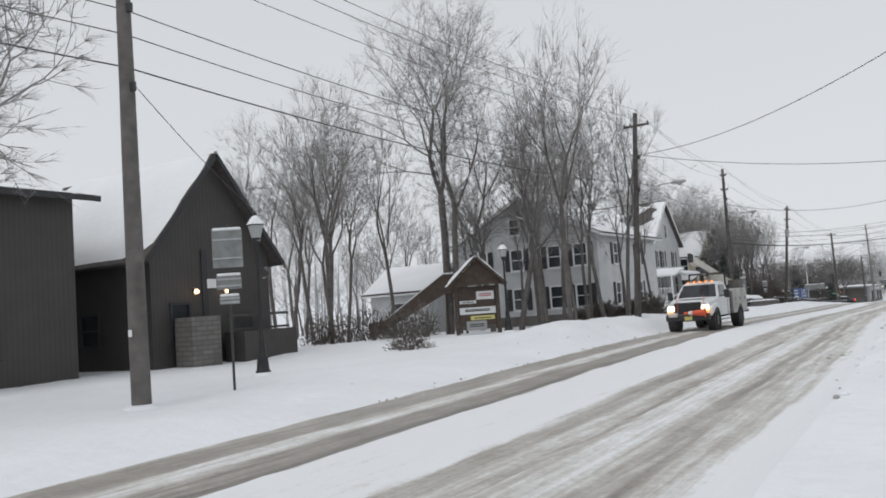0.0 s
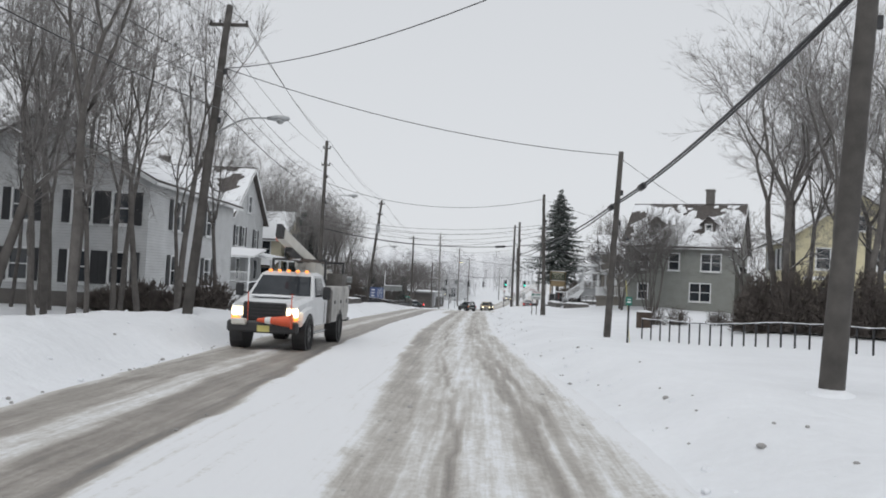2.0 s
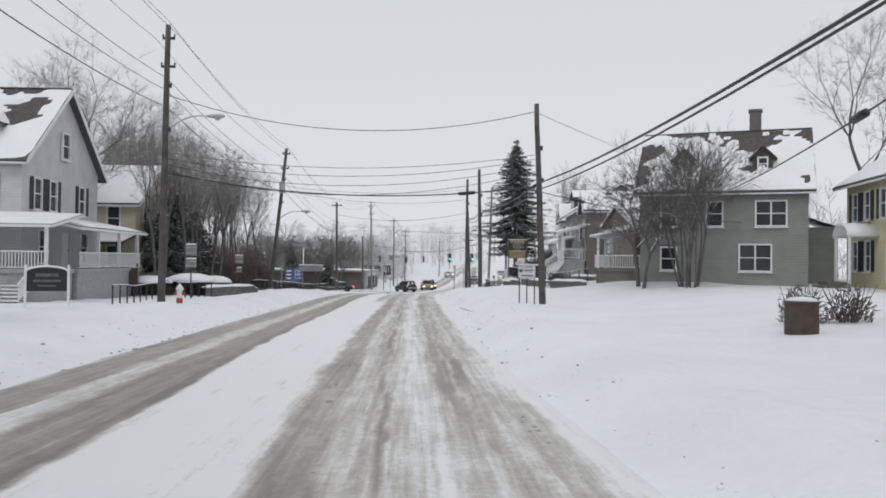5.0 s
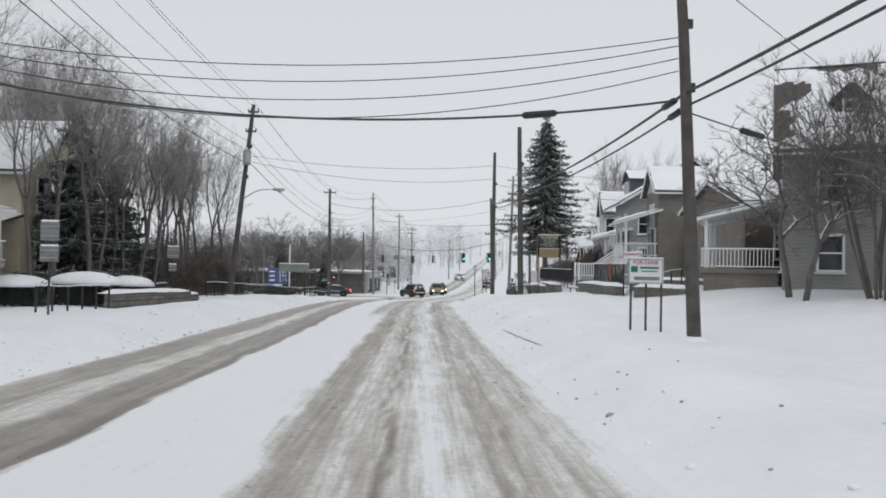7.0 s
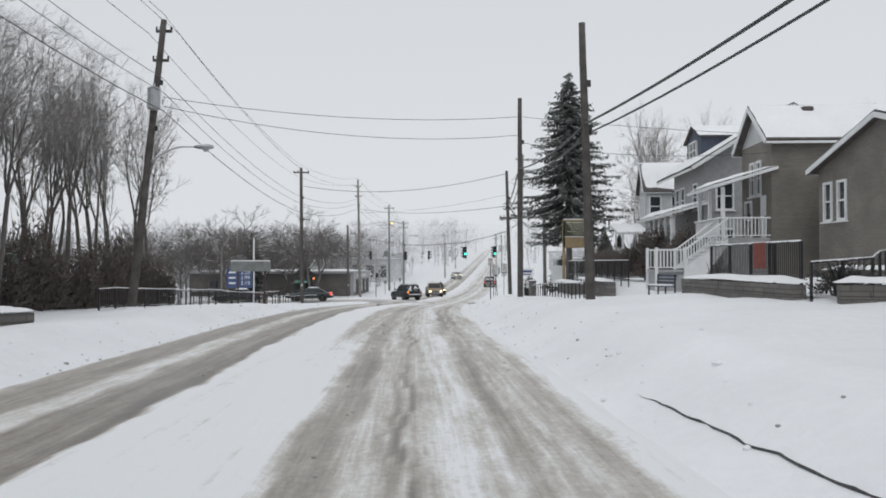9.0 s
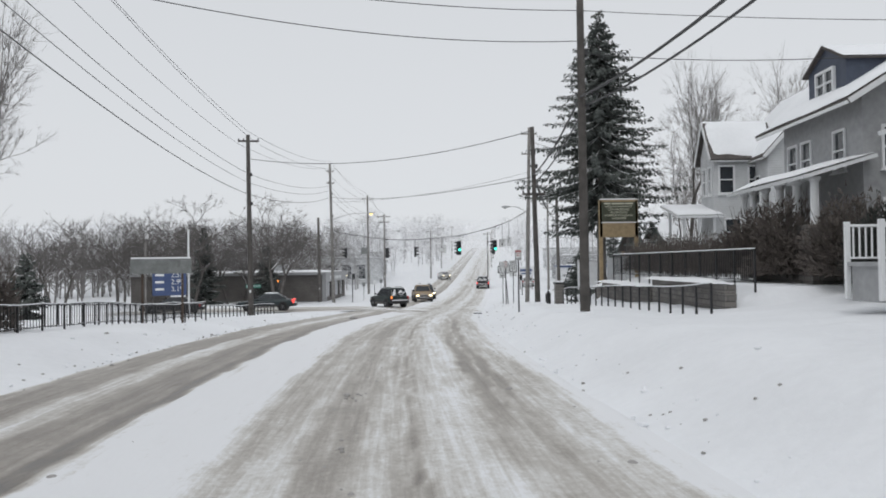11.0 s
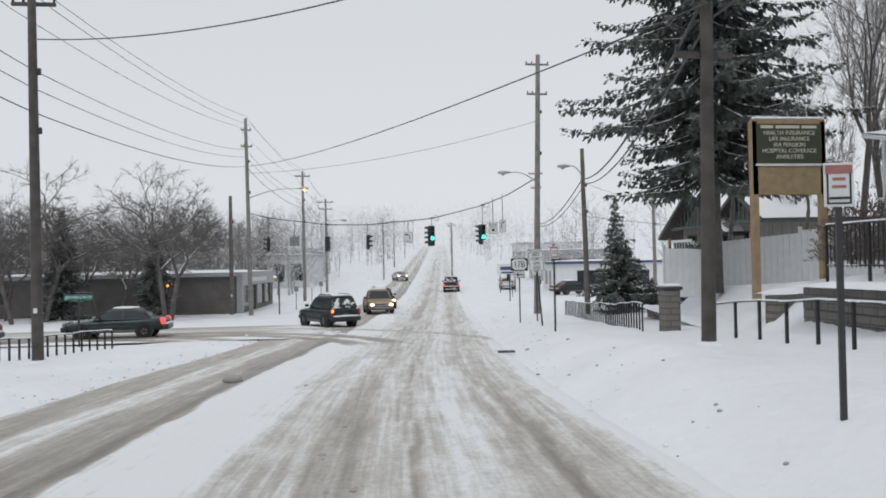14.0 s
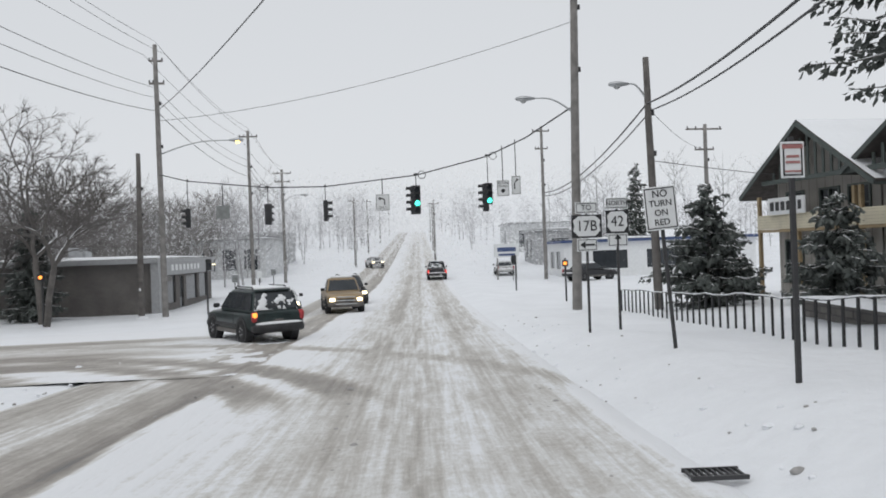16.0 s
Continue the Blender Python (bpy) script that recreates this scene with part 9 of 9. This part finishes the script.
def beside(rnd_, lo=14, hi=172):
    y = rnd_.uniform(lo, hi)
    if rnd_.random() < 0.5:
        return east_edge(y) + abs(rnd_.gauss(0.2, 0.9)), y
    return west_edge(y) - abs(rnd_.gauss(0.3, 1.1)), y


def across(rnd_):
    y = rnd_.uniform(10, 175)
    w, e = west_edge(y), east_edge(y)
    c = rnd_.choice((0.345, 0.62, 0.93, 0.0))
    return w + (e - w) * (c + rnd_.gauss(0, 0.02)), y


clod_field("slush_lumps", "dark lumps of dirty ploughed slush along the road", DIRTY_SNOW, 5, 300, beside, 0.012, 0.04)
clod_field("slush_crumbs", "small tan slush crumbs between the wheel tracks", DIRTY_SNOW, 6, 1300, across, 0.012, 0.04)
clod_field("snow_clods", "white clods thrown up by the snow plough", SNOW, 7, 700, beside, 0.015, 0.06)


def far_woods(name, label, seed, spots, hmin, hmax, mat, thick=1.0):
    """Crowded bare trees, each a stem with a fan of thin upswept limbs and twigs."""
    rnd_ = random.Random(seed)
    vs, fs = [], []

    def sliver(p, q, r):
        d = (q - p).normalized()
        a = d.orthogonal().normalized() * r
        b = d.cross(a).normalized() * r
        o = len(vs)
        vs.extend([tuple(p + a), tuple(p - a * 0.5 + b * 0.86), tuple(p - a * 0.5 - b * 0.86), tuple(q)])
        fs.extend([(o, o + 1, o + 3), (o + 1, o + 2, o + 3), (o + 2, o, o + 3)])
    for x, y in spots:
        h = rnd_.uniform(hmin, hmax)
        z = ground_z(x, y) - 0.3
        base = Vector((x, y, z))
        tip = base + Vector((rnd_.gauss(0, 0.6), rnd_.gauss(0, 0.6), h))
        sliver(base, tip, h * 0.014)
        for k in range(24):
            s = rnd_.uniform(0.12, 0.92)
            p = base.lerp(tip, s)
            a = rnd_.uniform(0, 6.28)
            L = h * 0.36 * (1.15 - 0.7 * s) * rnd_.uniform(0.6, 1.2)
            d = Vector((math.cos(a) * 0.75, math.sin(a) * 0.75, rnd_.uniform(0.4, 1.1))).normalized()
            q = p + d * L
            sliver(p, q, 0.035 * thick)
            for j in range(6):
                m = p.lerp(q, rnd_.uniform(0.25, 1.0))
                t = (d + Vector((rnd_.gauss(0, 0.5), rnd_.gauss(0, 0.5), rnd_.gauss(0.15, 0.4)))).normalized()
                sliver(m, m + t * L * rnd_.uniform(0.25, 0.5), 0.02 * thick)
    me = bpy.data.meshes.new(name)
    me.from_pydata(vs, [], fs)
    me.materials.append(mat)
    return tagged(new(name, me), label, "woods", kind="stuff")


# base colour lifted to carry the haze of distance; dust is the lying snow
FAR_TWIG = material("hazed_far_twigs", (0.36, 0.355, 0.36), 0.9, vary=0.2, scale=0.2, fine=3, bump=0, dust=0.12)
rw = random.Random(77)
west_spots = [(-62 - rw.random() * 45, 10 + rw.random() * 200) for _ in range(190)]
back_spots = [(-46 - rw.random() * 60, 176 + rw.random() * 90) for _ in range(120)] + [(-16 - rw.random() * 40, 210 + rw.random() * 50) for _ in range(200)]
east_spots = [(40 + rw.random() * 50, 60 + rw.random() * 180) for _ in range(130)]
hill_spots = []
for _ in range(380):
    y = 222 + rw.random() ** 1.3 * 300
    side = rw.choice((-1, 1, -1))
    hill_spots.append((bend(y) - 8.4 + side * ((9.5 if y > 285 else 22 if side > 0 else 15) + rw.random() ** 1.8 * 110), y))
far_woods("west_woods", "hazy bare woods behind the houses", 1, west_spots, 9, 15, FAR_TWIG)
far_woods("junction_woods", "hazy bare woods beyond the junction", 2, back_spots, 8, 11.5, TWIG, 1.5)
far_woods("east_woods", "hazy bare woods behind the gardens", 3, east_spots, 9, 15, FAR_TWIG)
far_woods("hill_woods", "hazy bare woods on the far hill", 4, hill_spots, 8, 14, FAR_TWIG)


def falling_snow(name, label, seed, count, near, reach, half_turn, deep, size):
    """Flakes drifting in the air beyond the junction; seen together they thicken into haze. The air holds about as much snow everywhere."""
    r = np.random.default_rng(seed)
    d = near * (reach / near) ** r.random(count)
    a = (r.random(count) * 2 - 1) * half_turn + radians(4)
    x, y = -4.7 + d * np.sin(a), 139.0 + d * np.cos(a)
    z = np.interp(y, ROAD_Y, ROAD_Z) + 0.3 + r.random(count) * deep
    c = np.stack([x, y, z], 1)
    u, v = r.normal(size=(count, 3)), r.normal(size=(count, 3))
    u /= np.linalg.norm(u, axis=1)[:, None]
    v -= u * (u * v).sum(1)[:, None]
    v /= np.linalg.norm(v, axis=1)[:, None]
    s_ = (size * d * (0.6 + 0.8 * r.random(count)))[:, None]
    vs = np.stack([c + u * s_, c - u * s_ * 0.5 + v * s_ * 0.87, c - u * s_ * 0.5 - v * s_ * 0.87], 1).reshape(-1, 3)
    me = bpy.data.meshes.new(name)
    me.vertices.add(count * 3)
    me.vertices.foreach_set("co", vs.ravel())
    me.loops.add(count * 3)
    me.loops.foreach_set("vertex_index", np.arange(count * 3, dtype=np.int32))
    me.polygons.add(count)
    me.polygons.foreach_set("loop_start", np.arange(0, count * 3, 3, dtype=np.int32))
    me.update(calc_edges=True)
    me.materials.append(FLAKE)
    return tagged(new(name, me), label, "snow", kind="stuff")


FLAKE = material("snowflake", (0.95, 0.955, 0.965), 0.9, vary=0.03, bump=0, spec=0.1)
falling_snow("falling_snow", "falling snowflakes that haze the far road and hill", 12, 400000, 76.0, 430.0, radians(36), 11.0, 0.0007)
